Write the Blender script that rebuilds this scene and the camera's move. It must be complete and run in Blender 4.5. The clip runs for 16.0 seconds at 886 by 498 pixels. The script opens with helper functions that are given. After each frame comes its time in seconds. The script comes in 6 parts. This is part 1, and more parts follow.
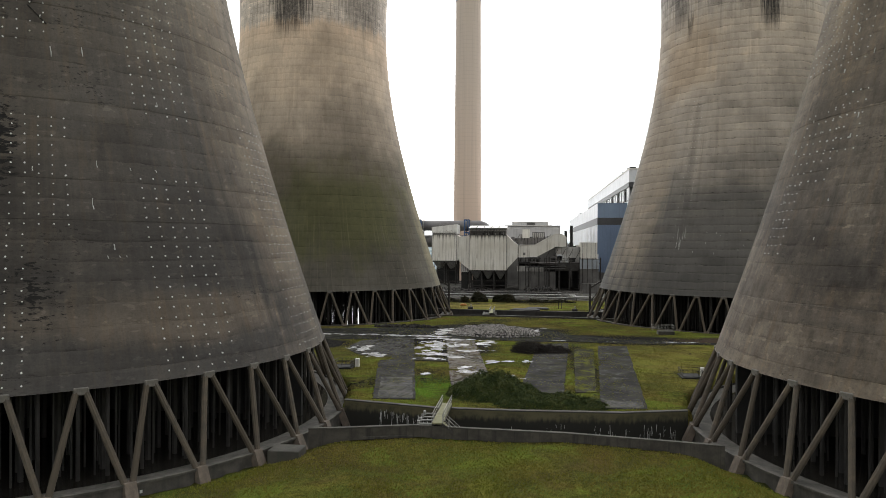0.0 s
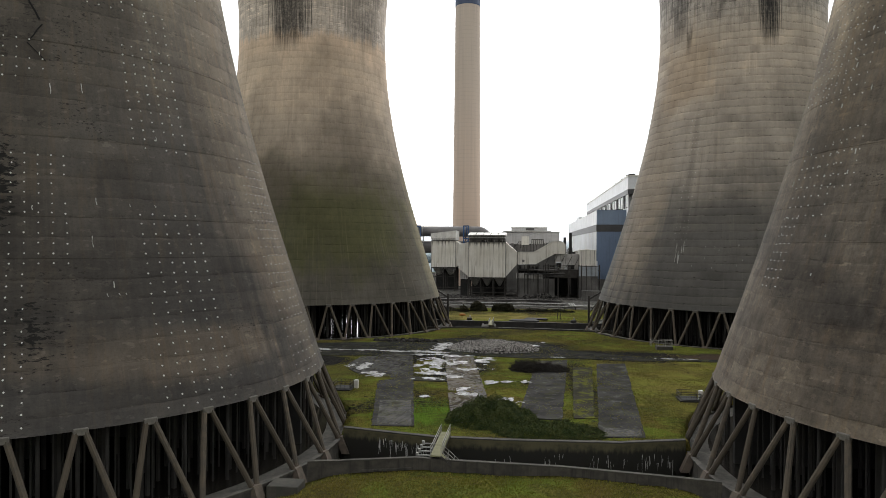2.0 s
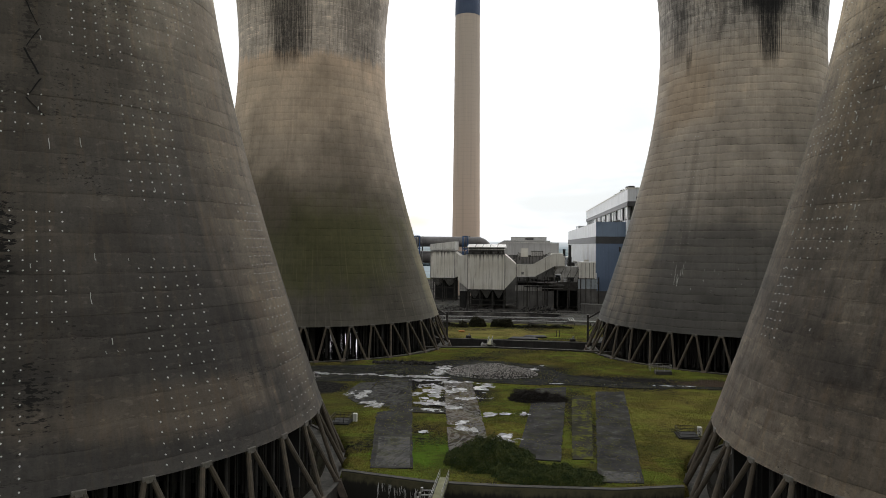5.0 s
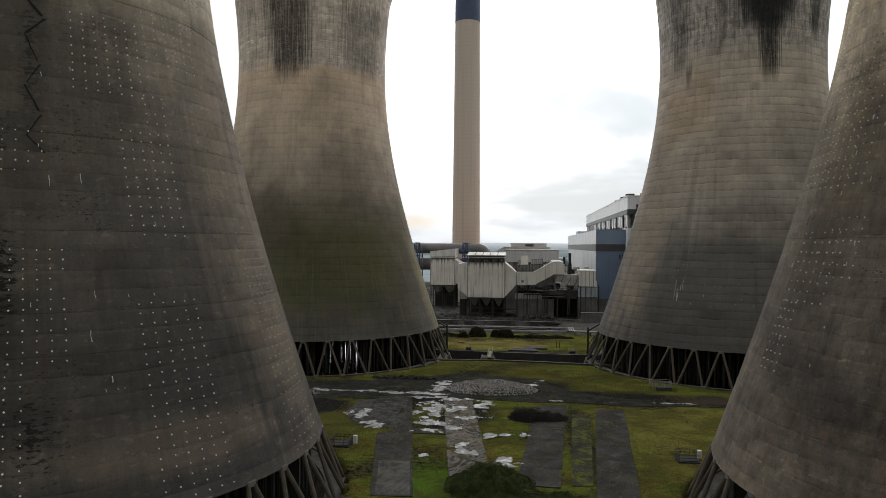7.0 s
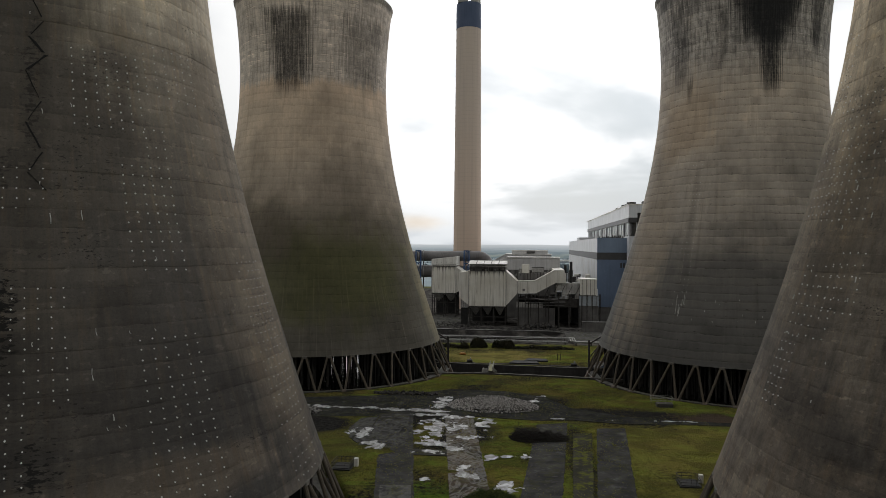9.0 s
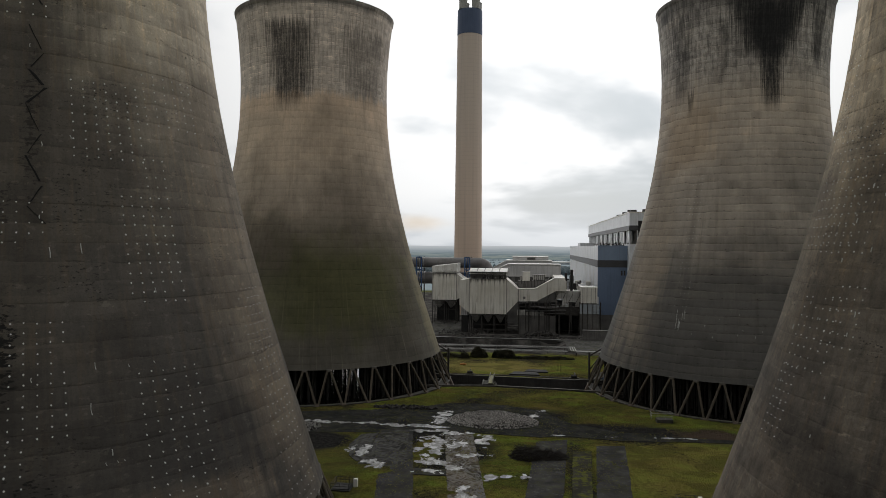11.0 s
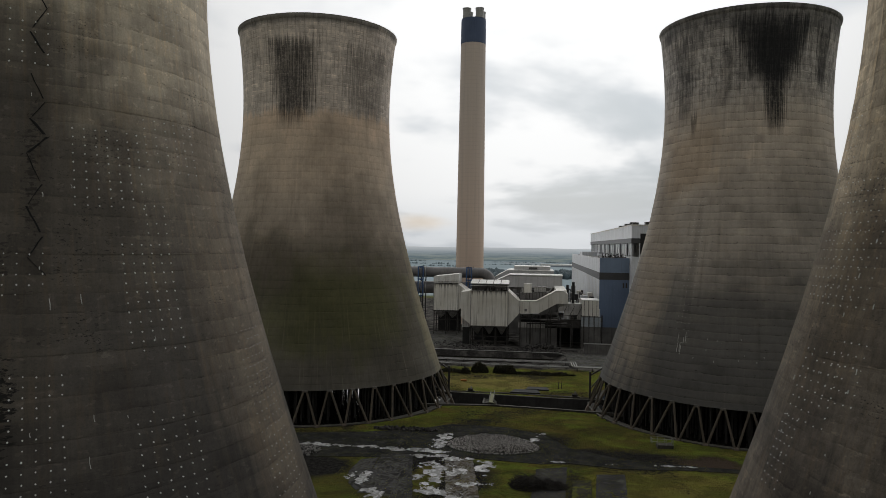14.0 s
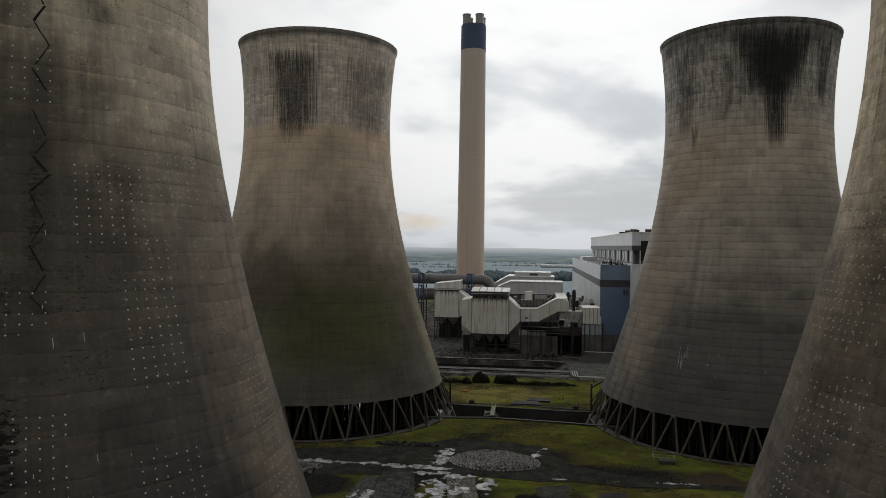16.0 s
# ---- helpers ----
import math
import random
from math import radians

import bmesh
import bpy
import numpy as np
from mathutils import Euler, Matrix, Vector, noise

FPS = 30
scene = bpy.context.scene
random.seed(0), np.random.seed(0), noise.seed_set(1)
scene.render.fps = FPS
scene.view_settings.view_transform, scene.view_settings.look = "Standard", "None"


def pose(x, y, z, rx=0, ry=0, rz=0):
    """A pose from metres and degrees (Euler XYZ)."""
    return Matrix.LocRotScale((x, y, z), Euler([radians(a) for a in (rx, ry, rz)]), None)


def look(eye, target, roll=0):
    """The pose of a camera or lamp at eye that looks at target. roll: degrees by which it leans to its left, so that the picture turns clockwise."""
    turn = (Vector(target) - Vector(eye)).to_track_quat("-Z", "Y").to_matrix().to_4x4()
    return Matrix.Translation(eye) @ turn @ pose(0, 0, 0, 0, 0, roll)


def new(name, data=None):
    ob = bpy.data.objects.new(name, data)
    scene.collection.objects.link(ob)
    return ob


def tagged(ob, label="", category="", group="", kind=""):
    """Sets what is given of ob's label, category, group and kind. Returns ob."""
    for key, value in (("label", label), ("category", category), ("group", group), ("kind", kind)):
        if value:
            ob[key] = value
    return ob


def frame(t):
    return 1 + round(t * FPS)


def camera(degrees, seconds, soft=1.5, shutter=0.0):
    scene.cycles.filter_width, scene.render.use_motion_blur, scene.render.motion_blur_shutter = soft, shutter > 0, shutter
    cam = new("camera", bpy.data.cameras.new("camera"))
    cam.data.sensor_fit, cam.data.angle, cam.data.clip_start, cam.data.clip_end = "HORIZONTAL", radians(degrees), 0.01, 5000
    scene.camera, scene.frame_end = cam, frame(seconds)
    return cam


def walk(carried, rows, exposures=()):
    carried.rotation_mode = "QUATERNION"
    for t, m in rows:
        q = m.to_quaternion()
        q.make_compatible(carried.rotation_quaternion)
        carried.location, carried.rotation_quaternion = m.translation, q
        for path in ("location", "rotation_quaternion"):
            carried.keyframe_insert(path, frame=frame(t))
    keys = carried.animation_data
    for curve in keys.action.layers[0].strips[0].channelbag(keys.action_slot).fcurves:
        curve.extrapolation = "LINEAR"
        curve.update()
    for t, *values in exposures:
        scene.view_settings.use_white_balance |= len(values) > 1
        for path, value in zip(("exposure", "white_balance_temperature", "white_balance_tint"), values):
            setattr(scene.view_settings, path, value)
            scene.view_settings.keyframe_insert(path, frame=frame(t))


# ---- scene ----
cam = camera(63.52, 16.0, soft=0.85)
# seconds, x, y, z, pitch, roll, yaw
ROWS = [
    (0, 0.000, 0.000, 21.446, -0.245, -0.277, 6.800),
    (0.5, 0.023, -0.090, 22.472, -0.287, -0.212, 6.773),
    (1, 0.056, -0.153, 23.409, -0.261, -0.231, 6.764),
    (1.5, 0.097, -0.198, 24.432, -0.281, -0.238, 6.764),
    (2, 0.099, -0.225, 25.454, -0.333, -0.293, 6.749),
    (2.5, 0.093, -0.183, 26.436, -0.321, -0.319, 6.735),
    (3, 0.083, -0.136, 27.424, -0.303, -0.334, 6.729),
    (3.5, 0.071, -0.108, 28.445, -0.295, -0.352, 6.715),
    (4, 0.090, -0.116, 29.423, -0.329, -0.387, 6.712),
    (6.5, 0.081, -0.127, 34.332, -0.341, -0.438, 6.696),
    (7, 0.064, -0.148, 35.280, -0.332, -0.427, 6.701),
    (7.5, 0.066, -0.164, 36.186, -0.266, -0.414, 6.733),
    (8, 0.111, -0.228, 37.134, -0.234, -0.313, 6.761),
    (8.5, 0.074, -0.160, 38.129, -0.274, -0.372, 6.779),
    (9, 0.092, -0.150, 39.125, -0.262, -0.387, 6.803),
    (9.5, 0.088, -0.132, 40.025, -0.233, -0.397, 6.829),
    (12, 0.376, -0.078, 44.654, -0.247, -0.569, 6.949),
    (12.5, 0.320, -0.013, 45.627, -0.238, -0.615, 7.001),
    (13, 0.358, 0.105, 46.626, -0.246, -0.712, 7.033),
    (13.5, 0.351, 0.117, 47.635, -0.270, -0.814, 7.046),
    (14, 0.351, 0.111, 48.591, -0.273, -0.939, 7.059),
    (14.5, 0.304, 0.134, 49.558, -0.259, -1.005, 7.060),
    (15, 0.179, 0.099, 50.559, -0.308, -0.967, 7.055),
    (15.5, 0.096, 0.021, 51.620, -0.294, -0.878, 7.076),
    (16, 0.012, 0.067, 52.658, -0.302, -0.800, 7.064),
]
walk(cam, [(t, pose(x, y, z, 90 + pitch, roll, yaw)) for t, x, y, z, pitch, roll, yaw in ROWS],
     exposures=[(0, 0.05), (3.5, -0.36), (7, -0.74), (9.5, -0.97), (12.5, -1.12), (16, -1.27)])

# ---- world, sun ----
SUN_AZ, SUN_EL = 1.0, 24.0
world = bpy.data.worlds.new("overcast_sky")
scene.world = world
world.use_nodes = True


def nd(tree, kind):
    return tree.nodes.new(kind)


def math_node(tree, op, a, b=None, c=None, clamp=False):
    n = nd(tree, "ShaderNodeMath")
    n.operation, n.use_clamp = op, clamp
    for i, v in enumerate((a, b, c)):
        if v is None:
            continue
        if isinstance(v, (int, float)):
            n.inputs[i].default_value = v
        else:
            tree.links.new(v, n.inputs[i])
    return n.outputs[0]


def mix_col(tree, fac, a, b, blend="MIX"):
    n = nd(tree, "ShaderNodeMix")
    n.data_type, n.blend_type = "RGBA", blend
    for s, v in ((0, fac), (6, a), (7, b)):
        if isinstance(v, (int, float)):
            n.inputs[s].default_value = v
        elif isinstance(v, tuple):
            n.inputs[s].default_value = (*v, 1)
        else:
            tree.links.new(v, n.inputs[s])
    return n.outputs[2]


def ramp(tree, x, lo, hi, smooth=True):
    n = nd(tree, "ShaderNodeMapRange")
    n.interpolation_type = "SMOOTHSTEP" if smooth else "LINEAR"
    tree.links.new(x, n.inputs[0])
    n.inputs[1].default_value, n.inputs[2].default_value = lo, hi
    return n.outputs[0]


def noise_tex(tree, vec, scale, detail=4.0, rough=0.55, dist=0.0):
    n = nd(tree, "ShaderNodeTexNoise")
    tree.links.new(vec, n.inputs["Vector"])
    n.inputs["Scale"].default_value, n.inputs["Detail"].default_value = scale, detail
    n.inputs["Roughness"].default_value, n.inputs["Distortion"].default_value = rough, dist
    return n.outputs["Fac"]


def scaled(tree, vec, x, y, z, ox=0.0, oy=0.0, oz=0.0):
    n = nd(tree, "ShaderNodeMapping")
    tree.links.new(vec, n.inputs[0])
    n.inputs["Scale"].default_value = (x, y, z)
    n.inputs["Location"].default_value = (ox, oy, oz)
    return n.outputs[0]


def build_world():
    t = world.node_tree
    t.nodes.clear()
    out = nd(t, "ShaderNodeOutputWorld")
    bg = nd(t, "ShaderNodeBackground")
    sky = nd(t, "ShaderNodeTexSky")
    sky.sky_type, sky.sun_disc = "NISHITA", False
    sky.sun_elevation, sky.sun_rotation = radians(SUN_EL), radians(SUN_AZ)
    sky.air_density, sky.dust_density = 1.0, 2.0
    co = nd(t, "ShaderNodeTexCoord").outputs["Generated"]
    sep = nd(t, "ShaderNodeSeparateXYZ")
    t.links.new(co, sep.inputs[0])
    # flat cloud deck: project the direction on a plane overhead
    zz = math_node(t, "ADD", math_node(t, "MAXIMUM", sep.outputs[2], 0.0), 0.16)
    com = nd(t, "ShaderNodeCombineXYZ")
    t.links.new(math_node(t, "DIVIDE", sep.outputs[0], zz), com.inputs[0])
    t.links.new(math_node(t, "DIVIDE", sep.outputs[1], zz), com.inputs[1])
    deck = scaled(t, com.outputs[0], 1, 0.8, 1, 2.35, 0.6, 0)
    big = noise_tex(t, deck, 0.85, 5, 0.52, 0.3)
    fine = noise_tex(t, deck, 2.4, 4, 0.5, 0.0)
    mixn = math_node(t, "MULTIPLY_ADD", fine, 0.24, math_node(t, "MULTIPLY", big, 0.76))
    # the deck thins out and brightens on both sides of the valley
    west = ramp(t, math_node(t, "MULTIPLY", sep.outputs[0], -1.0), 0.2, 0.5)
    mixn = math_node(t, "MULTIPLY_ADD", west, 0.1, mixn)
    east = ramp(t, sep.outputs[0], 0.12, 0.42)
    mixn = math_node(t, "MULTIPLY_ADD", east, 0.08, mixn)
    cover = ramp(t, mixn, 0.36, 0.54)
    lum = ramp(t, mixn, 0.365, 0.545)
    # the deck is thinner and brighter around the veiled sun
    sun = Vector((math.sin(radians(SUN_AZ)) * math.cos(radians(SUN_EL)), math.cos(radians(SUN_AZ)) * math.cos(radians(SUN_EL)), math.sin(radians(SUN_EL))))
    dot = nd(t, "ShaderNodeVectorMath")
    dot.operation = "DOT_PRODUCT"
    t.links.new(co, dot.inputs[0])
    dot.inputs[1].default_value = sun
    near = ramp(t, dot.outputs["Value"], -0.3, 1.0)
    core = ramp(t, dot.outputs["Value"], 0.86, 1.0)
    glow = math_node(t, "MULTIPLY_ADD", near, SUN_GLOW - 1.0, math_node(t, "MULTIPLY_ADD", core, 0.8, 1.0))
    grey = mix_col(t, lum, CLOUD_DARK, CLOUD_LIGHT)
    blue = mix_col(t, 0.95, sky.outputs[0], (4.2, 4.85, 5.45))
    veil = mix_col(t, cover, blue, grey)
    # thicker, paler air low over the horizon
    low = math_node(t, "SUBTRACT", 1.0, ramp(t, sep.outputs[2], 0.0, 0.08))
    veil = mix_col(t, math_node(t, "MULTIPLY", low, 0.6), veil, (6.5, 6.9, 7.3))
    # a low warm break in the deck
    gx = math_node(t, "MULTIPLY", math_node(t, "SUBTRACT", sep.outputs[0], -0.1601), 1.0)
    gz = math_node(t, "MULTIPLY", math_node(t, "SUBTRACT", sep.outputs[2], 0.0336), 3.2)
    gd = math_node(t, "SQRT", math_node(t, "ADD", math_node(t, "MULTIPLY", gx, gx), math_node(t, "MULTIPLY", gz, gz)))
    gd = math_node(t, "MULTIPLY_ADD", math_node(t, "SUBTRACT", fine, 0.5), 0.06, gd)
    ahead = math_node(t, "GREATER_THAN", sep.outputs[1], 0.0)
    gap = math_node(t, "MULTIPLY", math_node(t, "SUBTRACT", 1.0, ramp(t, gd, 0.0, 0.058)), ahead)
    veil = mix_col(t, math_node(t, "MULTIPLY", gap, 0.6), veil, (8.2, 6.9, 5.4))
    vm = nd(t, "ShaderNodeVectorMath")
    vm.operation = "SCALE"
    t.links.new(veil, vm.inputs[0])
    t.links.new(glow, vm.inputs["Scale"])
    t.links.new(vm.outputs[0], bg.inputs["Color"])
    bg.inputs["Strength"].default_value = 0.1
    t.links.new(bg.outputs[0], out.inputs[0])
    return sun


CLOUD_DARK, CLOUD_LIGHT, SUN_GLOW = (6.9, 7.15, 7.45), (9.0, 9.05, 9.05), 1.85
sun_way = build_world()
lamp = new("sun", bpy.data.lights.new("sun", "SUN"))
lamp.data.energy, lamp.data.angle, lamp.data.color = 2.9, radians(100), (1.0, 0.985, 0.965)
lamp.matrix_world = look((0, 0, 300), Vector((0, 0, 300)) - sun_way)

# ---- materials ----
def material(name, rough=0.8, metal=0.0, spec=0.5):
    m = bpy.data.materials.new(name)
    m.use_nodes = True
    t = m.node_tree
    b = t.nodes["Principled BSDF"]
    b.inputs["Roughness"].default_value, b.inputs["Metallic"].default_value = rough, metal
    b.inputs["Specular IOR Level"].default_value = spec
    return m, t, b


def obj_vec(t):
    return nd(t, "ShaderNodeTexCoord").outputs["Object"]


def bump(t, b, h, strength=0.3, dist=0.1):
    n = nd(t, "ShaderNodeBump")
    n.inputs["Strength"].default_value, n.inputs["Distance"].default_value = strength, dist
    t.links.new(h, n.inputs["Height"])
    t.links.new(n.outputs[0], b.inputs["Normal"])


def plain(name, col, col2=None, rough=0.75, metal=0.0, scale=0.6, streak=0.0, bumpy=0.15, grime=None, per_piece=0.0):
    """Painted metal, concrete, earth: two colours by noise, vertical streaks, fine relief."""
    m, t, b = material(name, rough, metal)
    v = obj_vec(t)
    c = mix_col(t, ramp(t, noise_tex(t, v, scale, 6, 0.6), 0.3, 0.7), col, col2 or tuple(x * 0.72 for x in col))
    c = mix_col(t, math_node(t, "MULTIPLY", noise_tex(t, v, scale * 14, 4, 0.7), 0.35), c, tuple(x * 0.5 for x in col))
    if streak:
        s = noise_tex(t, scaled(t, v, 1.3, 1.3, 0.06), 1.0, 5, 0.65)
        c = mix_col(t, math_node(t, "MULTIPLY", ramp(t, s, 0.48, 0.72), streak), c, grime or tuple(x * 0.3 for x in col))
    if per_piece:
        r = nd(t, "ShaderNodeObjectInfo").outputs["Random"]
        c = mix_col(t, math_node(t, "MULTIPLY", r, per_piece), c, tuple(x * 0.45 for x in col))
    t.links.new(c, b.inputs["Base Color"])
    if bumpy:
        bump(t, b, noise_tex(t, v, scale * 20, 5, 0.6), bumpy, 0.03)
    return m


def shell_material(name, zones, top, blots=(), spalls=(), top_z=86.0, stain=None, dark_low=0.5, joints=0.5, seed=0.0, soot=0.0, patchy=0.35, tiles=1.0, mottle=0.4, pale_runs=0.0, top_soft=1.5, panels=0.05, chips=0.0, courses=0.4):
    """Weathered slip-formed concrete: lifts, panels, run-off streaks, algae, soot under the rim."""
    m, t, b = material(name, 0.88, 0.0, 0.25)
    v = obj_vec(t)
    s = nd(t, "ShaderNodeSeparateXYZ")
    t.links.new(v, s.inputs[0])
    ang = math_node(t, "ARCTAN2", s.outputs[1], s.outputs[0])
    z = s.outputs[2]
    com = nd(t, "ShaderNodeCombineXYZ")
    t.links.new(math_node(t, "MULTIPLY", ang, 32.0), com.inputs[0])
    t.links.new(z, com.inputs[1])
    com.inputs[2].default_value = seed
    un = com.outputs[0]
    big = noise_tex(t, un, 0.045, 4, 0.55)
    wob = noise_tex(t, un, 0.12, 3, 0.5)
    fine = noise_tex(t, un, 1.4, 6, 0.68)
    grain = noise_tex(t, un, 6.0, 3, 0.6)
    streak = noise_tex(t, scaled(t, un, 0.55, 0.028, 1), 1.0, 6, 0.65)
    streak2 = noise_tex(t, scaled(t, un, 2.2, 0.05, 1), 1.0, 4, 0.6)
    # colour by height, uneven boundary; low dimming and high glare are put in too
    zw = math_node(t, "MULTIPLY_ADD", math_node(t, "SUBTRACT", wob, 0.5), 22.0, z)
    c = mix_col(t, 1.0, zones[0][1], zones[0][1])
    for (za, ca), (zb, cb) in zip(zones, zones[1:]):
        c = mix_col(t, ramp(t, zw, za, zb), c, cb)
    zt = math_node(t, "MULTIPLY_ADD", math_node(t, "SUBTRACT", streak, 0.5), 9.0, z)
    zt = math_node(t, "MULTIPLY_ADD", math_node(t, "SUBTRACT", wob, 0.5), 4.0 if tiles else 30.0, zt)
    topf = ramp(t, zt, top_z - (top_soft if tiles else 14.0), top_z + (top_soft if tiles else 14.0))
    c = mix_col(t, topf, c, top)
    # weathering, plus limb light put into the colour: angle, half-width, height, half-height, colour, strength
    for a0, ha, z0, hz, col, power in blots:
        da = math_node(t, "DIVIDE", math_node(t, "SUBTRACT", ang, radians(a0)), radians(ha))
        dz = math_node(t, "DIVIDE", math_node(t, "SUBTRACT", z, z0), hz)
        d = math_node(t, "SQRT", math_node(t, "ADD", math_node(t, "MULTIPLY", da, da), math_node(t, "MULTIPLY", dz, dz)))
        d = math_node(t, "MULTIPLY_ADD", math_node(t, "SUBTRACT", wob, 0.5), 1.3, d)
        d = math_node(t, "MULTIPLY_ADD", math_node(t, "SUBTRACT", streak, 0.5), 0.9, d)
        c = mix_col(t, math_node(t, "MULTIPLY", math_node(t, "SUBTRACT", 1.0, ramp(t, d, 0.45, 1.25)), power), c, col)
    # lifts with sagging, ragged edges, each weathered a little differently along its length
    sag = noise_tex(t, scaled(t, un, 0.16, 0.3, 1, 12, 41, 0), 1.0, 3, 0.55)
    zj = math_node(t, "MULTIPLY_ADD", math_node(t, "SUBTRACT", sag, 0.5), 1.1, math_node(t, "MULTIPLY_ADD", math_node(t, "SUBTRACT", fine, 0.5), 0.32, z))
    lift = math_node(t, "FLOOR", math_node(t, "DIVIDE", zj, LIFT))
    cc = nd(t, "ShaderNodeCombineXYZ")
    t.links.new(math_node(t, "MULTIPLY", ang, 2.6), cc.inputs[0])
    t.links.new(math_node(t, "MULTIPLY", lift, 7.31), cc.inputs[1])
    cc.inputs[2].default_value = seed
    tone = noise_tex(t, cc.outputs[0], 1.0, 4, 0.6)
    c = mix_col(t, math_node(t, "MULTIPLY", ramp(t, tone, 0.5, 0.72), courses), c, mix_col(t, 1.0, c, (0.5, 0.49, 0.48), "MULTIPLY"))
    c = mix_col(t, math_node(t, "MULTIPLY", ramp(t, tone, 0.5, 0.3), courses), c, mix_col(t, 1.0, c, (1.38, 1.34, 1.26), "MULTIPLY"))
    wn2 = nd(t, "ShaderNodeTexWhiteNoise")
    wn2.noise_dimensions = "2D"
    cc2 = nd(t, "ShaderNodeCombineXYZ")
    row = math_node(t, "FLOOR", math_node(t, "DIVIDE", math_node(t, "MULTIPLY_ADD", wob, 0.6, z), 1.05))
    t.links.new(row, cc2.inputs[0])
    t.links.new(math_node(t, "FLOOR", math_node(t, "MULTIPLY_ADD", ang, 11.0, math_node(t, "MULTIPLY", fine, 0.5))), cc2.inputs[1])
    t.links.new(cc2.outputs[0], wn2.inputs[0])
    panel = math_node(t, "MULTIPLY", ramp(t, wn2.outputs["Value"], 0.45, 1.0), math_node(t, "MULTIPLY_ADD", topf, 0.16 * tiles, panels))
    pale_tile = math_node(t, "MULTIPLY", ramp(t, wn2.outputs["Value"], 0.22, 0.05), math_node(t, "MULTIPLY_ADD", topf, 0.3 * tiles, panels * 0.7))
    c = mix_col(t, pale_tile, c, mix_col(t, 1.0, c, (1.5, 1.5, 1.5), "MULTIPLY"))
    c = mix_col(t, panel, c, mix_col(t, 1.0, c, (0.42, 0.42, 0.43), "MULTIPLY"))
    if tiles:
        # narrow upright joints and pale course edges of the upper shell
        wav = noise_tex(t, un, 0.5, 3, 0.6)
        fx = math_node(t, "FRACT", math_node(t, "MULTIPLY_ADD", ang, 19.0, math_node(t, "MULTIPLY", wav, 0.4)))
        up = math_node(t, "MULTIPLY", ramp(t, fx, 0.62, 0.82), math_node(t, "SUBTRACT", 1.0, ramp(t, fx, 0.86, 1.0)))
        fz = math_node(t, "FRACT", math_node(t, "DIVIDE", math_node(t, "MULTIPLY_ADD", wob, 0.6, z), 1.05))
        flat = math_node(t, "SUBTRACT", 1.0, ramp(t, fz, 0.0, 0.28))
        rag = ramp(t, noise_tex(t, scaled(t, un, 0.4, 0.25, 1, 5, 2, 0), 1.0, 5, 0.65), 0.38, 0.6)
        lines = math_node(t, "MULTIPLY", math_node(t, "MAXIMUM", math_node(t, "MULTIPLY", up, 0.8), flat), math_node(t, "MULTIPLY", rag, topf))
        c = mix_col(t, math_node(t, "MULTIPLY", lines, 0.6), c, mix_col(t, 1.0, c, (0.28, 0.28, 0.28), "MULTIPLY"))
        lip = math_node(t, "MULTIPLY", ramp(t, fz, 0.7, 0.95), ramp(t, noise_tex(t, scaled(t, un, 0.22, 0.9, 1, 21, 3, 0), 1.0, 4, 0.6), 0.52, 0.64))
        c = mix_col(t, math_node(t, "MULTIPLY", lip, math_node(t, "MULTIPLY", topf, 0.6)), c, mix_col(t, 1.0, c, (1.9, 1.85, 1.8), "MULTIPLY"))
    # wide cast bays, patched and unevenly weathered
    wn3 = nd(t, "ShaderNodeTexWhiteNoise")
    wn3.noise_dimensions = "2D"
    cc3 = nd(t, "ShaderNodeCombineXYZ")
    t.links.new(math_node(t, "FLOOR", math_node(t, "DIVIDE", z, LIFT * 2)), cc3.inputs[0])
    t.links.new(math_node(t, "FLOOR", math_node(t, "MULTIPLY_ADD", ang, 4.3, math_node(t, "MULTIPLY", wob, 0.25))), cc3.inputs[1])
    t.links.new(cc3.outputs[0], wn3.inputs[0])
    bay = noise_tex(t, scaled(t, un, 0.05, 0.22, 1), 1.0, 5, 0.6)
    bayf = math_node(t, "MULTIPLY_ADD", wn3.outputs["Value"], 0.3, math_node(t, "MULTIPLY", ramp(t, bay, 0.3, 0.7), 0.7))
    c = mix_col(t, math_node(t, "MULTIPLY", bayf, patchy), c, mix_col(t, 1.0, c, (0.45, 0.45, 0.46), "MULTIPLY"))
    c = mix_col(t, math_node(t, "MULTIPLY", ramp(t, noise_tex(t, scaled(t, un, 0.09, 0.3, 1, 40, 7, 0), 1.0, 4, 0.6), 0.56, 0.72), patchy), c, mix_col(t, 1.0, c, (1.45, 1.36, 1.22), "MULTIPLY"))
    # joint lines with broken edges
    fr = math_node(t, "FRACT", math_node(t, "DIVIDE", zj, LIFT))
    joint = math_node(t, "MULTIPLY", math_node(t, "SUBTRACT", 1.0, ramp(t, fr, 0.01, 0.13)), ramp(t, noise_tex(t, un, 0.45, 6, 0.7), 0.5, 0.6))
    # soft shadow along each joint, multiplied into the colour
    band = math_node(t, "SUBTRACT", 1.0, ramp(t, fr, 0.0, 0.42))
    c = mix_col(t, math_node(t, "MULTIPLY", band, 0.1 + joints * 0.36), c, mix_col(t, 1.0, c, (0.5, 0.49, 0.48), "MULTIPLY"))
    edge = ramp(t, fr, 0.78, 0.97)
    c = mix_col(t, math_node(t, "MULTIPLY", edge, joints * 0.35), c, mix_col(t, 1.0, c, (1.5, 1.46, 1.4), "MULTIPLY"))
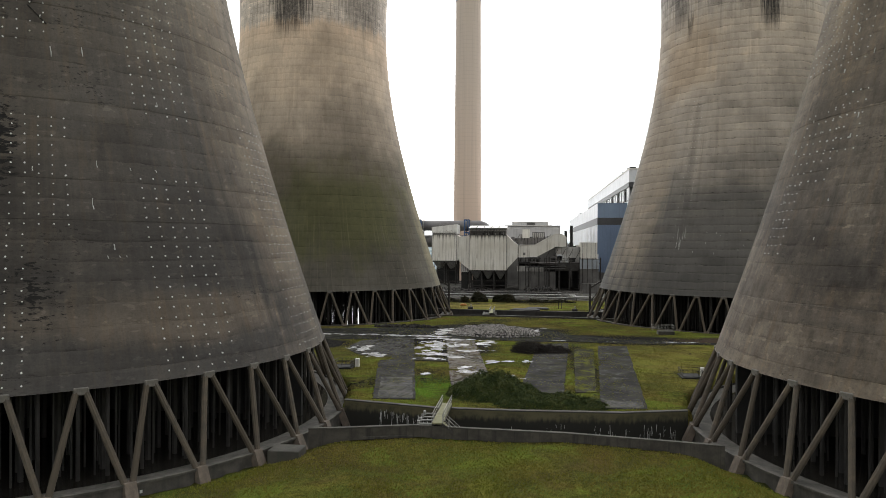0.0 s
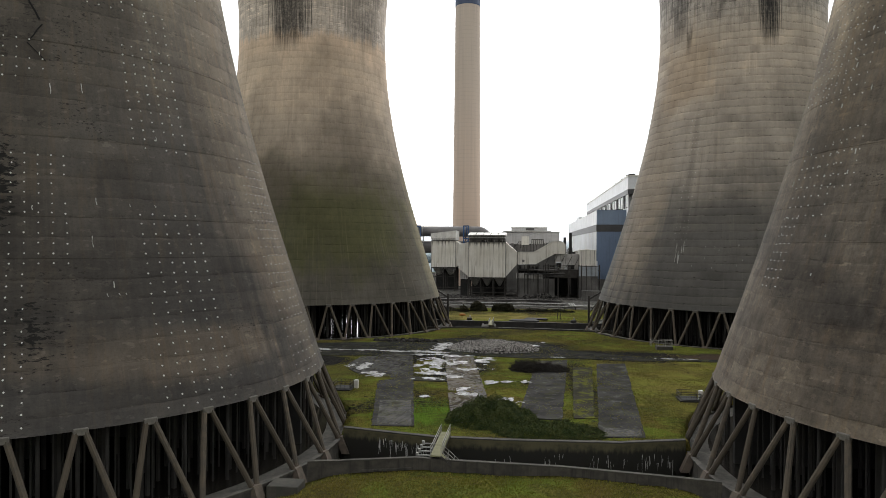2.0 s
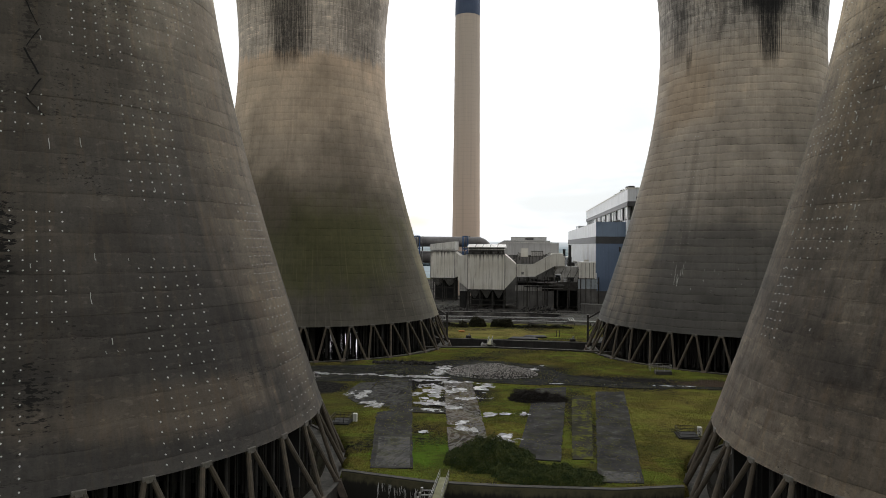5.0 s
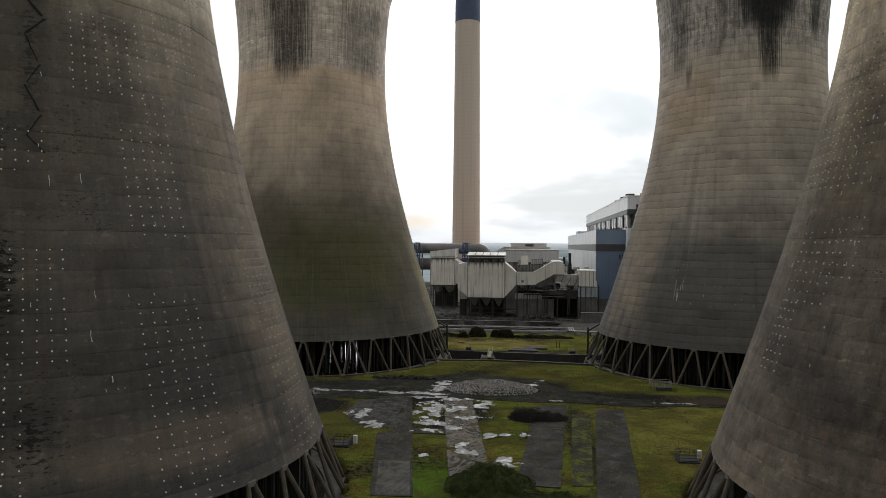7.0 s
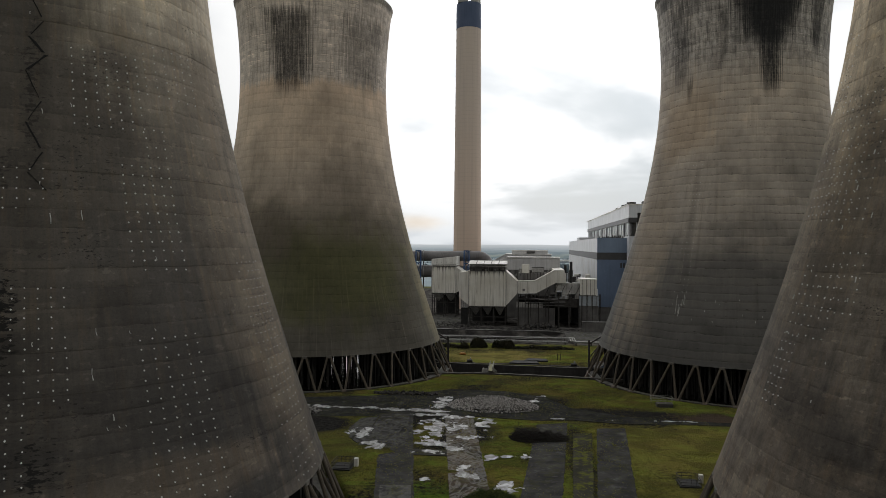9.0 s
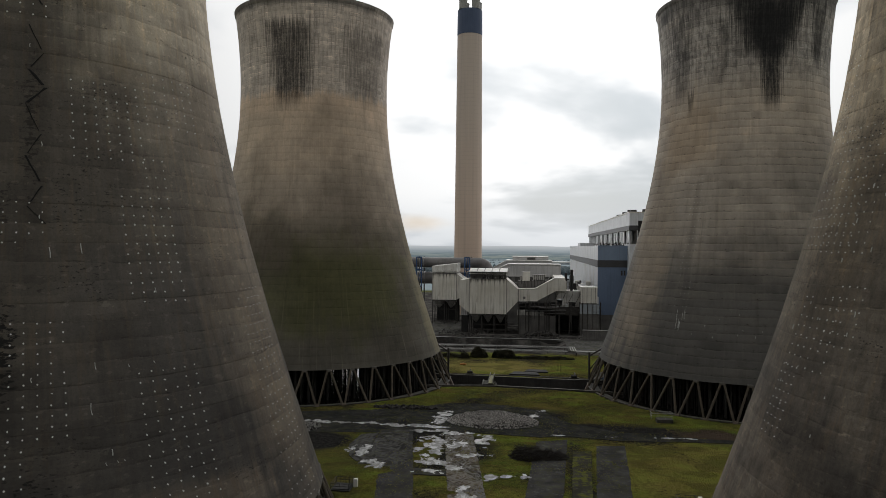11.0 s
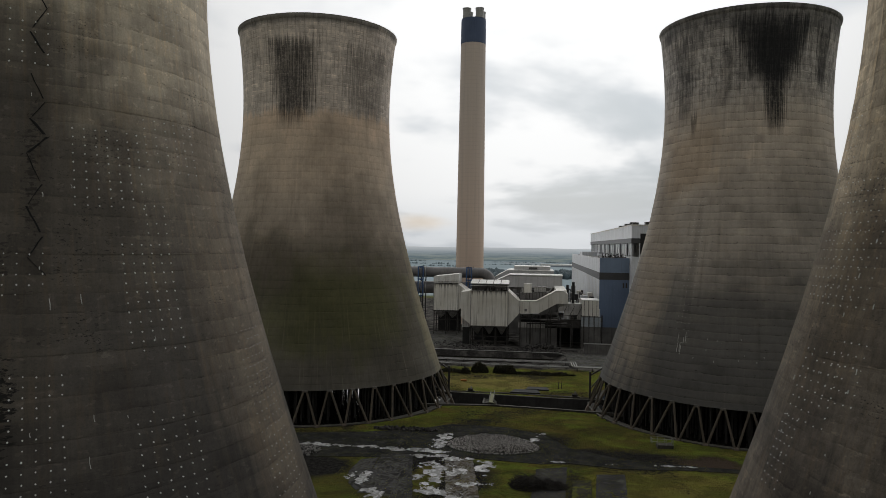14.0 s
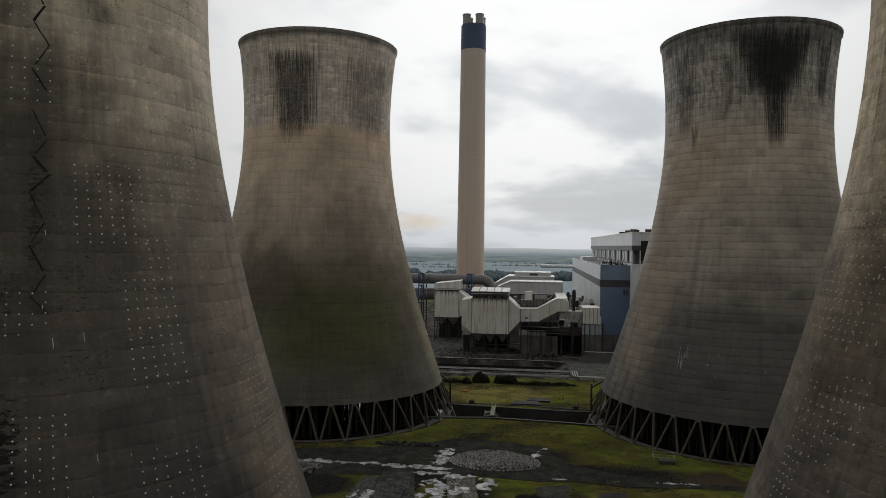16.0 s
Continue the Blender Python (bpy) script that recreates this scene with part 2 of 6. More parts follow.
    spall = math_node(t, "MULTIPLY", ramp(t, noise_tex(t, scaled(t, un, 0.9, 2.6, 1, 3, 11, 0), 1.0, 5, 0.7), 0.60, 0.66), math_node(t, "SUBTRACT", 1.0, ramp(t, math_node(t, "ABSOLUTE", math_node(t, "SUBTRACT", fr, 0.08)), 0.1, 0.4)))
    c = mix_col(t, math_node(t, "MULTIPLY", spall, joints * 1.6), c, (0.022, 0.02, 0.018))
    c = mix_col(t, math_node(t, "MULTIPLY", joint, joints * 0.8), c, mix_col(t, 1.0, c, (0.3, 0.29, 0.28), "MULTIPLY"))
    # broad dark patches, and algae on the damp side
    c = mix_col(t, math_node(t, "MULTIPLY", ramp(t, big, 0.42, 0.68), dark_low), c, mix_col(t, 1.0, c, (0.42, 0.41, 0.40), "MULTIPLY"))
    pale = math_node(t, "MULTIPLY", ramp(t, streak2, 0.55, 0.75), math_node(t, "SUBTRACT", 1.0, ramp(t, z, 18, 34)))
    c = mix_col(t, math_node(t, "MULTIPLY", pale, pale_runs), c, (0.25, 0.24, 0.17))
    # black broken-out areas
    for a0, ha, z0, hz, power, fineness, bias in spalls:
        da = math_node(t, "DIVIDE", math_node(t, "SUBTRACT", ang, radians(a0)), radians(ha))
        dz = math_node(t, "DIVIDE", math_node(t, "SUBTRACT", z, z0), hz)
        d = math_node(t, "SQRT", math_node(t, "ADD", math_node(t, "MULTIPLY", da, da), math_node(t, "MULTIPLY", dz, dz)))
        chip = noise_tex(t, scaled(t, un, 0.8 * fineness, 1.9 * fineness, 1, 17, a0, 0), 1.0, 6, 0.7)
        f = ramp(t, math_node(t, "MULTIPLY_ADD", d, -0.16, chip), 0.44 + bias, 0.50 + bias)
        c = mix_col(t, math_node(t, "MULTIPLY", f, math_node(t, "MULTIPLY", math_node(t, "SUBTRACT", 1.0, ramp(t, d, 0.7, 1.3)), power)), c, (0.014, 0.013, 0.012))
    mott = noise_tex(t, scaled(t, un, 0.55, 0.24, 1, 9, 2, 0), 1.0, 6, 0.72)
    c = mix_col(t, math_node(t, "MULTIPLY", ramp(t, mott, 0.46, 0.68), mottle), c, mix_col(t, 1.0, c, (0.5, 0.49, 0.48), "MULTIPLY"))
    c = mix_col(t, math_node(t, "MULTIPLY", ramp(t, mott, 0.50, 0.32), mottle * 0.8), c, mix_col(t, 1.0, c, (1.45, 1.38, 1.26), "MULTIPLY"))
    mott2 = noise_tex(t, scaled(t, un, 1.5, 0.8, 1, 31, 4, 0), 1.0, 6, 0.72)
    c = mix_col(t, math_node(t, "MULTIPLY", ramp(t, mott2, 0.50, 0.66), mottle * 0.7), c, mix_col(t, 1.0, c, (0.5, 0.46, 0.42), "MULTIPLY"))
    c = mix_col(t, math_node(t, "MULTIPLY", ramp(t, mott2, 0.46, 0.34), mottle * 0.5), c, mix_col(t, 1.0, c, (1.5, 1.42, 1.3), "MULTIPLY"))
    if chips:
        # chipped pits in clusters, pale patched spots, thin rusty runs
        where = ramp(t, noise_tex(t, scaled(t, un, 0.07, 0.11, 1, 13, 27, 0), 1.0, 4, 0.6), 0.53, 0.64)
        pit_n = noise_tex(t, scaled(t, un, 1.6, 3.6, 1, 2, 5, 0), 1.0, 4, 0.7)
        c = mix_col(t, math_node(t, "MULTIPLY", math_node(t, "MULTIPLY", ramp(t, pit_n, 0.575, 0.61), where), chips), c, (0.02, 0.018, 0.016))
        spot = ramp(t, noise_tex(t, scaled(t, un, 0.75, 1.3, 1, 61, 15, 0), 1.0, 3, 0.55), 0.61, 0.65)
        c = mix_col(t, math_node(t, "MULTIPLY", spot, chips * 0.4), c, mix_col(t, 1.0, c, (1.9, 1.85, 1.8), "MULTIPLY"))
        rust = ramp(t, noise_tex(t, scaled(t, un, 1.1, 0.1, 1, 44, 3, 0), 1.0, 5, 0.65), 0.52, 0.62)
        c = mix_col(t, math_node(t, "MULTIPLY", rust, chips * 0.3), c, mix_col(t, 1.0, c, (1.4, 1.2, 0.95), "MULTIPLY"))
        speck = noise_tex(t, scaled(t, un, 3.4, 4.2, 1, 8, 1, 0), 1.0, 4, 0.75)
        c = mix_col(t, math_node(t, "MULTIPLY", ramp(t, speck, 0.5, 0.64), 0.26), c, mix_col(t, 1.0, c, (0.5, 0.5, 0.5), "MULTIPLY"))
        c = mix_col(t, math_node(t, "MULTIPLY", ramp(t, speck, 0.48, 0.34), 0.22), c, mix_col(t, 1.0, c, (1.4, 1.38, 1.33), "MULTIPLY"))
    # run-off streaks
    c = mix_col(t, math_node(t, "MULTIPLY", ramp(t, streak, 0.5, 0.74), 0.3), c, mix_col(t, 1.0, c, (0.35, 0.34, 0.33), "MULTIPLY"))
    c = mix_col(t, math_node(t, "MULTIPLY", ramp(t, streak2, 0.52, 0.74), 0.28), c, mix_col(t, 1.0, c, (1.5, 1.45, 1.35), "MULTIPLY"))
    if soot:
        sf = math_node(t, "MULTIPLY", ramp(t, noise_tex(t, scaled(t, un, 0.5, 0.16, 1), 1.0, 6, 0.7), 0.44, 0.60), math_node(t, "MULTIPLY", topf, soot))
        c = mix_col(t, sf, c, (0.03, 0.03, 0.03))
    for a0, half, z0, z1, power in stain or ():
        d = math_node(t, "ABSOLUTE", math_node(t, "SUBTRACT", ang, radians(a0)))
        d = math_node(t, "MULTIPLY_ADD", math_node(t, "SUBTRACT", streak2, 0.5), half * 1.9, d)
        # narrows towards its foot
        w = math_node(t, "MULTIPLY_ADD", ramp(t, z, z0, z1, False), half * 0.45, half * 0.65)
        inside = math_node(t, "SUBTRACT", 1.0, ramp(t, math_node(t, "DIVIDE", d, w), 0.5, 1.15))
        zs = math_node(t, "MULTIPLY_ADD", math_node(t, "SUBTRACT", streak2, 0.5), 13.0, z)
        zr = math_node(t, "MULTIPLY", ramp(t, zs, z0 - 2, z0 + 5), math_node(t, "SUBTRACT", 1.0, ramp(t, zs, z1 - 2.5, z1 + 1.0)))
        brk = math_node(t, "MULTIPLY", math_node(t, "MULTIPLY_ADD", ramp(t, fine, 0.3, 0.55), 0.25, 0.75), math_node(t, "MULTIPLY_ADD", ramp(t, noise_tex(t, scaled(t, un, 2.4, 0.09, 1, 5, 33, 0), 1.0, 4, 0.6), 0.38, 0.55), 0.32, 0.74))
        c = mix_col(t, math_node(t, "MULTIPLY", math_node(t, "MULTIPLY", inside, zr), math_node(t, "MULTIPLY", brk, power)), c, (0.016, 0.016, 0.017))
    c = mix_col(t, math_node(t, "MULTIPLY", ramp(t, fine, 0.45, 0.75), 0.3), c, mix_col(t, 1.0, c, (0.6, 0.6, 0.6), "MULTIPLY"))
    t.links.new(c, b.inputs["Base Color"])
    h = math_node(t, "MULTIPLY_ADD", joint, -0.6, math_node(t, "MULTIPLY_ADD", fine, 0.5, math_node(t, "MULTIPLY", grain, 0.2)))
    bump(t, b, h, 0.5, 0.12)
    return m


LIFT = 2.1
# upper tones of this shell are raised to carry glare from the sky
CONC_FL = shell_material("weathered_concrete_mossy",
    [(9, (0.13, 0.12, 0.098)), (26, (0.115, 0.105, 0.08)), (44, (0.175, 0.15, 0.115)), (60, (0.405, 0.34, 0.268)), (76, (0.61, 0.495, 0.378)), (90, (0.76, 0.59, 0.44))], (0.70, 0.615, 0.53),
    # first blot brightens the right limb, its light put into the colour
    blots=[(6, 17, 28, 24, (0.3, 0.265, 0.165), 0.8), (-60, 44, 31, 15, (0.092, 0.094, 0.036), 0.8), (-60, 26, 52, 13, (0.2, 0.17, 0.135), 0.3), (-105, 26, 30, 10, (0.14, 0.135, 0.085), 0.45), (-88, 24, 72, 12, (0.58, 0.47, 0.36), 0.5), (-90, 170, 115.5, 2.6, (0.17, 0.165, 0.16), 0.8)],
    top_z=87.5, stain=[(-91.5, 0.34, 83, 109, 0.82), (-33, 0.44, 86, 108, 0.5)], courses=0.22, joints=0.16, seed=1.0, soot=0.2, patchy=0.2, mottle=0.2, pale_runs=0.28)
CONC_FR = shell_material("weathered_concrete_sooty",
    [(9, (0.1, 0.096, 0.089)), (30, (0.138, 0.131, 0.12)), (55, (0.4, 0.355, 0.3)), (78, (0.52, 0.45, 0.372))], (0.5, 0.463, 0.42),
    # first blot is light on the left limb, painted into the colour
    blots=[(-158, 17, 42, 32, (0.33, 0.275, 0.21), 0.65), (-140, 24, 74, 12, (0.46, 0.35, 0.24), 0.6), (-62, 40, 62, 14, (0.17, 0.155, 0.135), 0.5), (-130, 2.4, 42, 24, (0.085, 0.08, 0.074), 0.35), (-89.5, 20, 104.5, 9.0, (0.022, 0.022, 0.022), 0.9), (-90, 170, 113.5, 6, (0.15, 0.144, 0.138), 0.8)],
    top_z=90.0, top_soft=7.0, stain=[(-89.4, 0.46, 93, 112, 0.9), (-87.2, 0.15, 80, 99, 0.9), (-52, 0.13, 92, 110, 0.8), (-150, 0.2, 84, 109, 0.55), (-141, 0.05, 80, 88, 0.7), (-117, 0.1, 92, 106, 0.4)], dark_low=0.26, courses=0.5, joints=0.6, seed=4.0, soot=0.5, patchy=0.25, mottle=0.12)
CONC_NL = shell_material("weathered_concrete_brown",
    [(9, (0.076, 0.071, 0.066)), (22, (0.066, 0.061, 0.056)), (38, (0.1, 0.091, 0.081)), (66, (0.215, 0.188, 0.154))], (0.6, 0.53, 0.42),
    # blot at 3 degrees: tan weathering with the lit right limb painted in
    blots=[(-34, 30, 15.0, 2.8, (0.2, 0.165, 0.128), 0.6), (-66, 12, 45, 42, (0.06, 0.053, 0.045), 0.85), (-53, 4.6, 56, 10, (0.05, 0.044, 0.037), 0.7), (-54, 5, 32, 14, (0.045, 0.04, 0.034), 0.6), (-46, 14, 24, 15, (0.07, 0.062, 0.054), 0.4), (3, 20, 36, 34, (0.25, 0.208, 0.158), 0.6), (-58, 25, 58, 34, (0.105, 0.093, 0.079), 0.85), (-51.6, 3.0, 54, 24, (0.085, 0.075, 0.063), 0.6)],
    spalls=[(-57.2, 3.4, 33, 6, 1.0, 1.2, -0.04), (-52, 6, 18, 6, 0.95, 1.3, 0.02), (-52.5, 2.6, 57, 12, 0.6, 1.2, 0.0), (-58, 5, 48, 6, 0.6, 1.2, 0.04), (-38, 34, 40, 40, 0.7, 1.8, 0.2)],
    top_z=68.0, dark_low=0.22, courses=0.6, joints=0.3, seed=7.0, patchy=0.28, tiles=0.0, mottle=0.24, panels=0.16, chips=0.9)
CONC_NR = shell_material("weathered_concrete_tan",
    [(9, (0.24, 0.203, 0.16)), (17, (0.16, 0.135, 0.108)), (25, (0.108, 0.093, 0.076)), (44, (0.175, 0.145, 0.106))], (0.54, 0.455, 0.33),
    blots=[(-154, 11, 27, 13, (0.075, 0.066, 0.057), 0.95), (-154, 13, 40, 18, (0.2, 0.172, 0.138), 0.7)], spalls=[(-168, 22, 32, 40, 0.8, 1.6, 0.17)],
    top_z=59.0, dark_low=0.6, courses=0.6, joints=0.25, seed=11.0, patchy=0.62, tiles=0.0, mottle=0.6, panels=0.26, chips=1.0)
LEG = plain("leg_concrete", (0.13, 0.103, 0.07), (0.06, 0.053, 0.044), 0.9, scale=1.3, streak=0.75, grime=(0.03, 0.03, 0.026), per_piece=0.9)
NODE = plain("node_concrete", (0.2, 0.185, 0.16), (0.09, 0.084, 0.073), 0.9, scale=1.2, streak=0.6)
PED_MAT = plain("pedestal_concrete", (0.2, 0.158, 0.122), (0.1, 0.083, 0.066), 0.9, scale=1.0, streak=0.5, per_piece=0.3)
CURB = plain("damp_concrete", (0.075, 0.068, 0.055), (0.034, 0.032, 0.026), 0.9, scale=0.6, streak=0.85, grime=(0.035, 0.04, 0.03))
WALL_DAMP = plain("stained_wall_concrete", (0.08, 0.071, 0.057), (0.035, 0.032, 0.025), 0.9, scale=0.9, streak=0.95, grime=(0.014, 0.014, 0.011), bumpy=0.3)


def channel_material():
    m, t, b = material("stained_channel_concrete", 0.8, 0.0, 0.3)
    v = obj_vec(t)
    s = nd(t, "ShaderNodeSeparateXYZ")
    t.links.new(v, s.inputs[0])
    n = noise_tex(t, v, 0.8, 5, 0.65)
    run = noise_tex(t, scaled(t, v, 2.2, 2.2, 0.12), 1.0, 5, 0.6)
    tide = math_node(t, "MULTIPLY_ADD", math_node(t, "SUBTRACT", run, 0.5), 1.6, s.outputs[2])
    c = mix_col(t, ramp(t, tide, -1.1, -0.35), (0.022, 0.021, 0.017), (0.105, 0.095, 0.052))
    c = mix_col(t, math_node(t, "MULTIPLY", ramp(t, n, 0.4, 0.7), 0.6), c, (0.02, 0.02, 0.014))
    c = mix_col(t, math_node(t, "MULTIPLY", ramp(t, math_node(t, "MULTIPLY_ADD", n, 0.8, s.outputs[2]), 0.35, 0.75), 0.6), c, (0.12, 0.112, 0.05))
    t.links.new(c, b.inputs["Base Color"])
    bump(t, b, n, 0.3, 0.04)
    return m


CHANNEL = channel_material()
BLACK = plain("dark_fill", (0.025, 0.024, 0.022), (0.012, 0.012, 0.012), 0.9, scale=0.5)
SEAM = plain("open_seam", (0.009, 0.0085, 0.008), (0.005, 0.005, 0.005), 0.95, scale=0.5)
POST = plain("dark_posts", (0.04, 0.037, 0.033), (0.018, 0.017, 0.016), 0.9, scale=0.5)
WHITE_MARK = plain("white_marking", (0.78, 0.78, 0.75), (0.6, 0.6, 0.57), 0.8, scale=3.0, bumpy=0)
CLAD = plain("weathered_white_cladding", (0.77, 0.75, 0.685), (0.65, 0.62, 0.55), 0.55, scale=0.12, streak=0.6, grime=(0.2, 0.17, 0.12))
HALL = plain("pale_hall_cladding", (0.62, 0.61, 0.6), (0.5, 0.49, 0.48), 0.55, scale=0.1, streak=0.4, grime=(0.25, 0.24, 0.22))
STAINED = plain("soot_stained_sheet", (0.5, 0.49, 0.46), (0.26, 0.25, 0.235), 0.7, scale=0.3, streak=0.8, grime=(0.05, 0.048, 0.045))
DIRTY = plain("dirty_ledge", (0.34, 0.33, 0.31), (0.18, 0.175, 0.165), 0.75, scale=0.5, streak=0.7, grime=(0.04, 0.04, 0.038))
LOW_GREY = plain("blue_grey_sheet", (0.36, 0.40, 0.43), (0.25, 0.28, 0.3), 0.6, scale=0.3, streak=0.5, grime=(0.08, 0.08, 0.08))
CLAD_GREY = plain("grey_cladding", (0.74, 0.755, 0.78), (0.62, 0.635, 0.655), 0.5, scale=0.1, streak=0.35, grime=(0.16, 0.16, 0.15))
BAND = plain("charcoal_cladding", (0.055, 0.055, 0.058), (0.035, 0.035, 0.037), 0.55, scale=0.15)
BLUE = plain("blue_cladding", (0.135, 0.188, 0.285), (0.11, 0.155, 0.235), 0.5, scale=0.1, streak=0.25)
BLUE_PALE = plain("faded_blue_cladding", (0.2, 0.265, 0.36), (0.16, 0.215, 0.3), 0.5, scale=0.1, streak=0.25)
BLUE_PAINT = plain("blue_paint", (0.035, 0.10, 0.24), (0.025, 0.07, 0.17), 0.5, scale=0.4)
STEEL = plain("dark_steel", (0.06, 0.055, 0.05), (0.03, 0.026, 0.023), 0.6, 0.3, scale=0.6, streak=0.3)
DUCT = plain("soot_grey_duct", (0.2, 0.19, 0.185), (0.13, 0.123, 0.118), 0.55, 0.2, scale=0.15, streak=0.4)
GALV = plain("galvanised_steel", (0.38, 0.38, 0.355), (0.25, 0.245, 0.22), 0.55, 0.2, scale=1.5)
DECK = plain("mossy_deck", (0.26, 0.25, 0.15), (0.17, 0.17, 0.09), 0.9, scale=1.0)
TRENCH_WALL = plain("sooty_trench_concrete", (0.05, 0.046, 0.042), (0.02, 0.019, 0.018), 0.9, scale=0.3, streak=0.8)
SHED = plain("dirty_shed_wall", (0.165, 0.158, 0.147), (0.075, 0.071, 0.067), 0.8, scale=0.12, streak=0.6)


def chimney_material():
    m, t, b = material("chimney_concrete", 0.9, 0.0, 0.2)
    v = obj_vec(t)
    p = nd(t, "ShaderNodeSeparateXYZ")
    t.links.new(v, p.inputs[0])
    z = p.outputs[2]
    n = noise_tex(t, v, 0.08, 5, 0.6)
    zw = math_node(t, "MULTIPLY_ADD", math_node(t, "SUBTRACT", n, 0.5), 50.0, z)
    c = mix_col(t, ramp(t, zw, 30, 150), (0.62, 0.485, 0.385), (0.56, 0.475, 0.405))
    run = noise_tex(t, scaled(t, v, 0.5, 0.5, 0.012), 1.0, 5, 0.6)
    c = mix_col(t, math_node(t, "MULTIPLY", ramp(t, run, 0.5, 0.66), 0.2), c, (0.3, 0.25, 0.21))
    c = mix_col(t, math_node(t, "MULTIPLY", ramp(t, run, 0.46, 0.34), 0.2), c, (0.72, 0.6, 0.49))
    lift = math_node(t, "FRACT", math_node(t, "DIVIDE", z, 2.4))
    c = mix_col(t, math_node(t, "MULTIPLY", math_node(t, "SUBTRACT", 1.0, ramp(t, lift, 0.02, 0.12)), 0.18), c, (0.25, 0.21, 0.18))
    t.links.new(c, b.inputs["Base Color"])
    bump(t, b, noise_tex(t, v, 1.5, 5), 0.2, 0.05)
    return m


CHIM = chimney_material()



def slab_material(name, a, b2, moss, wet, seed=0.0, marble=0.0):
    """Old paving: mottled, moss creeping in, a film of water in the hollows."""
    m, t, b = material(name, 0.8, 0.0, 0.0)
    v = scaled(t, obj_vec(t), 1, 1, 1, seed, seed * 2.0, 0)
    n1, n2, n3 = noise_tex(t, v, 0.22, 5, 0.6, 0.3), noise_tex(t, v, 1.3, 6, 0.68), noise_tex(t, v, 9.0, 3, 0.7)
    c = mix_col(t, ramp(t, n1, 0.32, 0.66), a, b2)
    c = mix_col(t, math_node(t, "MULTIPLY", ramp(t, n2, 0.45, 0.75), 0.6), c, tuple(x * 0.45 for x in a))
    mf = math_node(t, "MULTIPLY", ramp(t, math_node(t, "MULTIPLY_ADD", n2, 0.5, math_node(t, "MULTIPLY", noise_tex(t, v, 0.33, 4, 0.6), 0.6)), 0.53, 0.64), moss)
    c = mix_col(t, mf, c, (0.105, 0.11, 0.024))
    pool = noise_tex(t, scaled(t, v, 0.5, 0.42, 1, 13, 5, 0), 1.0, 6, 0.68, 0.3)
    wf = math_node(t, "MULTIPLY", ramp(t, pool, 0.575, 0.62), wet)
    flake = ramp(t, noise_tex(t, scaled(t, v, 0.7, 1.1, 1, 3, 8, 0), 1.0, 5, 0.7), 0.60, 0.66)
    c = mix_col(t, math_node(t, "MULTIPLY", flake, 0.3), c, tuple(x * 2.6 for x in a))
    c = mix_col(t, wf, c, mix_col(t, 1.0, c, (0.7, 0.7, 0.7), "MULTIPLY"))
    if marble:
        # pale silt left in swirls where water has dried off
        swirl = noise_tex(t, scaled(t, v, 0.3, 0.17, 1, 7, 19, 0), 1.0, 5, 0.55, 2.6)
        vein = math_node(t, "SUBTRACT", 1.0, ramp(t, math_node(t, "ABSOLUTE", math_node(t, "SUBTRACT", swirl, 0.5)), 0.005, 0.1))
        c = mix_col(t, math_node(t, "MULTIPLY", vein, marble), c, (0.36, 0.355, 0.345))
    t.links.new(c, b.inputs["Base Color"])
    t.links.new(math_node(t, "MULTIPLY_ADD", wf, -0.66, 0.92), b.inputs["Roughness"])
    t.links.new(math_node(t, "MULTIPLY", wf, 0.35), b.inputs["Specular IOR Level"])
    bump(t, b, math_node(t, "MULTIPLY_ADD", n3, 0.4, n2), 0.35, 0.05)
    return m


ASPHALT = slab_material("wet_asphalt", (0.04, 0.039, 0.037), (0.021, 0.021, 0.02), 0.12, 0.15)
SLAB = slab_material("mossy_slab", (0.066, 0.064, 0.061), (0.036, 0.035, 0.034), 0.16, 0.28, 3.0)
SLAB_LOST = slab_material("overgrown_slab", (0.06, 0.057, 0.046), (0.036, 0.035, 0.028), 0.9, 0.1, 8.0)
SLAB_FILM = slab_material("silted_slab", (0.05, 0.048, 0.046), (0.03, 0.029, 0.028), 0.1, 0.3, 11.0, 0.13)
SLAB_PALE = slab_material("pale_slab", (0.1, 0.08, 0.058), (0.04, 0.036, 0.032), 0.2, 0.4, 5.0, 0.3)
SLAB_WORN = slab_material("worn_slab", (0.095, 0.092, 0.087), (0.045, 0.044, 0.042), 0.2, 0.3, 7.0, 0.1)
TWIG = plain("dead_brush", (0.035, 0.028, 0.022), (0.02, 0.017, 0.014), 0.9, scale=1.0)
ORANGE = plain("orange_bag", (0.5, 0.2, 0.03), None, 0.7, scale=1.0)


def leaf_material(name, a, b2, scale=0.35, dark=0.55):
    m, t, b = material(name, 0.75, 0.0, 0.12)
    v = obj_vec(t)
    isl = nd(t, "ShaderNodeNewGeometry").outputs["Random Per Island"]
    c = mix_col(t, ramp(t, noise_tex(t, v, scale, 4), 0.35, 0.65), a, b2)
    c = mix_col(t, math_node(t, "MULTIPLY", isl, dark), c, tuple(x * 0.35 for x in a))
    t.links.new(c, b.inputs["Base Color"])
    return m


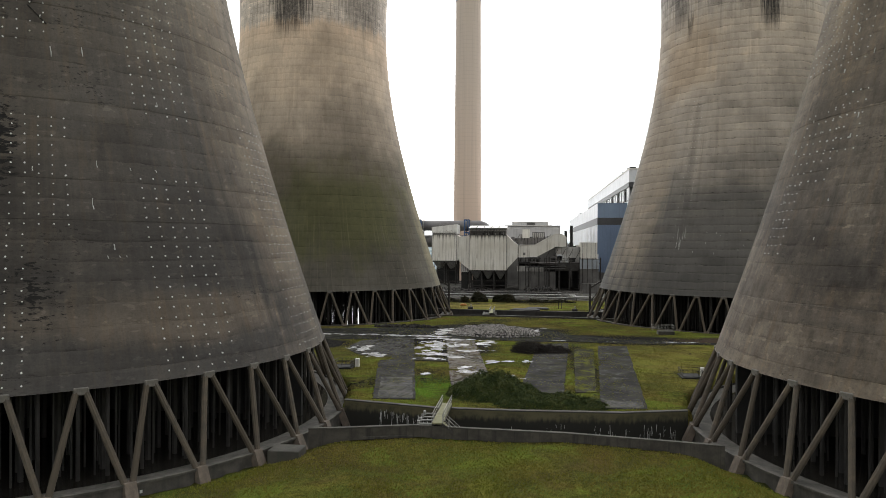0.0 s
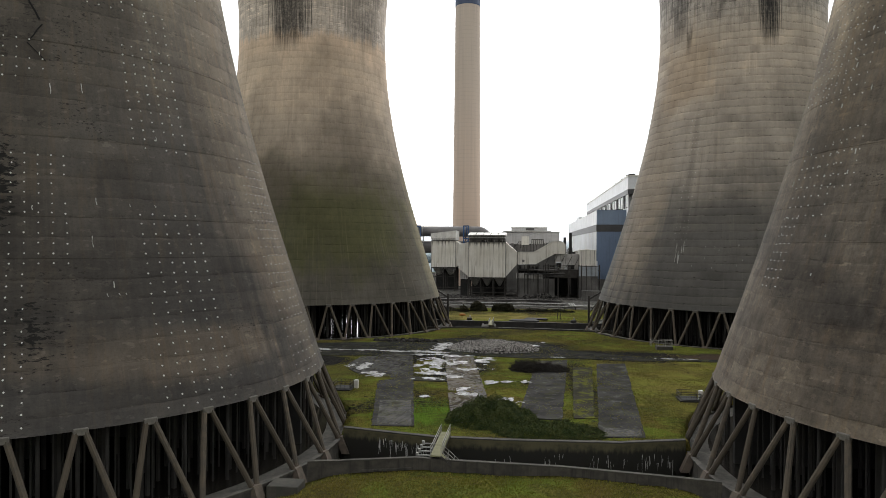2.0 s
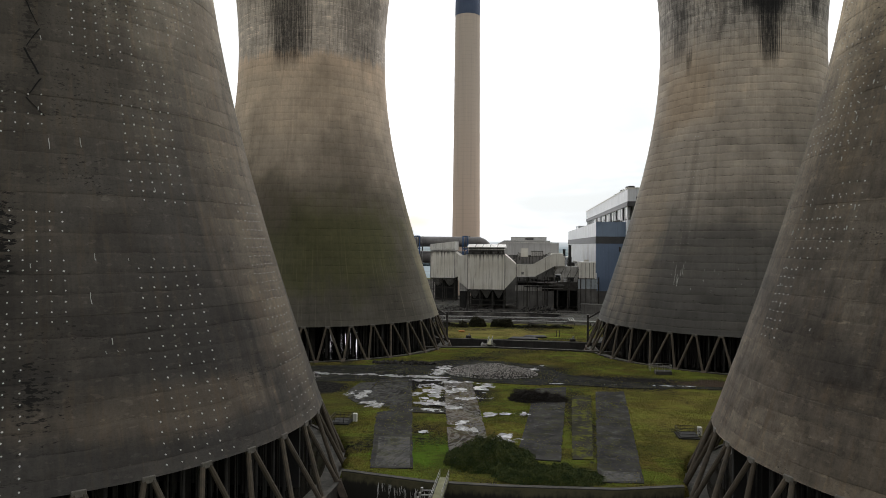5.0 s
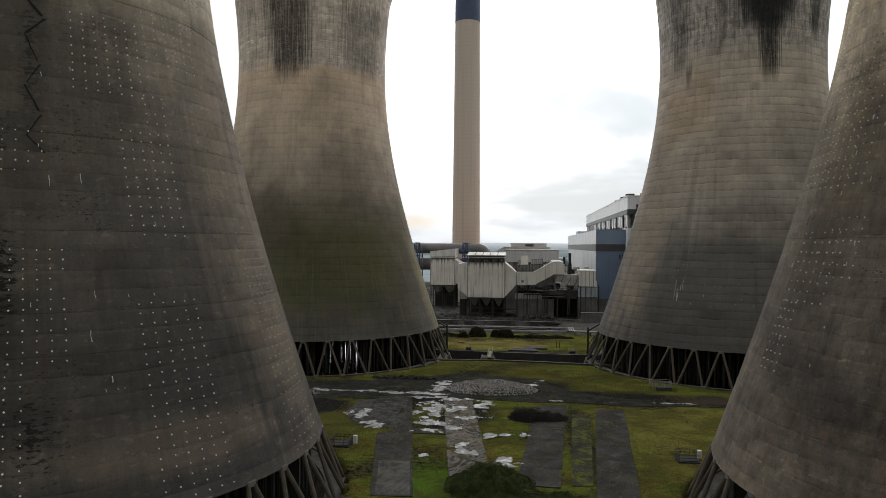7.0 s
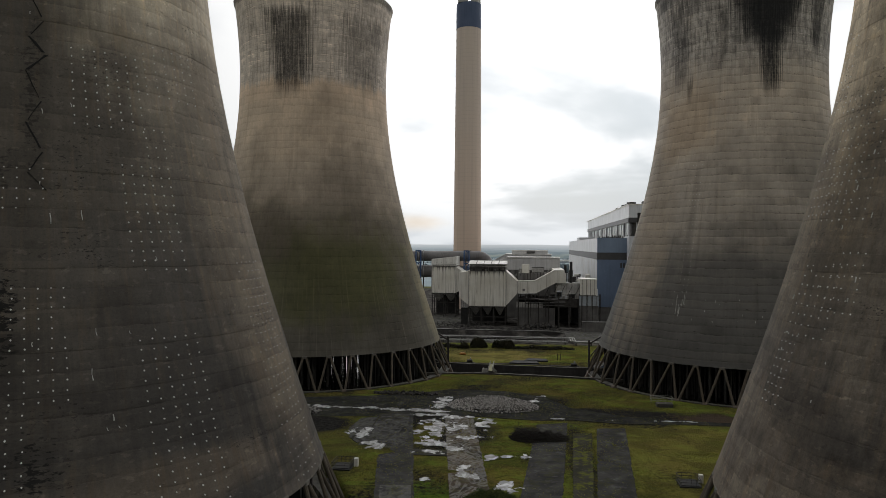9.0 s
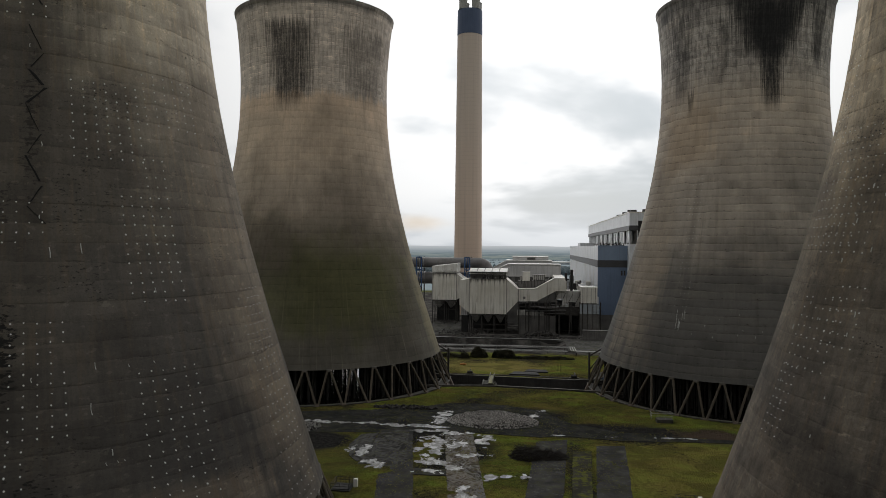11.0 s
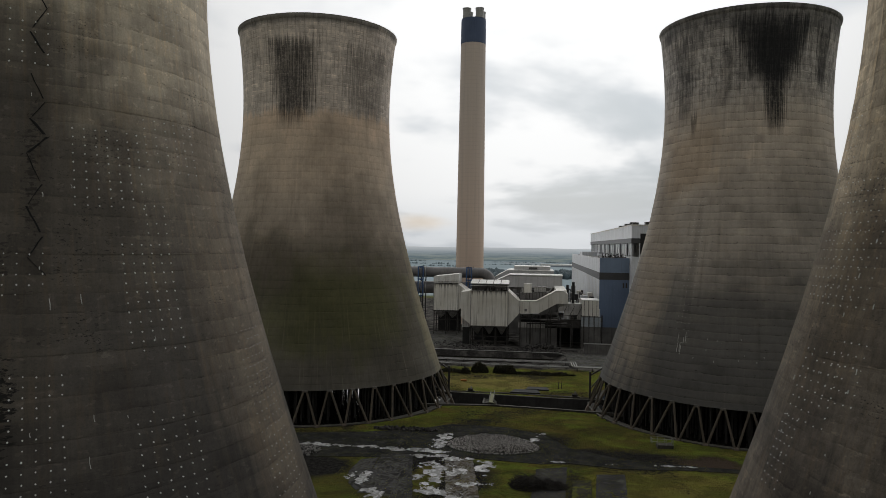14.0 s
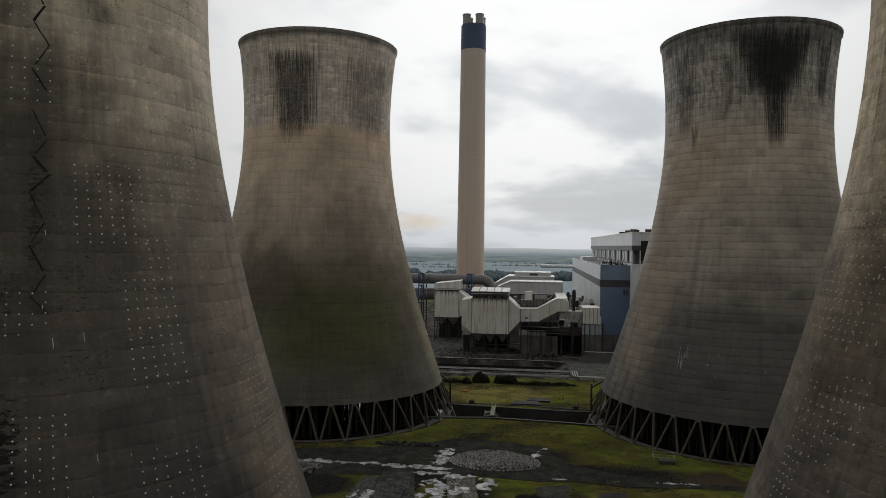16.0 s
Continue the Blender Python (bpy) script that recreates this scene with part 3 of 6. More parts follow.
LEAF = leaf_material("ivy_leaves", (0.034, 0.056, 0.015), (0.1, 0.115, 0.032), 0.7, 0.65)
LEAF_DARK = leaf_material("dark_shrub_leaves", (0.03, 0.032, 0.018), (0.05, 0.045, 0.025))
# woods and hedges carry the haze of distance in their base colours
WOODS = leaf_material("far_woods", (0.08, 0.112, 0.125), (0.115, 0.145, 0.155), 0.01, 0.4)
HEDGES = leaf_material("haze_tinted_hedges", (0.215, 0.268, 0.285), (0.25, 0.305, 0.32), 0.01, 0.2)
RUN = plain("lime_run", (0.62, 0.62, 0.59), (0.4, 0.4, 0.37), 0.8, scale=2.0, bumpy=0)
GRASS_TUFT = leaf_material("grass_blades", (0.17, 0.18, 0.025), (0.24, 0.205, 0.05), 0.15, 0.2)


def water_material():
    m, t, b = material("standing_water", 0.12, 0.0, 0.35)
    v = obj_vec(t)
    c = mix_col(t, noise_tex(t, v, 0.5, 4), (0.012, 0.011, 0.009), (0.022, 0.02, 0.017))
    t.links.new(c, b.inputs["Base Color"])
    bump(t, b, noise_tex(t, v, 3.0, 3), 0.02, 0.02)
    return m


WATER = water_material()


def puddle_material():
    """Shallow puddles under thin pale ice: whiter rims, clearer and darker middles."""
    m, t, b = material("puddle_ice", 0.5, 0.0, 0.18)
    v = obj_vec(t)
    n = noise_tex(t, scaled(t, v, 1, 0.6, 1), 0.55, 6, 0.65, 1.2)
    fine = noise_tex(t, v, 5.0, 4, 0.7)
    c = mix_col(t, ramp(t, n, 0.36, 0.58), (0.6, 0.605, 0.605), (0.2, 0.197, 0.19))
    c = mix_col(t, math_node(t, "MULTIPLY", fine, 0.3), c, (0.2, 0.193, 0.18))
    t.links.new(c, b.inputs["Base Color"])
    t.links.new(math_node(t, "MULTIPLY_ADD", n, 0.4, 0.35), b.inputs["Roughness"])
    bump(t, b, fine, 0.05, 0.02)
    return m


ICE = puddle_material()


# bare wet earth: centre, half-sizes and raggedness of each area
BARE_AREAS = [(-21, 149, 15.5, 17, 0.35), (-36, 173, 24, 9, 0.35), (-6, 178, 20, 14, 0.5), (18, 169, 26, 7.5, 0.6), (42, 168, 8, 7, 0.8), (-38, 118, 4, 8, 1.0), (-54, 150, 13, 13, 0.4), (-46.5, 152, 9.5, 8, 0.35), (10.2, 133, 2.4, 24, 1.2)]
GRASS_AREAS = [(-20.6, 147, 3.6, 10.5, 0.4)]


def ground_material():
    m, t, b = material("ground_cover", 0.95, 0.0, 0.0)
    v = obj_vec(t)
    s = nd(t, "ShaderNodeSeparateXYZ")
    t.links.new(v, s.inputs[0])
    u, w = s.outputs[0], s.outputs[1]
    n_big = noise_tex(t, v, 0.035, 4, 0.55, 0.4)
    n_mid = noise_tex(t, v, 0.16, 5, 0.62)
    n_fine = noise_tex(t, v, 1.1, 6, 0.7)
    n_grain = noise_tex(t, v, 3.6, 5, 0.75)
    grass = mix_col(t, ramp(t, n_mid, 0.34, 0.64), (0.18, 0.174, 0.037), (0.09, 0.118, 0.026))
    n_blot = noise_tex(t, scaled(t, v, 1, 1, 1, 30, 9, 0), 0.07, 5, 0.62, 0.5)
    grass = mix_col(t, math_node(t, "MULTIPLY", ramp(t, n_blot, 0.51, 0.61), 0.65), grass, (0.125, 0.085, 0.028))
    grass = mix_col(t, math_node(t, "MULTIPLY", ramp(t, n_big, 0.44, 0.58), 0.8), grass, (0.105, 0.088, 0.03))
    grass = mix_col(t, math_node(t, "MULTIPLY", ramp(t, n_fine, 0.49, 0.57), 0.55), grass, (0.03, 0.034, 0.006))
    grass = mix_col(t, math_node(t, "MULTIPLY", ramp(t, n_grain, 0.5, 0.66), 0.6), grass, (0.2, 0.17, 0.05))
    grass = mix_col(t, math_node(t, "MULTIPLY", ramp(t, n_grain, 0.46, 0.34), 0.5), grass, (0.02, 0.024, 0.008))
    n_lush = noise_tex(t, scaled(t, v, 1, 1.6, 1, 70, 31, 0), 0.11, 5, 0.6, 0.6)
    grass = mix_col(t, math_node(t, "MULTIPLY", ramp(t, n_lush, 0.5, 0.6), 0.6), grass, (0.135, 0.185, 0.028))
    grass = mix_col(t, math_node(t, "MULTIPLY", ramp(t, n_lush, 0.46, 0.36), 0.55), grass, (0.12, 0.085, 0.035))
    n_dust = noise_tex(t, v, 11.0, 3, 0.7)
    grass = mix_col(t, math_node(t, "MULTIPLY", ramp(t, n_dust, 0.5, 0.62), 0.5), grass, (0.016, 0.02, 0.005))
    grass = mix_col(t, math_node(t, "MULTIPLY", ramp(t, n_dust, 0.46, 0.36), 0.35), grass, (0.2, 0.185, 0.045))
    soil = mix_col(t, ramp(t, n_fine, 0.35, 0.65), (0.036, 0.034, 0.031), (0.015, 0.0145, 0.0135))
    soil = mix_col(t, math_node(t, "MULTIPLY", ramp(t, n_grain, 0.58, 0.7), 0.5), soil, (0.11, 0.105, 0.095))
    # worn bare earth in the yard between the towers
    yard = math_node(t, "MULTIPLY", ramp(t, w, 88, 94), math_node(t, "SUBTRACT", 1.0, ramp(t, w, 282, 286)))
    bare = math_node(t, "MULTIPLY", ramp(t, math_node(t, "MULTIPLY_ADD", n_fine, 0.35, math_node(t, "MULTIPLY", n_big, 0.75)), 0.57, 0.68), yard)
    wp = math_node(t, "MULTIPLY_ADD", math_node(t, "SUBTRACT", n_mid, 0.5), 16.0, w)
    def area(cu, cv, ru, rv, soft):
        du = math_node(t, "DIVIDE", math_node(t, "SUBTRACT", u, cu), ru)
        dv = math_node(t, "DIVIDE", math_node(t, "SUBTRACT", w, cv), rv)
        d = math_node(t, "SQRT", math_node(t, "ADD", math_node(t, "MULTIPLY", du, du), math_node(t, "MULTIPLY", dv, dv)))
        d = math_node(t, "MULTIPLY_ADD", math_node(t, "SUBTRACT", n_mid, 0.5), 1.4 * soft, d)
        d = math_node(t, "MULTIPLY_ADD", math_node(t, "SUBTRACT", n_fine, 0.5), 2.4 * soft * soft, d)
        return math_node(t, "SUBTRACT", 1.0, ramp(t, d, 0.86 - 0.3 * soft, 1.0 + 0.3 * soft))
    for spot in BARE_AREAS:
        bare = math_node(t, "MAXIMUM", bare, area(*spot))
    for spot in GRASS_AREAS:
        bare = math_node(t, "MULTIPLY", bare, math_node(t, "SUBTRACT", 1.0, area(*spot)))
    soil = mix_col(t, math_node(t, "MULTIPLY", area(42, 167, 9, 7, 1.0), 0.7), soil, (0.085, 0.062, 0.045))
    # straw-coloured rough grass beyond the far channel
    grass = mix_col(t, math_node(t, "MULTIPLY", area(-13, 256, 22, 14, 0.7), 0.6), grass, (0.25, 0.205, 0.075))
    grass = mix_col(t, math_node(t, "MULTIPLY", area(-43, 136, 13, 24, 0.8), 0.6), grass, (0.075, 0.068, 0.024))
    grass = mix_col(t, math_node(t, "MULTIPLY", area(31, 138, 17, 34, 0.8), 0.5), grass, (0.2, 0.175, 0.048))
    # lush moss round the ivy
    grass = mix_col(t, math_node(t, "MULTIPLY", area(-13, 107, 10, 9, 0.8), 0.7), grass, (0.075, 0.15, 0.018))
    # trodden, damp patches in the yard
    n_damp = noise_tex(t, scaled(t, v, 1, 1.3, 1, 55, 17, 0), 0.1, 6, 0.66, 0.6)
    grass = mix_col(t, math_node(t, "MULTIPLY", ramp(t, n_damp, 0.47, 0.57), math_node(t, "MULTIPLY_ADD", yard, 0.1, 0.42)), grass, (0.05, 0.045, 0.019))
    c = mix_col(t, bare, grass, soil)
    works = mix_col(t, ramp(t, n_mid, 0.38, 0.6), (0.12, 0.113, 0.103), (0.036, 0.034, 0.032))
    works = mix_col(t, math_node(t, "MULTIPLY", ramp(t, n_fine, 0.5, 0.75), 0.5), works, (0.15, 0.14, 0.13))
    c = mix_col(t, math_node(t, "MULTIPLY", ramp(t, wp, 284, 290), math_node(t, "SUBTRACT", 1.0, ramp(t, wp, 640, 700))), c, works)
    # fields beyond the works, with distance haze mixed into their colour
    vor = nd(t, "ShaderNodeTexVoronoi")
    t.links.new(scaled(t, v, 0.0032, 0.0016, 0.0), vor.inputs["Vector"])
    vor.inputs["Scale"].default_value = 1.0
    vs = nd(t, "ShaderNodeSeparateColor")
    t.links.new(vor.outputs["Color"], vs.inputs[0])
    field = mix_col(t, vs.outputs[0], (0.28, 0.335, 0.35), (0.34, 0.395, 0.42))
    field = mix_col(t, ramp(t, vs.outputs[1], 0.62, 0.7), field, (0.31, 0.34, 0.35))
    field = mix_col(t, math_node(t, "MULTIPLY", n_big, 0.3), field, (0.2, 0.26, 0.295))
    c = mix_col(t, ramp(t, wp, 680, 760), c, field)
    # near-black on the beds below ground level: channels, basins, trench
    low_bed = math_node(t, "MULTIPLY", math_node(t, "SUBTRACT", 1.0, ramp(t, s.outputs[2], -2.6, -2.15)), math_node(t, "LESS_THAN", w, 336.0))
    c = mix_col(t, low_bed, c, (0.016, 0.015, 0.012))
    t.links.new(c, b.inputs["Base Color"])
    bump(t, b, math_node(t, "MULTIPLY_ADD", n_grain, 0.6, n_fine), 1.0, 0.5)
    return m


GROUND = ground_material()

# ---- mesh helpers ----
def mesh_of(name, bm, mat, smooth=False):
    me = bpy.data.meshes.new(name)
    bmesh.ops.recalc_face_normals(bm, faces=bm.faces)
    if smooth:
        for f in bm.faces:
            f.smooth = True
    bm.to_mesh(me)
    bm.free()
    if mat:
        me.materials.append(mat)
    return me


def mesh_from(name, verts, faces, mat, smooth=False):
    me = bpy.data.meshes.new(name)
    me.from_pydata(verts, [], faces)
    me.update()
    if smooth:
        me.polygons.foreach_set("use_smooth", [True] * len(me.polygons))
    me.materials.append(mat)
    return me


def thing(name, m, label, category, group="", kind=""):
    ob = new(name)
    ob.empty_display_size = 0.2
    ob.matrix_basis = m
    return tagged(ob, label, category, group, kind)


def part(name, bm, mat, parent, label="", smooth=False, m=None, kind=""):
    me = bm if isinstance(bm, bpy.types.Mesh) else mesh_of(name, bm, mat, smooth)
    ob = new(name, me)
    ob.parent = parent
    if m is not None:
        ob.matrix_basis = m
    return tagged(ob, label, kind=kind)


def solid(name, bm, mat, label, category, group="", kind="", m=None, smooth=False):
    me = bm if isinstance(bm, bpy.types.Mesh) else mesh_of(name, bm, mat, smooth)
    ob = new(name, me)
    if m is not None:
        ob.matrix_basis = m
    return tagged(ob, label, category, group, kind)


def box(bm, x0, x1, y0, y1, z0, z1, bevel=0.0):
    m = Matrix.Translation(((x0 + x1) / 2, (y0 + y1) / 2, (z0 + z1) / 2)) @ Matrix.Diagonal((abs(x1 - x0), abs(y1 - y0), abs(z1 - z0), 1))
    vs = bmesh.ops.create_cube(bm, size=1, matrix=m)["verts"]
    if bevel:
        es = list({e for v in vs for e in v.link_edges})
        bmesh.ops.bevel(bm, geom=es, offset=bevel, segments=1, affect="EDGES")
    return bm


def boxed(*a, bevel=0.0):
    return box(bmesh.new(), *a, bevel=bevel)


def rod(bm, p, q, r, seg=8, r2=None):
    p, q = Vector(p), Vector(q)
    d = q - p
    m = Matrix.Translation((p + q) / 2) @ d.to_track_quat("Z", "Y").to_matrix().to_4x4()
    bmesh.ops.create_cone(bm, cap_ends=True, segments=seg, radius1=r, radius2=r if r2 is None else r2, depth=d.length, matrix=m)
    return bm


def beam(bm, p, q, w, h):
    """A bar of rectangular section from p to q."""
    p, q = Vector(p), Vector(q)
    d = q - p
    m = Matrix.Translation((p + q) / 2) @ d.to_track_quat("Z", "Y").to_matrix().to_4x4() @ Matrix.Diagonal((w, h, d.length, 1))
    bmesh.ops.create_cube(bm, size=1, matrix=m)
    return bm


def prism(bm, poly, axis, a, b):
    """A polygon of (s, z) pairs drawn out along x or y from a to b."""
    def at(s, z, w):
        return (w, s, z) if axis == "x" else (s, w, z)
    lo = [bm.verts.new(at(s, z, a)) for s, z in poly]
    hi = [bm.verts.new(at(s, z, b)) for s, z in poly]
    bm.faces.new(lo)
    bm.faces.new(hi[::-1])
    n = len(poly)
    for i in range(n):
        bm.faces.new((lo[i], lo[(i + 1) % n], hi[(i + 1) % n], hi[i]))
    return bm


def frustum(bm, x0, x1, y0, y1, z1, cx, cy, h, z0):
    """An inverted pyramid: a rectangle at z1 that narrows to a square of half width h at z0."""
    top = [bm.verts.new(p) for p in ((x0, y0, z1), (x1, y0, z1), (x1, y1, z1), (x0, y1, z1))]
    low = [bm.verts.new(p) for p in ((cx - h, cy - h, z0), (cx + h, cy - h, z0), (cx + h, cy + h, z0), (cx - h, cy + h, z0))]
    bm.faces.new(top)
    bm.faces.new(low[::-1])
    for i in range(4):
        bm.faces.new((top[i], top[(i + 1) % 4], low[(i + 1) % 4], low[i]))
    return bm


def lathe(rings, seg):
    """Verts and faces of closed rings (radius, height)."""
    verts, faces = [], []
    for r, z in rings:
        for i in range(seg):
            a = 2 * math.pi * i / seg
            verts.append((r * math.cos(a), r * math.sin(a), z))
    for k in range(len(rings) - 1):
        for i in range(seg):
            j = (i + 1) % seg
            faces.append((k * seg + i, k * seg + j, (k + 1) * seg + j, (k + 1) * seg + i))
    return verts, faces

# ---- ground ----
RING_R = 45.0
TOWERS = {"far_left": (-69.4, 226.1, 0.0), "far_right": (63.5, 224.9, -0.1), "near_left": (-70.1, 93.2, -1.3), "near_right": (65.7, 92.2, -1.4)}
NEAR_FRONT = [(-24.9, 80.0), (-21.6, 80.7), (-12.8, 83.2), (-8.0, 82.6), (4.2, 81.9), (16.2, 79.8), (20.7, 78.9)]
NEAR_REAR = [(-24.8, 95.3), (-12.2, 92.2), (-2.4, 91.9), (11.8, 92.6), (20.5, 95.0)]
FAR_FRONT = [(-32.0, 215.4), (-11.4, 218.4), (10.6, 216.2), (28.0, 213.4)]
FAR_REAR = [(-32.0, 232.8), (-12.0, 230.8), (11.2, 228.8), (28.0, 229.6)]


def along(line, u):
    xs, ys = zip(*line)
    return float(np.interp(u, xs, ys))


def in_channel(u, v, grow=0.0):
    if not -31 < u < 27:
        return False
    return along(NEAR_FRONT, u) - grow < v < along(NEAR_REAR, u) + grow or along(FAR_FRONT, u) - grow < v < along(FAR_REAR, u) + grow


def ground_z(u, v):
    if v < 88:
        z = -0.95 + 0.4 * min(1.0, max(0.0, (u + 8) / 12)) - 0.75 * min(1.0, max(0.0, (79 - v) / 14))
        # the lawn falls away towards the basins of the two near towers
        for key in ("near_left", "near_right"):
            cx, cy, cz = TOWERS[key]
            k = 1 - min(1.0, max(0.0, (math.hypot(u - cx, v - cy) - RING_R) / 6.5))
            z += (cz - 1.05 - z) * k * k * (3 - 2 * k)
    else:
        z = 0.05
    if v > 640:
        z -= min(1.0, (v - 640) / 200) * 6.0
    if abs(u) < 200 and v < 330:
        rough = 0.35 if 150 < v < 200 else 1.0
        z += rough * (0.16 * noise.noise((u * 0.09, v * 0.09, 1.3)) + 0.05 * noise.noise((u * 0.5, v * 0.5, 4.0)))
    # sunken trench before the works yard, with a ramp at its end
    if 302 < v < 330 and -160 < u < 16:
        z = -3.4 * min(1.0, max(0.0, (16 - u) / 7))
    if in_channel(u, v, 0.4):
        return -4.2
    for cx, cy, cz in TOWERS.values():
        if math.hypot(u - cx, v - cy) < RING_R - 0.3:
            return cz - 2.0
    return z


def ground():
    us = [-4900, -3500, -2400, -1600, -1000, -600, -400, -280, -200, -150, -130] + list(range(-120, -60, 3)) + list(range(-60, 60)) + list(range(60, 120, 3)) + [120, 130, 150, 200, 280, 400, 600, 1000, 1600, 2400, 3500, 4900]
    vs = [-1500, -700, -300, -120, -40, 0] + list(range(16, 40, 3)) + list(range(40, 74)) + [74 + 0.5 * k for k in range(48)] + list(range(98, 210)) + [210 + 0.5 * k for k in range(52)] + list(range(236, 240)) + list(range(240, 300, 3)) + [300, 301.8, 302.2, 305, 310, 315, 320, 325, 329, 329.8, 330.2, 333, 337, 341] + [350, 380, 420, 480, 560, 640, 700, 800, 950, 1150, 1400, 1700, 2100, 2600, 3200, 3900, 4850]
    verts = [(u, v, ground_z(u, v)) for v in vs for u in us]
    n = len(us)
    faces = [(j * n + i, j * n + i + 1, (j + 1) * n + i + 1, (j + 1) * n + i) for j in range(len(vs) - 1) for i in range(n - 1)]
    solid("ground", mesh_from("ground", verts, faces, GROUND, True), None, "rough mossy grass and bare earth around the towers", "ground", kind="structure")


ground()


def ribbon_wall(name, line, thick, z0, z1, mat, label, cap=None):
    """An upright wall of real thickness along a bent line, with a coping."""
    def strip(bm, off0, off1, za, zb):
        pts = []
        for i, (u, v) in enumerate(line):
            pts.append([bm.verts.new(p) for p in ((u, v + off0, za), (u, v + off1, za), (u, v + off1, zb), (u, v + off0, zb))])
        for a, b in zip(pts, pts[1:]):
            for k in range(4):
                bm.faces.new((a[k], a[(k + 1) % 4], b[(k + 1) % 4], b[k]))
        bm.faces.new(pts[0])
        bm.faces.new(pts[-1][::-1])
        return bm
    ob = thing(name, pose(0, 0, 0), label, "wall", kind="structure")
    part("wall_body", strip(bmesh.new(), 0, thick, z0, z1), mat, ob)
    part("coping", strip(bmesh.new(), -0.06 if thick > 0 else 0.06, thick + (0.06 if thick > 0 else -0.06), z1, z1 + 0.14), cap or CURB, ob, "pale concrete coping")
    return ob


ribbon_wall("wall_channel_near_front", NEAR_FRONT, -0.5, -4.3, 0.35, WALL_DAMP, "low damp concrete wall of an open water channel")
ribbon_wall("wall_channel_near_rear", NEAR_REAR, 0.7, -4.3, 0.3, CHANNEL, "algae-stained concrete retaining wall of the channel")
ribbon_wall("wall_channel_far_front", FAR_FRONT, -0.9, -4.3, 0.35, WALL_DAMP, "low concrete wall of the farther water channel", cap=WALL_DAMP)
ribbon_wall("wall_channel_far_rear", FAR_REAR, 0.7, -4.3, 0.75, TRENCH_WALL, "dark concrete retaining wall of the farther channel", cap=WALL_DAMP)


def sheet(name, pts, z, mat, label, category, kind="structure", thick=0.05, sub=1):
    """A thin slab on the ground with a ragged outline."""
    bm = bmesh.new()
    ring = []
    n = len(pts)
    for i in range(n):
        a, b = Vector(pts[i]), Vector(pts[(i + 1) % n])
        steps = max(1, int((b - a).length / 0.8)) if sub else 1
        for k in range(steps):
            p = a.lerp(b, k / steps)
            j = 0.2 if k else 0.0
            ring.append((p.x + j * noise.fractal((p.x * 0.5, p.y * 0.5, 9.0), 0.8, 2.1, 3), p.y + j * noise.fractal((p.x * 0.5, p.y * 0.5, 3.0), 0.8, 2.1, 3)))
    top = [bm.verts.new((x, y, z)) for x, y in ring]
    low = [bm.verts.new((x, y, z - thick - 0.35)) for x, y in ring]
    bm.faces.new(top)
    for i in range(len(ring)):
        bm.faces.new((top[i], top[(i + 1) % len(ring)], low[(i + 1) % len(ring)], low[i]))
    return solid(name, bm, mat, label, category, kind=kind)


for pts, mat, what in (
    ([(-21.5, 98.0), (-15.5, 98.5), (-26.2, 163.6), (-33.4, 162.4)], SLAB, "wet dark slab strip with pale worn end, set in grass"),
    ([(-10.6, 101), (-4.2, 102), (-12.2, 163.0), (-18.6, 162.4)], SLAB_PALE, "pale brown slab strip half covered by shrubs and puddles"),
    ([(-1.2, 105.4), (5.2, 105.0), (9.0, 160.2), (2.2, 157.6)], SLAB, "wet dark slab strip set in grass"),
    ([(6.9, 106), (10.0, 106.5), (13.6, 152.0), (9.6, 151.0)], SLAB_LOST, "mossy dark slab strip nearly lost in grass"),
    ([(9.6, 96.3), (15.7, 96.5), (21.0, 157.0), (14.9, 156.0)], SLAB, "wet dark slab strip with a pale end, set in grass"),
    ([(-32.6, 136.5), (-23.0, 136.8), (-26.6, 160.4), (-33.2, 160.2)], SLAB_FILM, "wet slab end under swirls of pale silt"),
    ([(-35.6, 141.5), (-33.2, 138), (-32.7, 139), (-33.4, 160), (-37, 158), (-37.6, 149)], SLAB_FILM, "wet ground patch under pale silt"),
    ([(-22.6, 131.6), (-14.0, 131.9), (-14.3, 135.6), (-23.0, 135.4)], SLAB, "dark cross slab between two strips"),
    ([(10.2, 96.9), (15.3, 97.1), (15.7, 100.8), (10.6, 101.2)], SLAB_WORN, "pale worn end of a slab strip"),
    ([(-20.9, 98.6), (-16.0, 99.0), (-18.6, 114.6), (-23.6, 114.0)], SLAB_WORN, "pale worn end of a slab strip"),
):
    sheet("slab_strip", pts, 0.155 if what.startswith(("pale worn", "wet slab", "wet ground")) else 0.133 if what.startswith("dark cross") else 0.14, mat, what, "pavement")

sheet("road", [(-62, 157), (-47.5, 158.4), (-33.3, 160.4), (-18, 162.5), (-12, 163.2), (3, 161.3), (9.9, 163.1), (20.8, 160.9), (39.2, 162.4), (50, 162.2), (50, 165), (39.9, 165.4), (21.8, 168.4), (10.6, 175.2), (4.1, 186.6), (-6, 193), (-20.3, 193.5), (-28.5, 187.1), (-41, 181.5), (-55, 178), (-62, 177)],
    0.12, ASPHALT, "wet dark asphalt road across the yard", "road")
sheet("apron", [(16.5, 298), (46, 296), (46, 331), (12, 331), (16.5, 326)], 0.16, SLAB_WORN, "grey worn concrete apron beside the trench", "pavement")
sheet("works_yard", [(-75, 345), (-36, 343), (-30, 352), (-31, 385), (-40, 400), (-90, 405)], 0.17, SLAB_WORN, "pale broken concrete yard beside the precipitators", "pavement")

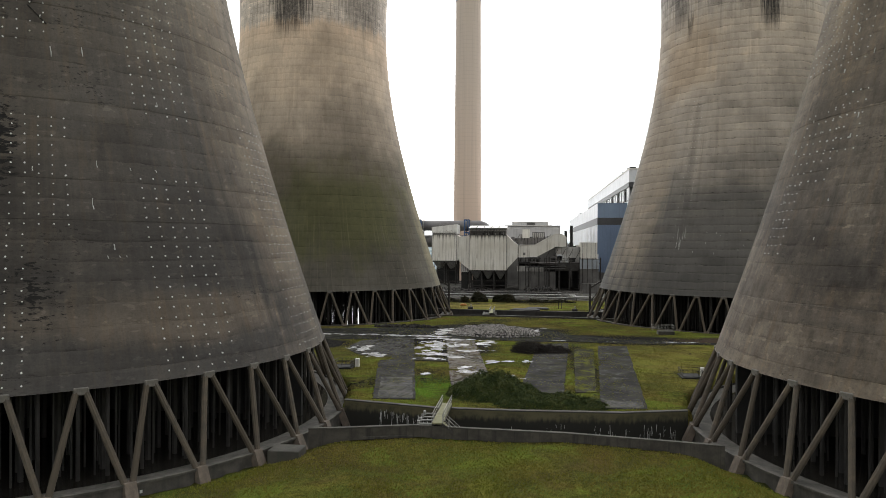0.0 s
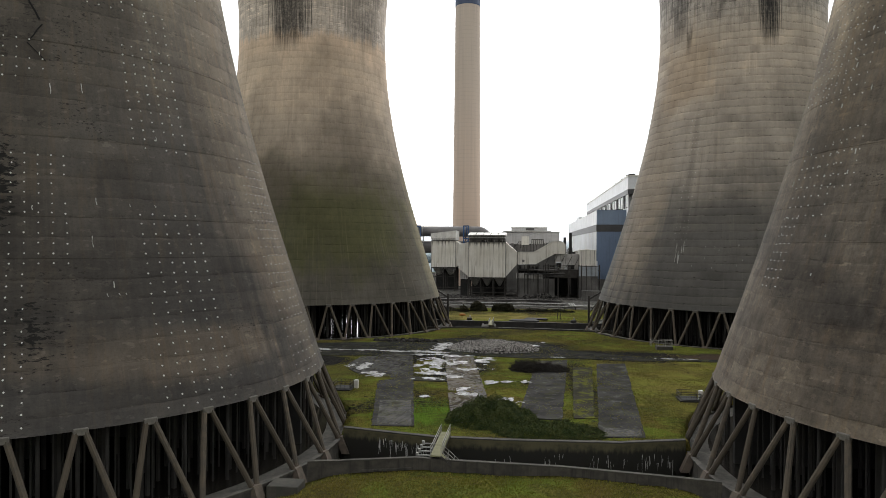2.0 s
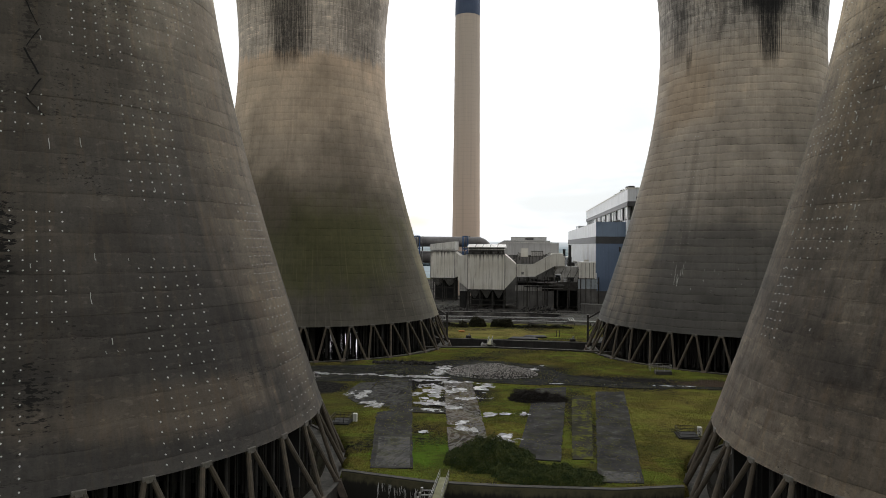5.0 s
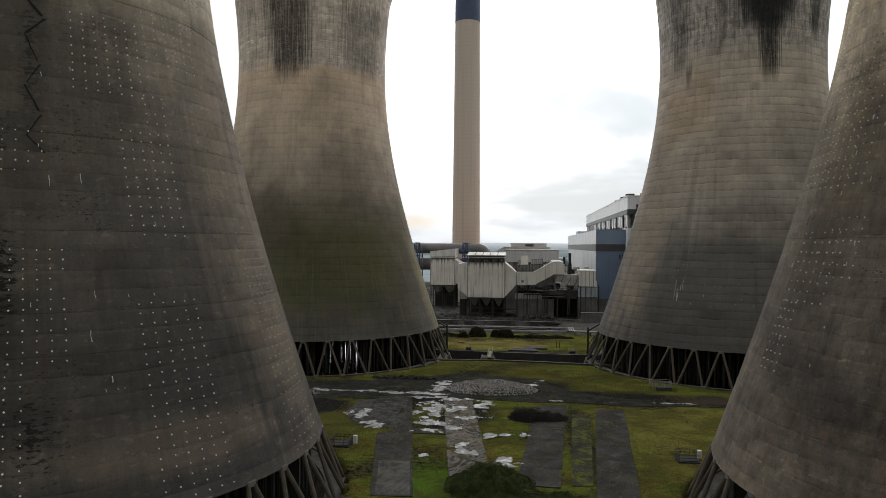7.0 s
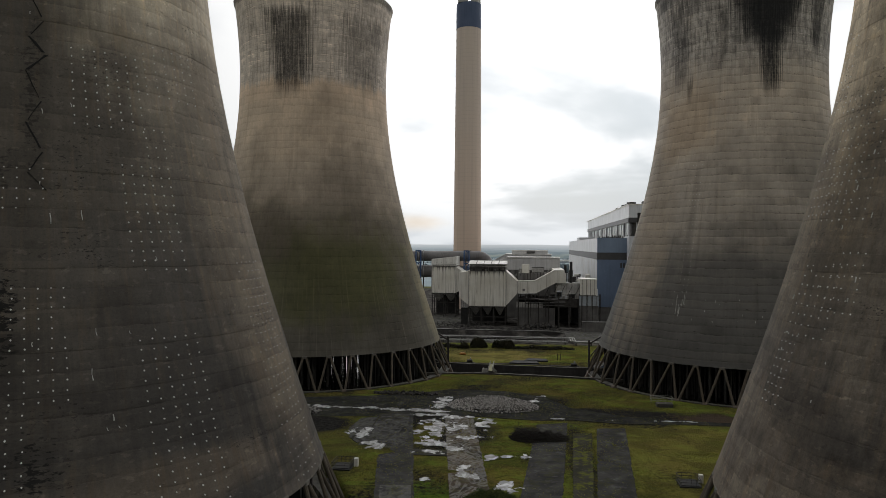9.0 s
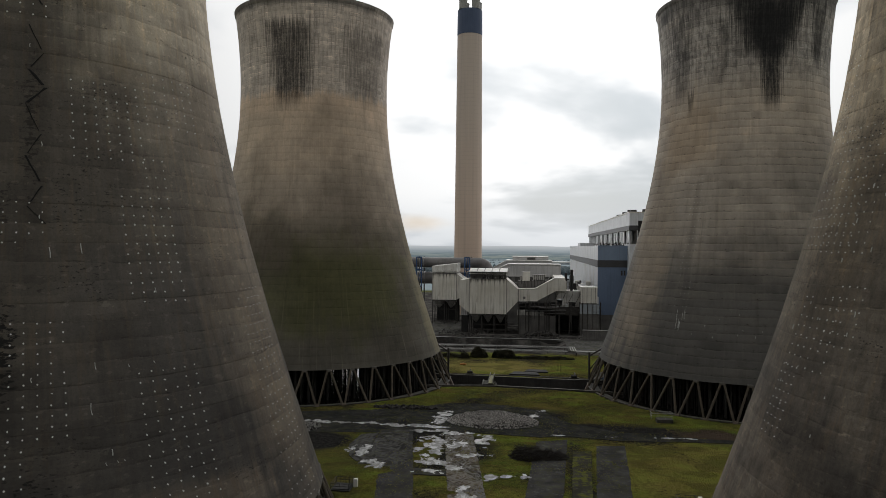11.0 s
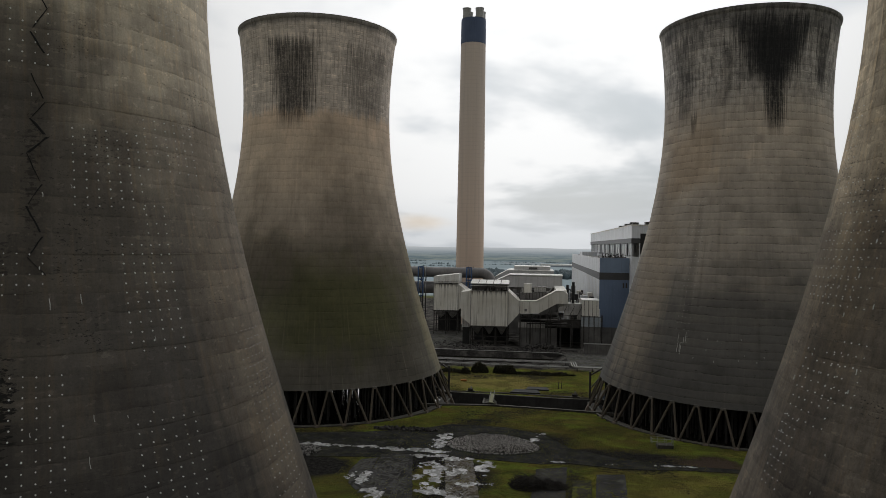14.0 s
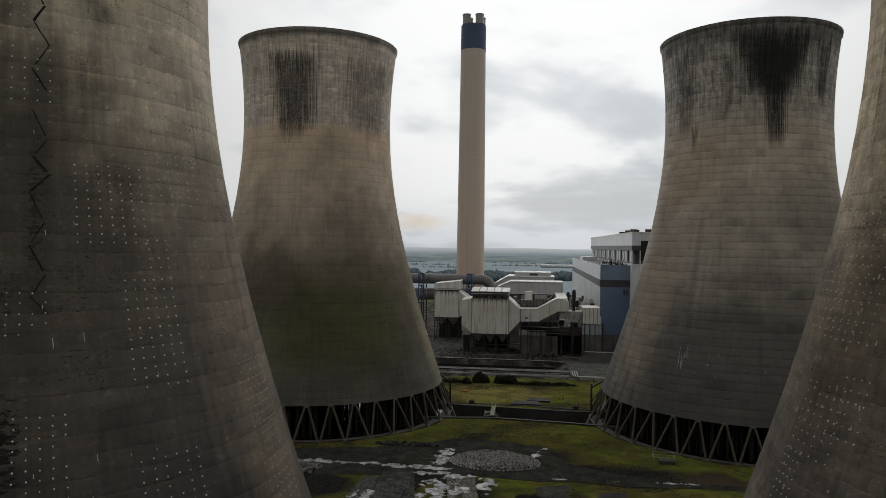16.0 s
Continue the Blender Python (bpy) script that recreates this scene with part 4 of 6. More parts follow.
# ---- cooling towers ----
SHELL_FOOT, THROAT_Z, THROAT_R, B_LOW, B_UP, TOP = 8.97, 91.2, 23.27, 56.05, 60.5, 115.5
FOOT_R, NODES = 44.75, 40


def shell_r(z):
    return THROAT_R * math.sqrt(1 + ((z - THROAT_Z) / (B_LOW if z < THROAT_Z else B_UP)) ** 2)


def shell_mesh(mat, seed, step=0.03, rim=TOP):
    """One closed skin: cast lifts that step in and out a little, a lipped rim, and an inner face."""
    rnd = random.Random(seed)
    levels = [SHELL_FOOT] + [LIFT * k for k in range(5, 60) if SHELL_FOOT + 0.6 < LIFT * k < rim - 1.6] + [rim - 1.5]
    rings = [(shell_r(SHELL_FOOT) - 0.6, SHELL_FOOT), (shell_r(SHELL_FOOT) + 0.06, SHELL_FOOT)]
    for lo, hi in zip(levels, levels[1:]):
        d = rnd.uniform(-step, step)
        rings += [(shell_r(lo) + d, lo + 0.01), (shell_r(hi) + d, hi - 0.01)]
    top = shell_r(rim)
    rings += [(top + 0.16, rim - 0.8), (top + 0.3, rim), (top - 0.6, rim)]
    rings += [(shell_r(z) - 0.6, z) for z in (100, 85, 70, 55, 40, 25)] + [(shell_r(SHELL_FOOT) - 0.6, SHELL_FOOT + 0.02)]
    seg = 160
    verts, faces = lathe(rings, seg)
    me = mesh_from("shell", verts, faces, mat, True)
    level = np.array([v[2] for v in verts])
    ends = np.zeros(len(me.edges) * 2, dtype=np.int32)
    me.edges.foreach_get("vertices", ends)
    ends = ends.reshape(-1, 2)
    me.edges.foreach_set("use_edge_sharp", np.abs(level[ends[:, 0]] - level[ends[:, 1]]) < 1e-4)
    return me


def leg_meshes():
    half = math.radians(180 / NODES)
    out = []
    for sgn in (-1, 1):
        bm = bmesh.new()
        a = sgn * half
        top = (shell_r(SHELL_FOOT) - 0.15, sgn * 0.42, SHELL_FOOT - 0.25)
        foot = (FOOT_R * math.cos(a), FOOT_R * math.sin(a) - sgn * 0.38, 0.4)
        rod(bm, foot, top, 0.32, 8, 0.30)
        out.append(mesh_of("leg", bm, LEG))
    bm = bmesh.new()
    r = shell_r(SHELL_FOOT)
    box(bm, r - 0.5, r + 0.14, -0.68, 0.68, SHELL_FOOT - 0.5, SHELL_FOOT + 0.22, 0.08)
    node_me = mesh_of("node_block", bm, NODE)
    bm = bmesh.new()
    # a block that carries the slope of the legs on down past the kerb
    lo = [bm.verts.new((FOOT_R + x, y, -1.75)) for x, y in ((0.5, -0.62), (1.5, -0.62), (1.5, 0.62), (0.5, 0.62))]
    hi = [bm.verts.new((FOOT_R + x, y, 0.52)) for x, y in ((-0.5, -0.55), (0.5, -0.55), (0.5, 0.55), (-0.5, 0.55))]
    bm.faces.new(lo)
    bm.faces.new(hi)
    for i in range(4):
        bm.faces.new((lo[i], lo[(i + 1) % 4], hi[(i + 1) % 4], hi[i]))
    ped = mesh_of("pedestal", bm, PED_MAT)
    return out[0], out[1], node_me, ped


def mark_mesh(patches, seed):
    """White painted squares at drilled holes: (angle range, columns, height range, rows)."""
    rnd = random.Random(seed)
    verts, faces = [], []
    for a0, a1, cols, z0, z1, rows, size in patches:
        for i in range(cols):
            for j in range(rows):
                if rnd.random() < 0.03:
                    continue
                a = radians(a0 + (a1 - a0) * i / max(1, cols - 1) + rnd.uniform(-0.08, 0.08))
                z = z0 + (z1 - z0) * j / max(1, rows - 1) + rnd.uniform(-0.06, 0.06) + (0.04 if i % 2 else 0)
                s = rnd.uniform(0.8, 1.15) * size
                k = len(verts)
                for dr in (-0.1, 0.1):
                    for da, dz in ((-s, 0), (0, -s), (s, 0), (0, s)):
                        rr = shell_r(z + dz) + dr
                        verts.append((rr * math.cos(a + da / rr), rr * math.sin(a + da / rr), z + dz))
                faces.append((k + 4, k + 5, k + 6, k + 7))
                for q in range(4):
                    faces.append((k + q, k + (q + 1) % 4, k + 4 + (q + 1) % 4, k + 4 + q))
    return mesh_from("drill_marks", verts, faces, WHITE_MARK)


def run_mesh(runs, seed, mat):
    """Thin run-off streaks and broken-out seams that follow the shell."""
    rnd = random.Random(seed)
    verts, faces = [], []
    for path, wide in runs:
        pts = []
        for (a0, z0), (a1, z1) in zip(path, path[1:]):
            n = max(2, int(math.hypot((a1 - a0) * 0.6, z1 - z0) / 0.8))
            for k in range(n):
                pts.append((a0 + (a1 - a0) * k / n + rnd.uniform(-0.12, 0.12), z0 + (z1 - z0) * k / n))
        pts.append(path[-1])
        base = len(verts)
        for a, z in pts:
            s = wide * rnd.uniform(0.5, 1.3)
            for dr, da in ((-0.05, -s), (0.075, -s * 0.7), (0.075, s * 0.7), (-0.05, s)):
                rr = shell_r(z) + dr
                verts.append((rr * math.cos(radians(a) + da / rr), rr * math.sin(radians(a) + da / rr), z))
        for k in range(len(pts) - 1):
            for q in range(3):
                b0 = base + 4 * k
                faces.append((b0 + q, b0 + q + 1, b0 + 4 + q + 1, b0 + 4 + q))
    return mesh_from("streaks", verts, faces, mat)


LEG_A, LEG_B, NODE_ME, PED = leg_meshes()


def inner_meshes(gap):
    rnd = random.Random(3)
    bm_verts, bm_faces = [], []
    def post(x, y, r, h):
        k = len(bm_verts)
        for z in (-1.4, h):
            for a in range(5):
                bm_verts.append((x + r * math.cos(a * 1.2566), y + r * math.sin(a * 1.2566), z))
        for a in range(5):
            bm_faces.append((k + a, k + (a + 1) % 5, k + 5 + (a + 1) % 5, k + 5 + a))
    for rad, n, r in ((38.6, 130, 0.11), (35.2, 120, 0.11), (37.0, 60, 0.28), (33.5, 60, 0.25), (29.5, 48, 0.25), (25, 40, 0.25), (20, 30, 0.3), (14, 20, 0.3), (8, 12, 0.3)):
        for i in range(n):
            a = 2 * math.pi * (i + rnd.uniform(-0.15, 0.15)) / n
            x, y = rad * math.cos(a), rad * math.sin(a)
            # posts thinned along one line of sight so bright basin water shows through
            if gap and SIGHT_WEDGE[0] < (x - 69.4) / (y + 226.1) < SIGHT_WEDGE[1] and (r < 0.2 or rnd.random() < 0.24):
                continue
            post(x, y, r, 10.4)
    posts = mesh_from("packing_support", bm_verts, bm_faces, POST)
    # black packing slab, unseen, shuts off light from the open top
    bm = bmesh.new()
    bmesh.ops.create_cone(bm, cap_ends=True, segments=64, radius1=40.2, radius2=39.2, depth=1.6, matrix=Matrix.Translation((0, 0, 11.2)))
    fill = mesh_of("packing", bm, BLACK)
    # black cross walls added inside so the tower base stays dark
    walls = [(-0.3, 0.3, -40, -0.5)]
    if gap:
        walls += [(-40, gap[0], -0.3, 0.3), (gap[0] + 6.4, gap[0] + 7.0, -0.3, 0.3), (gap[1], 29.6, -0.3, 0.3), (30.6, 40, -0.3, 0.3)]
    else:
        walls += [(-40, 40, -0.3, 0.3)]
    return posts, fill, [mesh_of("light_block", box(bmesh.new(), *w, -1.4, 10.4), BLACK) for w in walls]


SIGHT_WEDGE = (-0.297, -0.235)


def basin_wall():
    rings = [(FOOT_R + 0.05, -4.2), (FOOT_R + 0.05, 0.08), (FOOT_R + 0.32, 0.12), (FOOT_R + 0.34, 0.34), (FOOT_R - 0.3, 0.34), (FOOT_R - 0.3, -4.2)]
    return mesh_from("basin_wall", *lathe(rings, 120), BASIN_WALL)


BASIN_WALL = plain("basin_concrete", (0.125, 0.115, 0.098), (0.05, 0.047, 0.041), 0.9, scale=0.7, streak=0.7, grime=(0.03, 0.032, 0.026))
BASIN = basin_wall()
LEDGE = mesh_from("basin_ledge", *lathe([(FOOT_R - 0.32, -0.5), (FOOT_R - 0.32, 0.1), (42.4, -0.02), (41.9, -0.06), (41.9, -0.5)], 120), BASIN_WALL)


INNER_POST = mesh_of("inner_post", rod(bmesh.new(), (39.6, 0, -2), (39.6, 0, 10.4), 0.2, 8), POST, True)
_bm = bmesh.new()
bmesh.ops.create_circle(_bm, cap_ends=True, segments=96, radius=FOOT_R - 0.32, matrix=Matrix.Translation((0, 0, -0.1)))
POND = mesh_of("basin_water", _bm, WATER)


def cooling_tower(key, mat, phase, seed, label, gap=None, marks=(), runs=(), seams=()):
    x, y, z = TOWERS[key]
    ob = thing("cooling_tower", pose(x, y, z), label, "cooling tower", "cooling towers of the power station")
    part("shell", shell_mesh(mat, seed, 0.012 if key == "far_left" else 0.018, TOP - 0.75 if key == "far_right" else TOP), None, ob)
    for i in range(NODES):
        a = phase + i * 360 / NODES
        turn = pose(0, 0, 0, 0, 0, a)
        part("node_block", NODE_ME, None, ob, m=turn)
        part("leg", LEG_A, None, ob, m=turn)
        part("leg", LEG_B, None, ob, m=turn)
        part("pedestal", PED, None, ob, m=pose(0, 0, 0, 0, 0, a + 180 / NODES))
    posts, fill, light_block = inner_meshes(gap)
    part("packing_support", posts, None, ob, kind="stuff")
    for i in range(60):
        a = radians(i * 6.0 + 2.2 * math.sin(i * 7.3))
        if gap and i % 2 and SIGHT_WEDGE[0] < (39.6 * math.cos(a) - 69.4) / (39.6 * math.sin(a) + 226.1) < SIGHT_WEDGE[1]:
            continue
        part("inner_post", INNER_POST, None, ob, m=pose(0, 0, 0, 0, 0, i * 6.0 + 2.2 * math.sin(i * 7.3)))
    part("basin_water", POND, None, ob, "still dark water in the tower basin")
    part("basin_ledge", LEDGE, None, ob, "damp grey concrete ledge inside the basin")
    part("packing", fill, None, ob)
    for me in light_block:
        part("light_block", me, None, ob)
    part("basin_wall", BASIN, None, ob, "low damp concrete basin wall")
    if gap:
        # low dark screen added along the far side of the basin to block light
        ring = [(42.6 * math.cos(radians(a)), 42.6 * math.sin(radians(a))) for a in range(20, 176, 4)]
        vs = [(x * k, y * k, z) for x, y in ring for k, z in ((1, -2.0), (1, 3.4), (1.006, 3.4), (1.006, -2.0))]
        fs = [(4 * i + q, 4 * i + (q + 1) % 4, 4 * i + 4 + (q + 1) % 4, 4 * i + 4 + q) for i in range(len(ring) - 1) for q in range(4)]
        part("light_screen", mesh_from("light_screen", vs, fs, BLACK), None, ob, "added low black screen that blocks light behind the packing")
    if marks:
        part("painted_grid", mark_mesh(marks, seed), None, ob, "white painted squares in rows", kind="stuff")
    if runs:
        part("lime_staining", run_mesh(runs, seed, RUN), None, ob, "thin white lime runs", kind="stuff")
    if seams:
        part("broken_seam", run_mesh(seams, seed + 5, SEAM), None, ob, "dark zigzag broken-out seam", kind="stuff")
    return ob


def zigzag(a, z0, z1, step, wide):
    """Broken pieces of a zigzag seam: uneven steps, some of them healed over."""
    rnd = random.Random(44)
    z, k, pts, out = z1, 0, [], []
    while z > z0:
        pts.append((a + (wide if k % 2 else -wide) * rnd.uniform(0.55, 1.15), z))
        z -= step * rnd.uniform(0.7, 1.3)
        k += 1
    for p, q in zip(pts, pts[1:]):
        if rnd.random() < 0.94:
            e = rnd.uniform(0.85, 1.0)
            out.append(([p, (p[0] + (q[0] - p[0]) * e, p[1] + (q[1] - p[1]) * e)], rnd.choice((0.08, 0.11, 0.14, 0.19))))
    return out


rr = random.Random(21)
NL_RUNS = [([(a, z), (a + 0.1, z - h * 0.45)], 0.045) for a, z, h in ((-49.2, 43.6, 2.6), (-43.5, 44.0, 2.4), (-42.5, 31.5, 1.6), (-43.6, 27.5, 2.6), (-41.0, 22.8, 1.4), (-52.4, 30.5, 1.0), (-36.8, 31.0, 0.7), (-32.0, 31.0, 0.6), (-29.5, 39.0, 1.2), (-40.2, 21.6, 0.5), (-39.2, 21.6, 0.4), (-42.0, 21.6, 0.7), (-51, 47, 0.9), (-44.5, 56, 1.0), (-50.4, 55, 1.2), (-52.8, 66, 0.8))]
FR_RUNS = [([(a, z), (a, z - h * 0.35)], 0.035) for a, z, h in [(rr.uniform(-132, -128), rr.uniform(23, 28), rr.uniform(3, 8)) for _ in range(8)] + [(rr.uniform(-125, -75), rr.uniform(20, 26), rr.uniform(0.5, 1.6)) for _ in range(14)]]
cooling_tower("far_left", CONC_FL, 5.1, 11, "weathered concrete cooling tower with green algae and sooty top", gap=(4.2, 15.6))
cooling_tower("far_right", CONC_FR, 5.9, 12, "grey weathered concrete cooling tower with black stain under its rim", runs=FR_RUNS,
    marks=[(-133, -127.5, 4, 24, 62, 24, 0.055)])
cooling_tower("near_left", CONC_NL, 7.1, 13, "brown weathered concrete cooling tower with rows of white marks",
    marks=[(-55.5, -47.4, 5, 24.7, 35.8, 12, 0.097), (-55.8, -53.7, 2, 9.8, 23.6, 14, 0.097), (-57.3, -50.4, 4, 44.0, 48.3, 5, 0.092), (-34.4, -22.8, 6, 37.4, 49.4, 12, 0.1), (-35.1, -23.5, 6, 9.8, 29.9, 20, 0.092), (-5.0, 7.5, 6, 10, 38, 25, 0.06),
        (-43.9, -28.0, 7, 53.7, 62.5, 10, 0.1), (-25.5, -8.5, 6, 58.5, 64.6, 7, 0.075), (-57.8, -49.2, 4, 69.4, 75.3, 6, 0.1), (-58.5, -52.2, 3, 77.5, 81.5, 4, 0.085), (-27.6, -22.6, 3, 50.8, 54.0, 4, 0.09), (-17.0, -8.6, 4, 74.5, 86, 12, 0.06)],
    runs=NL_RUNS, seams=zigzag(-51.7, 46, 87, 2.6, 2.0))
cooling_tower("near_right", CONC_NR, 2.95, 14, "tan weathered concrete cooling tower with rows of white marks",
    marks=[(-179.0, -173.2, 4, 22.1, 30.2, 9, 0.062), (-178, -165.4, 6, 30.4, 38.4, 8, 0.062), (-187.5, -167.5, 8, 44.6, 52.5, 8, 0.062), (-168, -160, 5, 33.5, 40, 6, 0.065), (-182, -163, 8, 51.0, 58.4, 7, 0.06), (-178, -163, 7, 43.8, 49.4, 6, 0.06), (-191, -183, 3, 58, 68, 9, 0.06)],
    runs=[([(a, z), (a, z - h)], 0.05) for a, z, h in [(rr.uniform(-182, -160), rr.uniform(22, 60), rr.uniform(0.2, 0.6)) for _ in range(16)]])

# ---- chimney ----
def chimney():
    ob = thing("chimney", pose(-38.2, 450, -2), "tall brown concrete chimney with a dark blue band and steel flues", "chimney")
    rings = [(8.95, 0)] + [(8.95 - 1.17 * z / 177.2, z) for z in range(10, 175, 10)] + [(7.78, 177.2)]
    part("windshield", mesh_from("windshield", *lathe(rings, 64), CHIM, True), None, ob)
    bm = bmesh.new()
    bmesh.ops.create_cone(bm, cap_ends=True, segments=64, radius1=7.9, radius2=7.75, depth=15.6, matrix=Matrix.Translation((0, 0, 184.9)))
    part("blue_band", bm, BLUE_DARK, ob, "dark blue painted band")
    for x, y in ((-4.0, -4.0), (4.0, -4.0), (-3.4, 4.0), (4.6, 4.0)):
        bm = bmesh.new()
        bmesh.ops.create_cone(bm, cap_ends=True, segments=24, radius1=2.55, radius2=2.5, depth=6.0, matrix=Matrix.Translation((x, y, 195.8)))
        bmesh.ops.create_cone(bm, cap_ends=True, segments=24, radius1=2.75, radius2=2.75, depth=0.5, matrix=Matrix.Translation((x, y, 198.6)))
        part("flue", bm, GALV, ob, "pale steel flue")


BLUE_DARK = plain("dark_blue_paint", (0.075, 0.105, 0.18), (0.06, 0.086, 0.15), 0.7, scale=0.1, streak=0.3)
chimney()


# ---- dust precipitators ----
def ribs(parent, x0, x1, y, z0, z1, step, mat, d=0.12, name="rib"):
    n = max(1, round((x1 - x0) / step))
    for i in range(n + 1):
        x = x0 + (x1 - x0) * i / n
        part(name, boxed(x - 0.07, x + 0.07, y - d, y + 0.02, z0, z1), mat, parent)


def sooty_casing(zt):
    """White sheet with soot washed down from the ledge above."""
    m, t, b = material("sooty_cladding", 0.55)
    v = obj_vec(t)
    p = nd(t, "ShaderNodeSeparateXYZ")
    t.links.new(v, p.inputs[0])
    c = mix_col(t, ramp(t, noise_tex(t, v, 0.12, 6, 0.6), 0.3, 0.7), (0.77, 0.75, 0.685), (0.62, 0.59, 0.51))
    run = noise_tex(t, scaled(t, v, 1.1, 1.1, 0.05), 1.0, 5, 0.65)
    c = mix_col(t, math_node(t, "MULTIPLY", ramp(t, run, 0.46, 0.7), 0.6), c, (0.2, 0.17, 0.12))
    fall = math_node(t, "MULTIPLY_ADD", run, 15.0, p.outputs[2])
    c = mix_col(t, math_node(t, "MULTIPLY", ramp(t, fall, zt + 5.2, zt + 8.6), 0.85), c, (0.06, 0.056, 0.05))
    rust = noise_tex(t, scaled(t, v, 0.7, 0.7, 0.14, 9, 4, 0), 1.0, 5, 0.65)
    c = mix_col(t, math_node(t, "MULTIPLY", ramp(t, rust, 0.6, 0.72), 0.6), c, (0.2, 0.12, 0.06))
    t.links.new(c, b.inputs["Base Color"])
    bump(t, b, noise_tex(t, v, 2.4, 5, 0.6), 0.15, 0.03)
    return m


def precipitator(u0, u1, v0, depth, zb, zt, zr, label, left=None, right=None, hoppers=3, roof_slope=0.6, wedge=None):
    ob = thing("dust_precipitator", pose(u0, v0, 0), label, "industrial building", "dust precipitators")
    w, d = u1 - u0, depth
    casing = part("casing", boxed(0, w, 0, d, zb, zt), sooty_casing(zt), ob)
    ribs(casing, 0.2, w - 0.2, 0, zb + 0.1, zt - 0.1, 2.2, CLAD, 0.05)
    part("roof_gap", boxed(0.4, w - 0.4, 0.9, d - 0.5, zt, zr - 0.9), SHED, ob, "sooty recessed ledge under the roof")
    rnd = random.Random(int(w * 10))
    for k in range(int(w * 1.1)):
        x, h = rnd.uniform(0.4, w - 1.2), rnd.uniform(0.5, 2.4)
        part("rapper_box", boxed(x, x + rnd.uniform(0.3, 1.0), 0.3, 0.88, zt, zt + h), rnd.choice((STEEL, SHED, STAINED, BLACK)), ob)
    part("flashing", boxed(-0.2, w + 0.2, -0.35, 0.3, zr - 2.0, zr - 1.8), ROOF_WHITE, ob, "white flashing strip")
    for k in range(7):
        x = 0.8 + (w - 1.6) * k / 6
        part("ledge_post", boxed(x - 0.1, x + 0.1, 0.0, 0.25, zt, zr - 1.0), STEEL, ob)
    if wedge:
        part("roof", prism(bmesh.new(), [(-0.2, zt + 0.5), (-0.2, wedge[0]), (w + 0.2, wedge[1]), (w + 0.2, zt + 0.5)], "y", -0.2, d), ROOF_WHITE, ob, "white wedge-shaped roof housing")
    bm = bmesh.new()
    prism(bm, [(-0.3, zr - 1.0), (-0.3, zr - 0.75), (d * 0.5, zr + roof_slope), (d + 0.3, zr - 0.75), (d + 0.3, zr - 1.0)], "x", -0.25, w + 0.25)
    roof = part("roof", bm, ROOF_WHITE, ob, "white sheet roof with dark seams")
    for k in range(1, 5):
        x = w * k / 5
        bm = bmesh.new()
        beam(bm, (x, -0.32, zr - 0.68), (x, d * 0.5, zr + roof_slope + 0.08), 0.3, 0.1)
        part("roof_seam", bm, SHED, roof)
    for zz in (zt + 0.35, zt + 1.2):
        bm = bmesh.new()
        rod(bm, (0, -0.2, zz), (w, -0.2, zz), 0.07, 6)
        part("walkway_rail", bm, STEEL, ob)
    part("walkway", boxed(0, w, -0.5, 0.45, zt - 0.15, zt), DIRTY, ob)
    for x in (0, w):
        part("corner_strip", boxed(x - 0.16, x + 0.16, -0.1, 0.2, zb, zt), DIRTY, casing)
    part("base_beam", boxed(-0.1, w + 0.1, -0.12, 0.4, zb - 0.5, zb), STEEL, ob)
    # black sheet added for the deep shade under the casing
    part("shade_sheet", boxed(0.3, w - 0.3, d - 0.5, d - 0.2, -0.3, zb), BLACK, ob, "black sheet in place of shade behind the hoppers")
    n = hoppers
    for i in range(n):
        for j in range(2):
            bm = bmesh.new()
            x0, x1 = w * i / n + 0.3, w * (i + 1) / n - 0.3
            y0, y1 = d * j / 2 + 0.4, d * (j + 1) / 2 - 0.4
            frustum(bm, x0, x1, y0, y1, zb, (x0 + x1) / 2, (y0 + y1) / 2, 0.4, zb - 4.6)
            part("hopper", bm, DIRTY, ob, "dark conical ash hopper")
    for i in range(n + 1):
        x = w * i / n
        x = min(max(x, 0.3), w - 0.3)
        for y in (0.4, d * 0.5, d - 0.4):
            bm = bmesh.new()
            box(bm, x - 0.25, x + 0.25, y - 0.25, y + 0.25, -0.3, zb)
            part("leg", bm, STEEL, ob)
    bm = bmesh.new()
    for zz in (zb - 5.2, 2.2):
        beam(bm, (0.3, 0.4, zz), (w - 0.3, 0.4, zz), 0.25, 0.35)
    part("cross_beam", bm, STEEL, ob)
    for poly, name in ((left, "inlet_funnel"), (right, "outlet_funnel")):
        if poly:
            bm = bmesh.new()
            prism(bm, poly, "y", 0.6, d - 2.0)
            fun = part(name, bm, CLAD, ob)
    return ob


ROOF_WHITE = plain("white_roof_sheet", (0.8, 0.79, 0.75), (0.62, 0.6, 0.55), 0.5, scale=0.25, streak=0.5, grime=(0.2, 0.19, 0.17))
precipitator(-28.8, -10.6, 350, 22, 9.7, 26.9, 31.2, "cream-clad dust precipitator with dark hoppers on steel legs",
    left=[(0, 26.9), (-1.8, 26.4), (-4.9, 26.0), (-4.9, 13.9), (0, 9.9)], right=[(18.2, 26.9), (23.8, 22.0), (23.8, 16.2), (18.2, 10.0)])
precipitator(-52.3, -39.0, 388, 20, 13.4, 27.8, 30.6, "cream-clad dust precipitator behind the first one", wedge=(31.7, 33.3),
    right=[(13.3, 27.6), (18.6, 24.0), (18.6, 16.4), (13.3, 13.6)], hoppers=2, roof_slope=0.3)

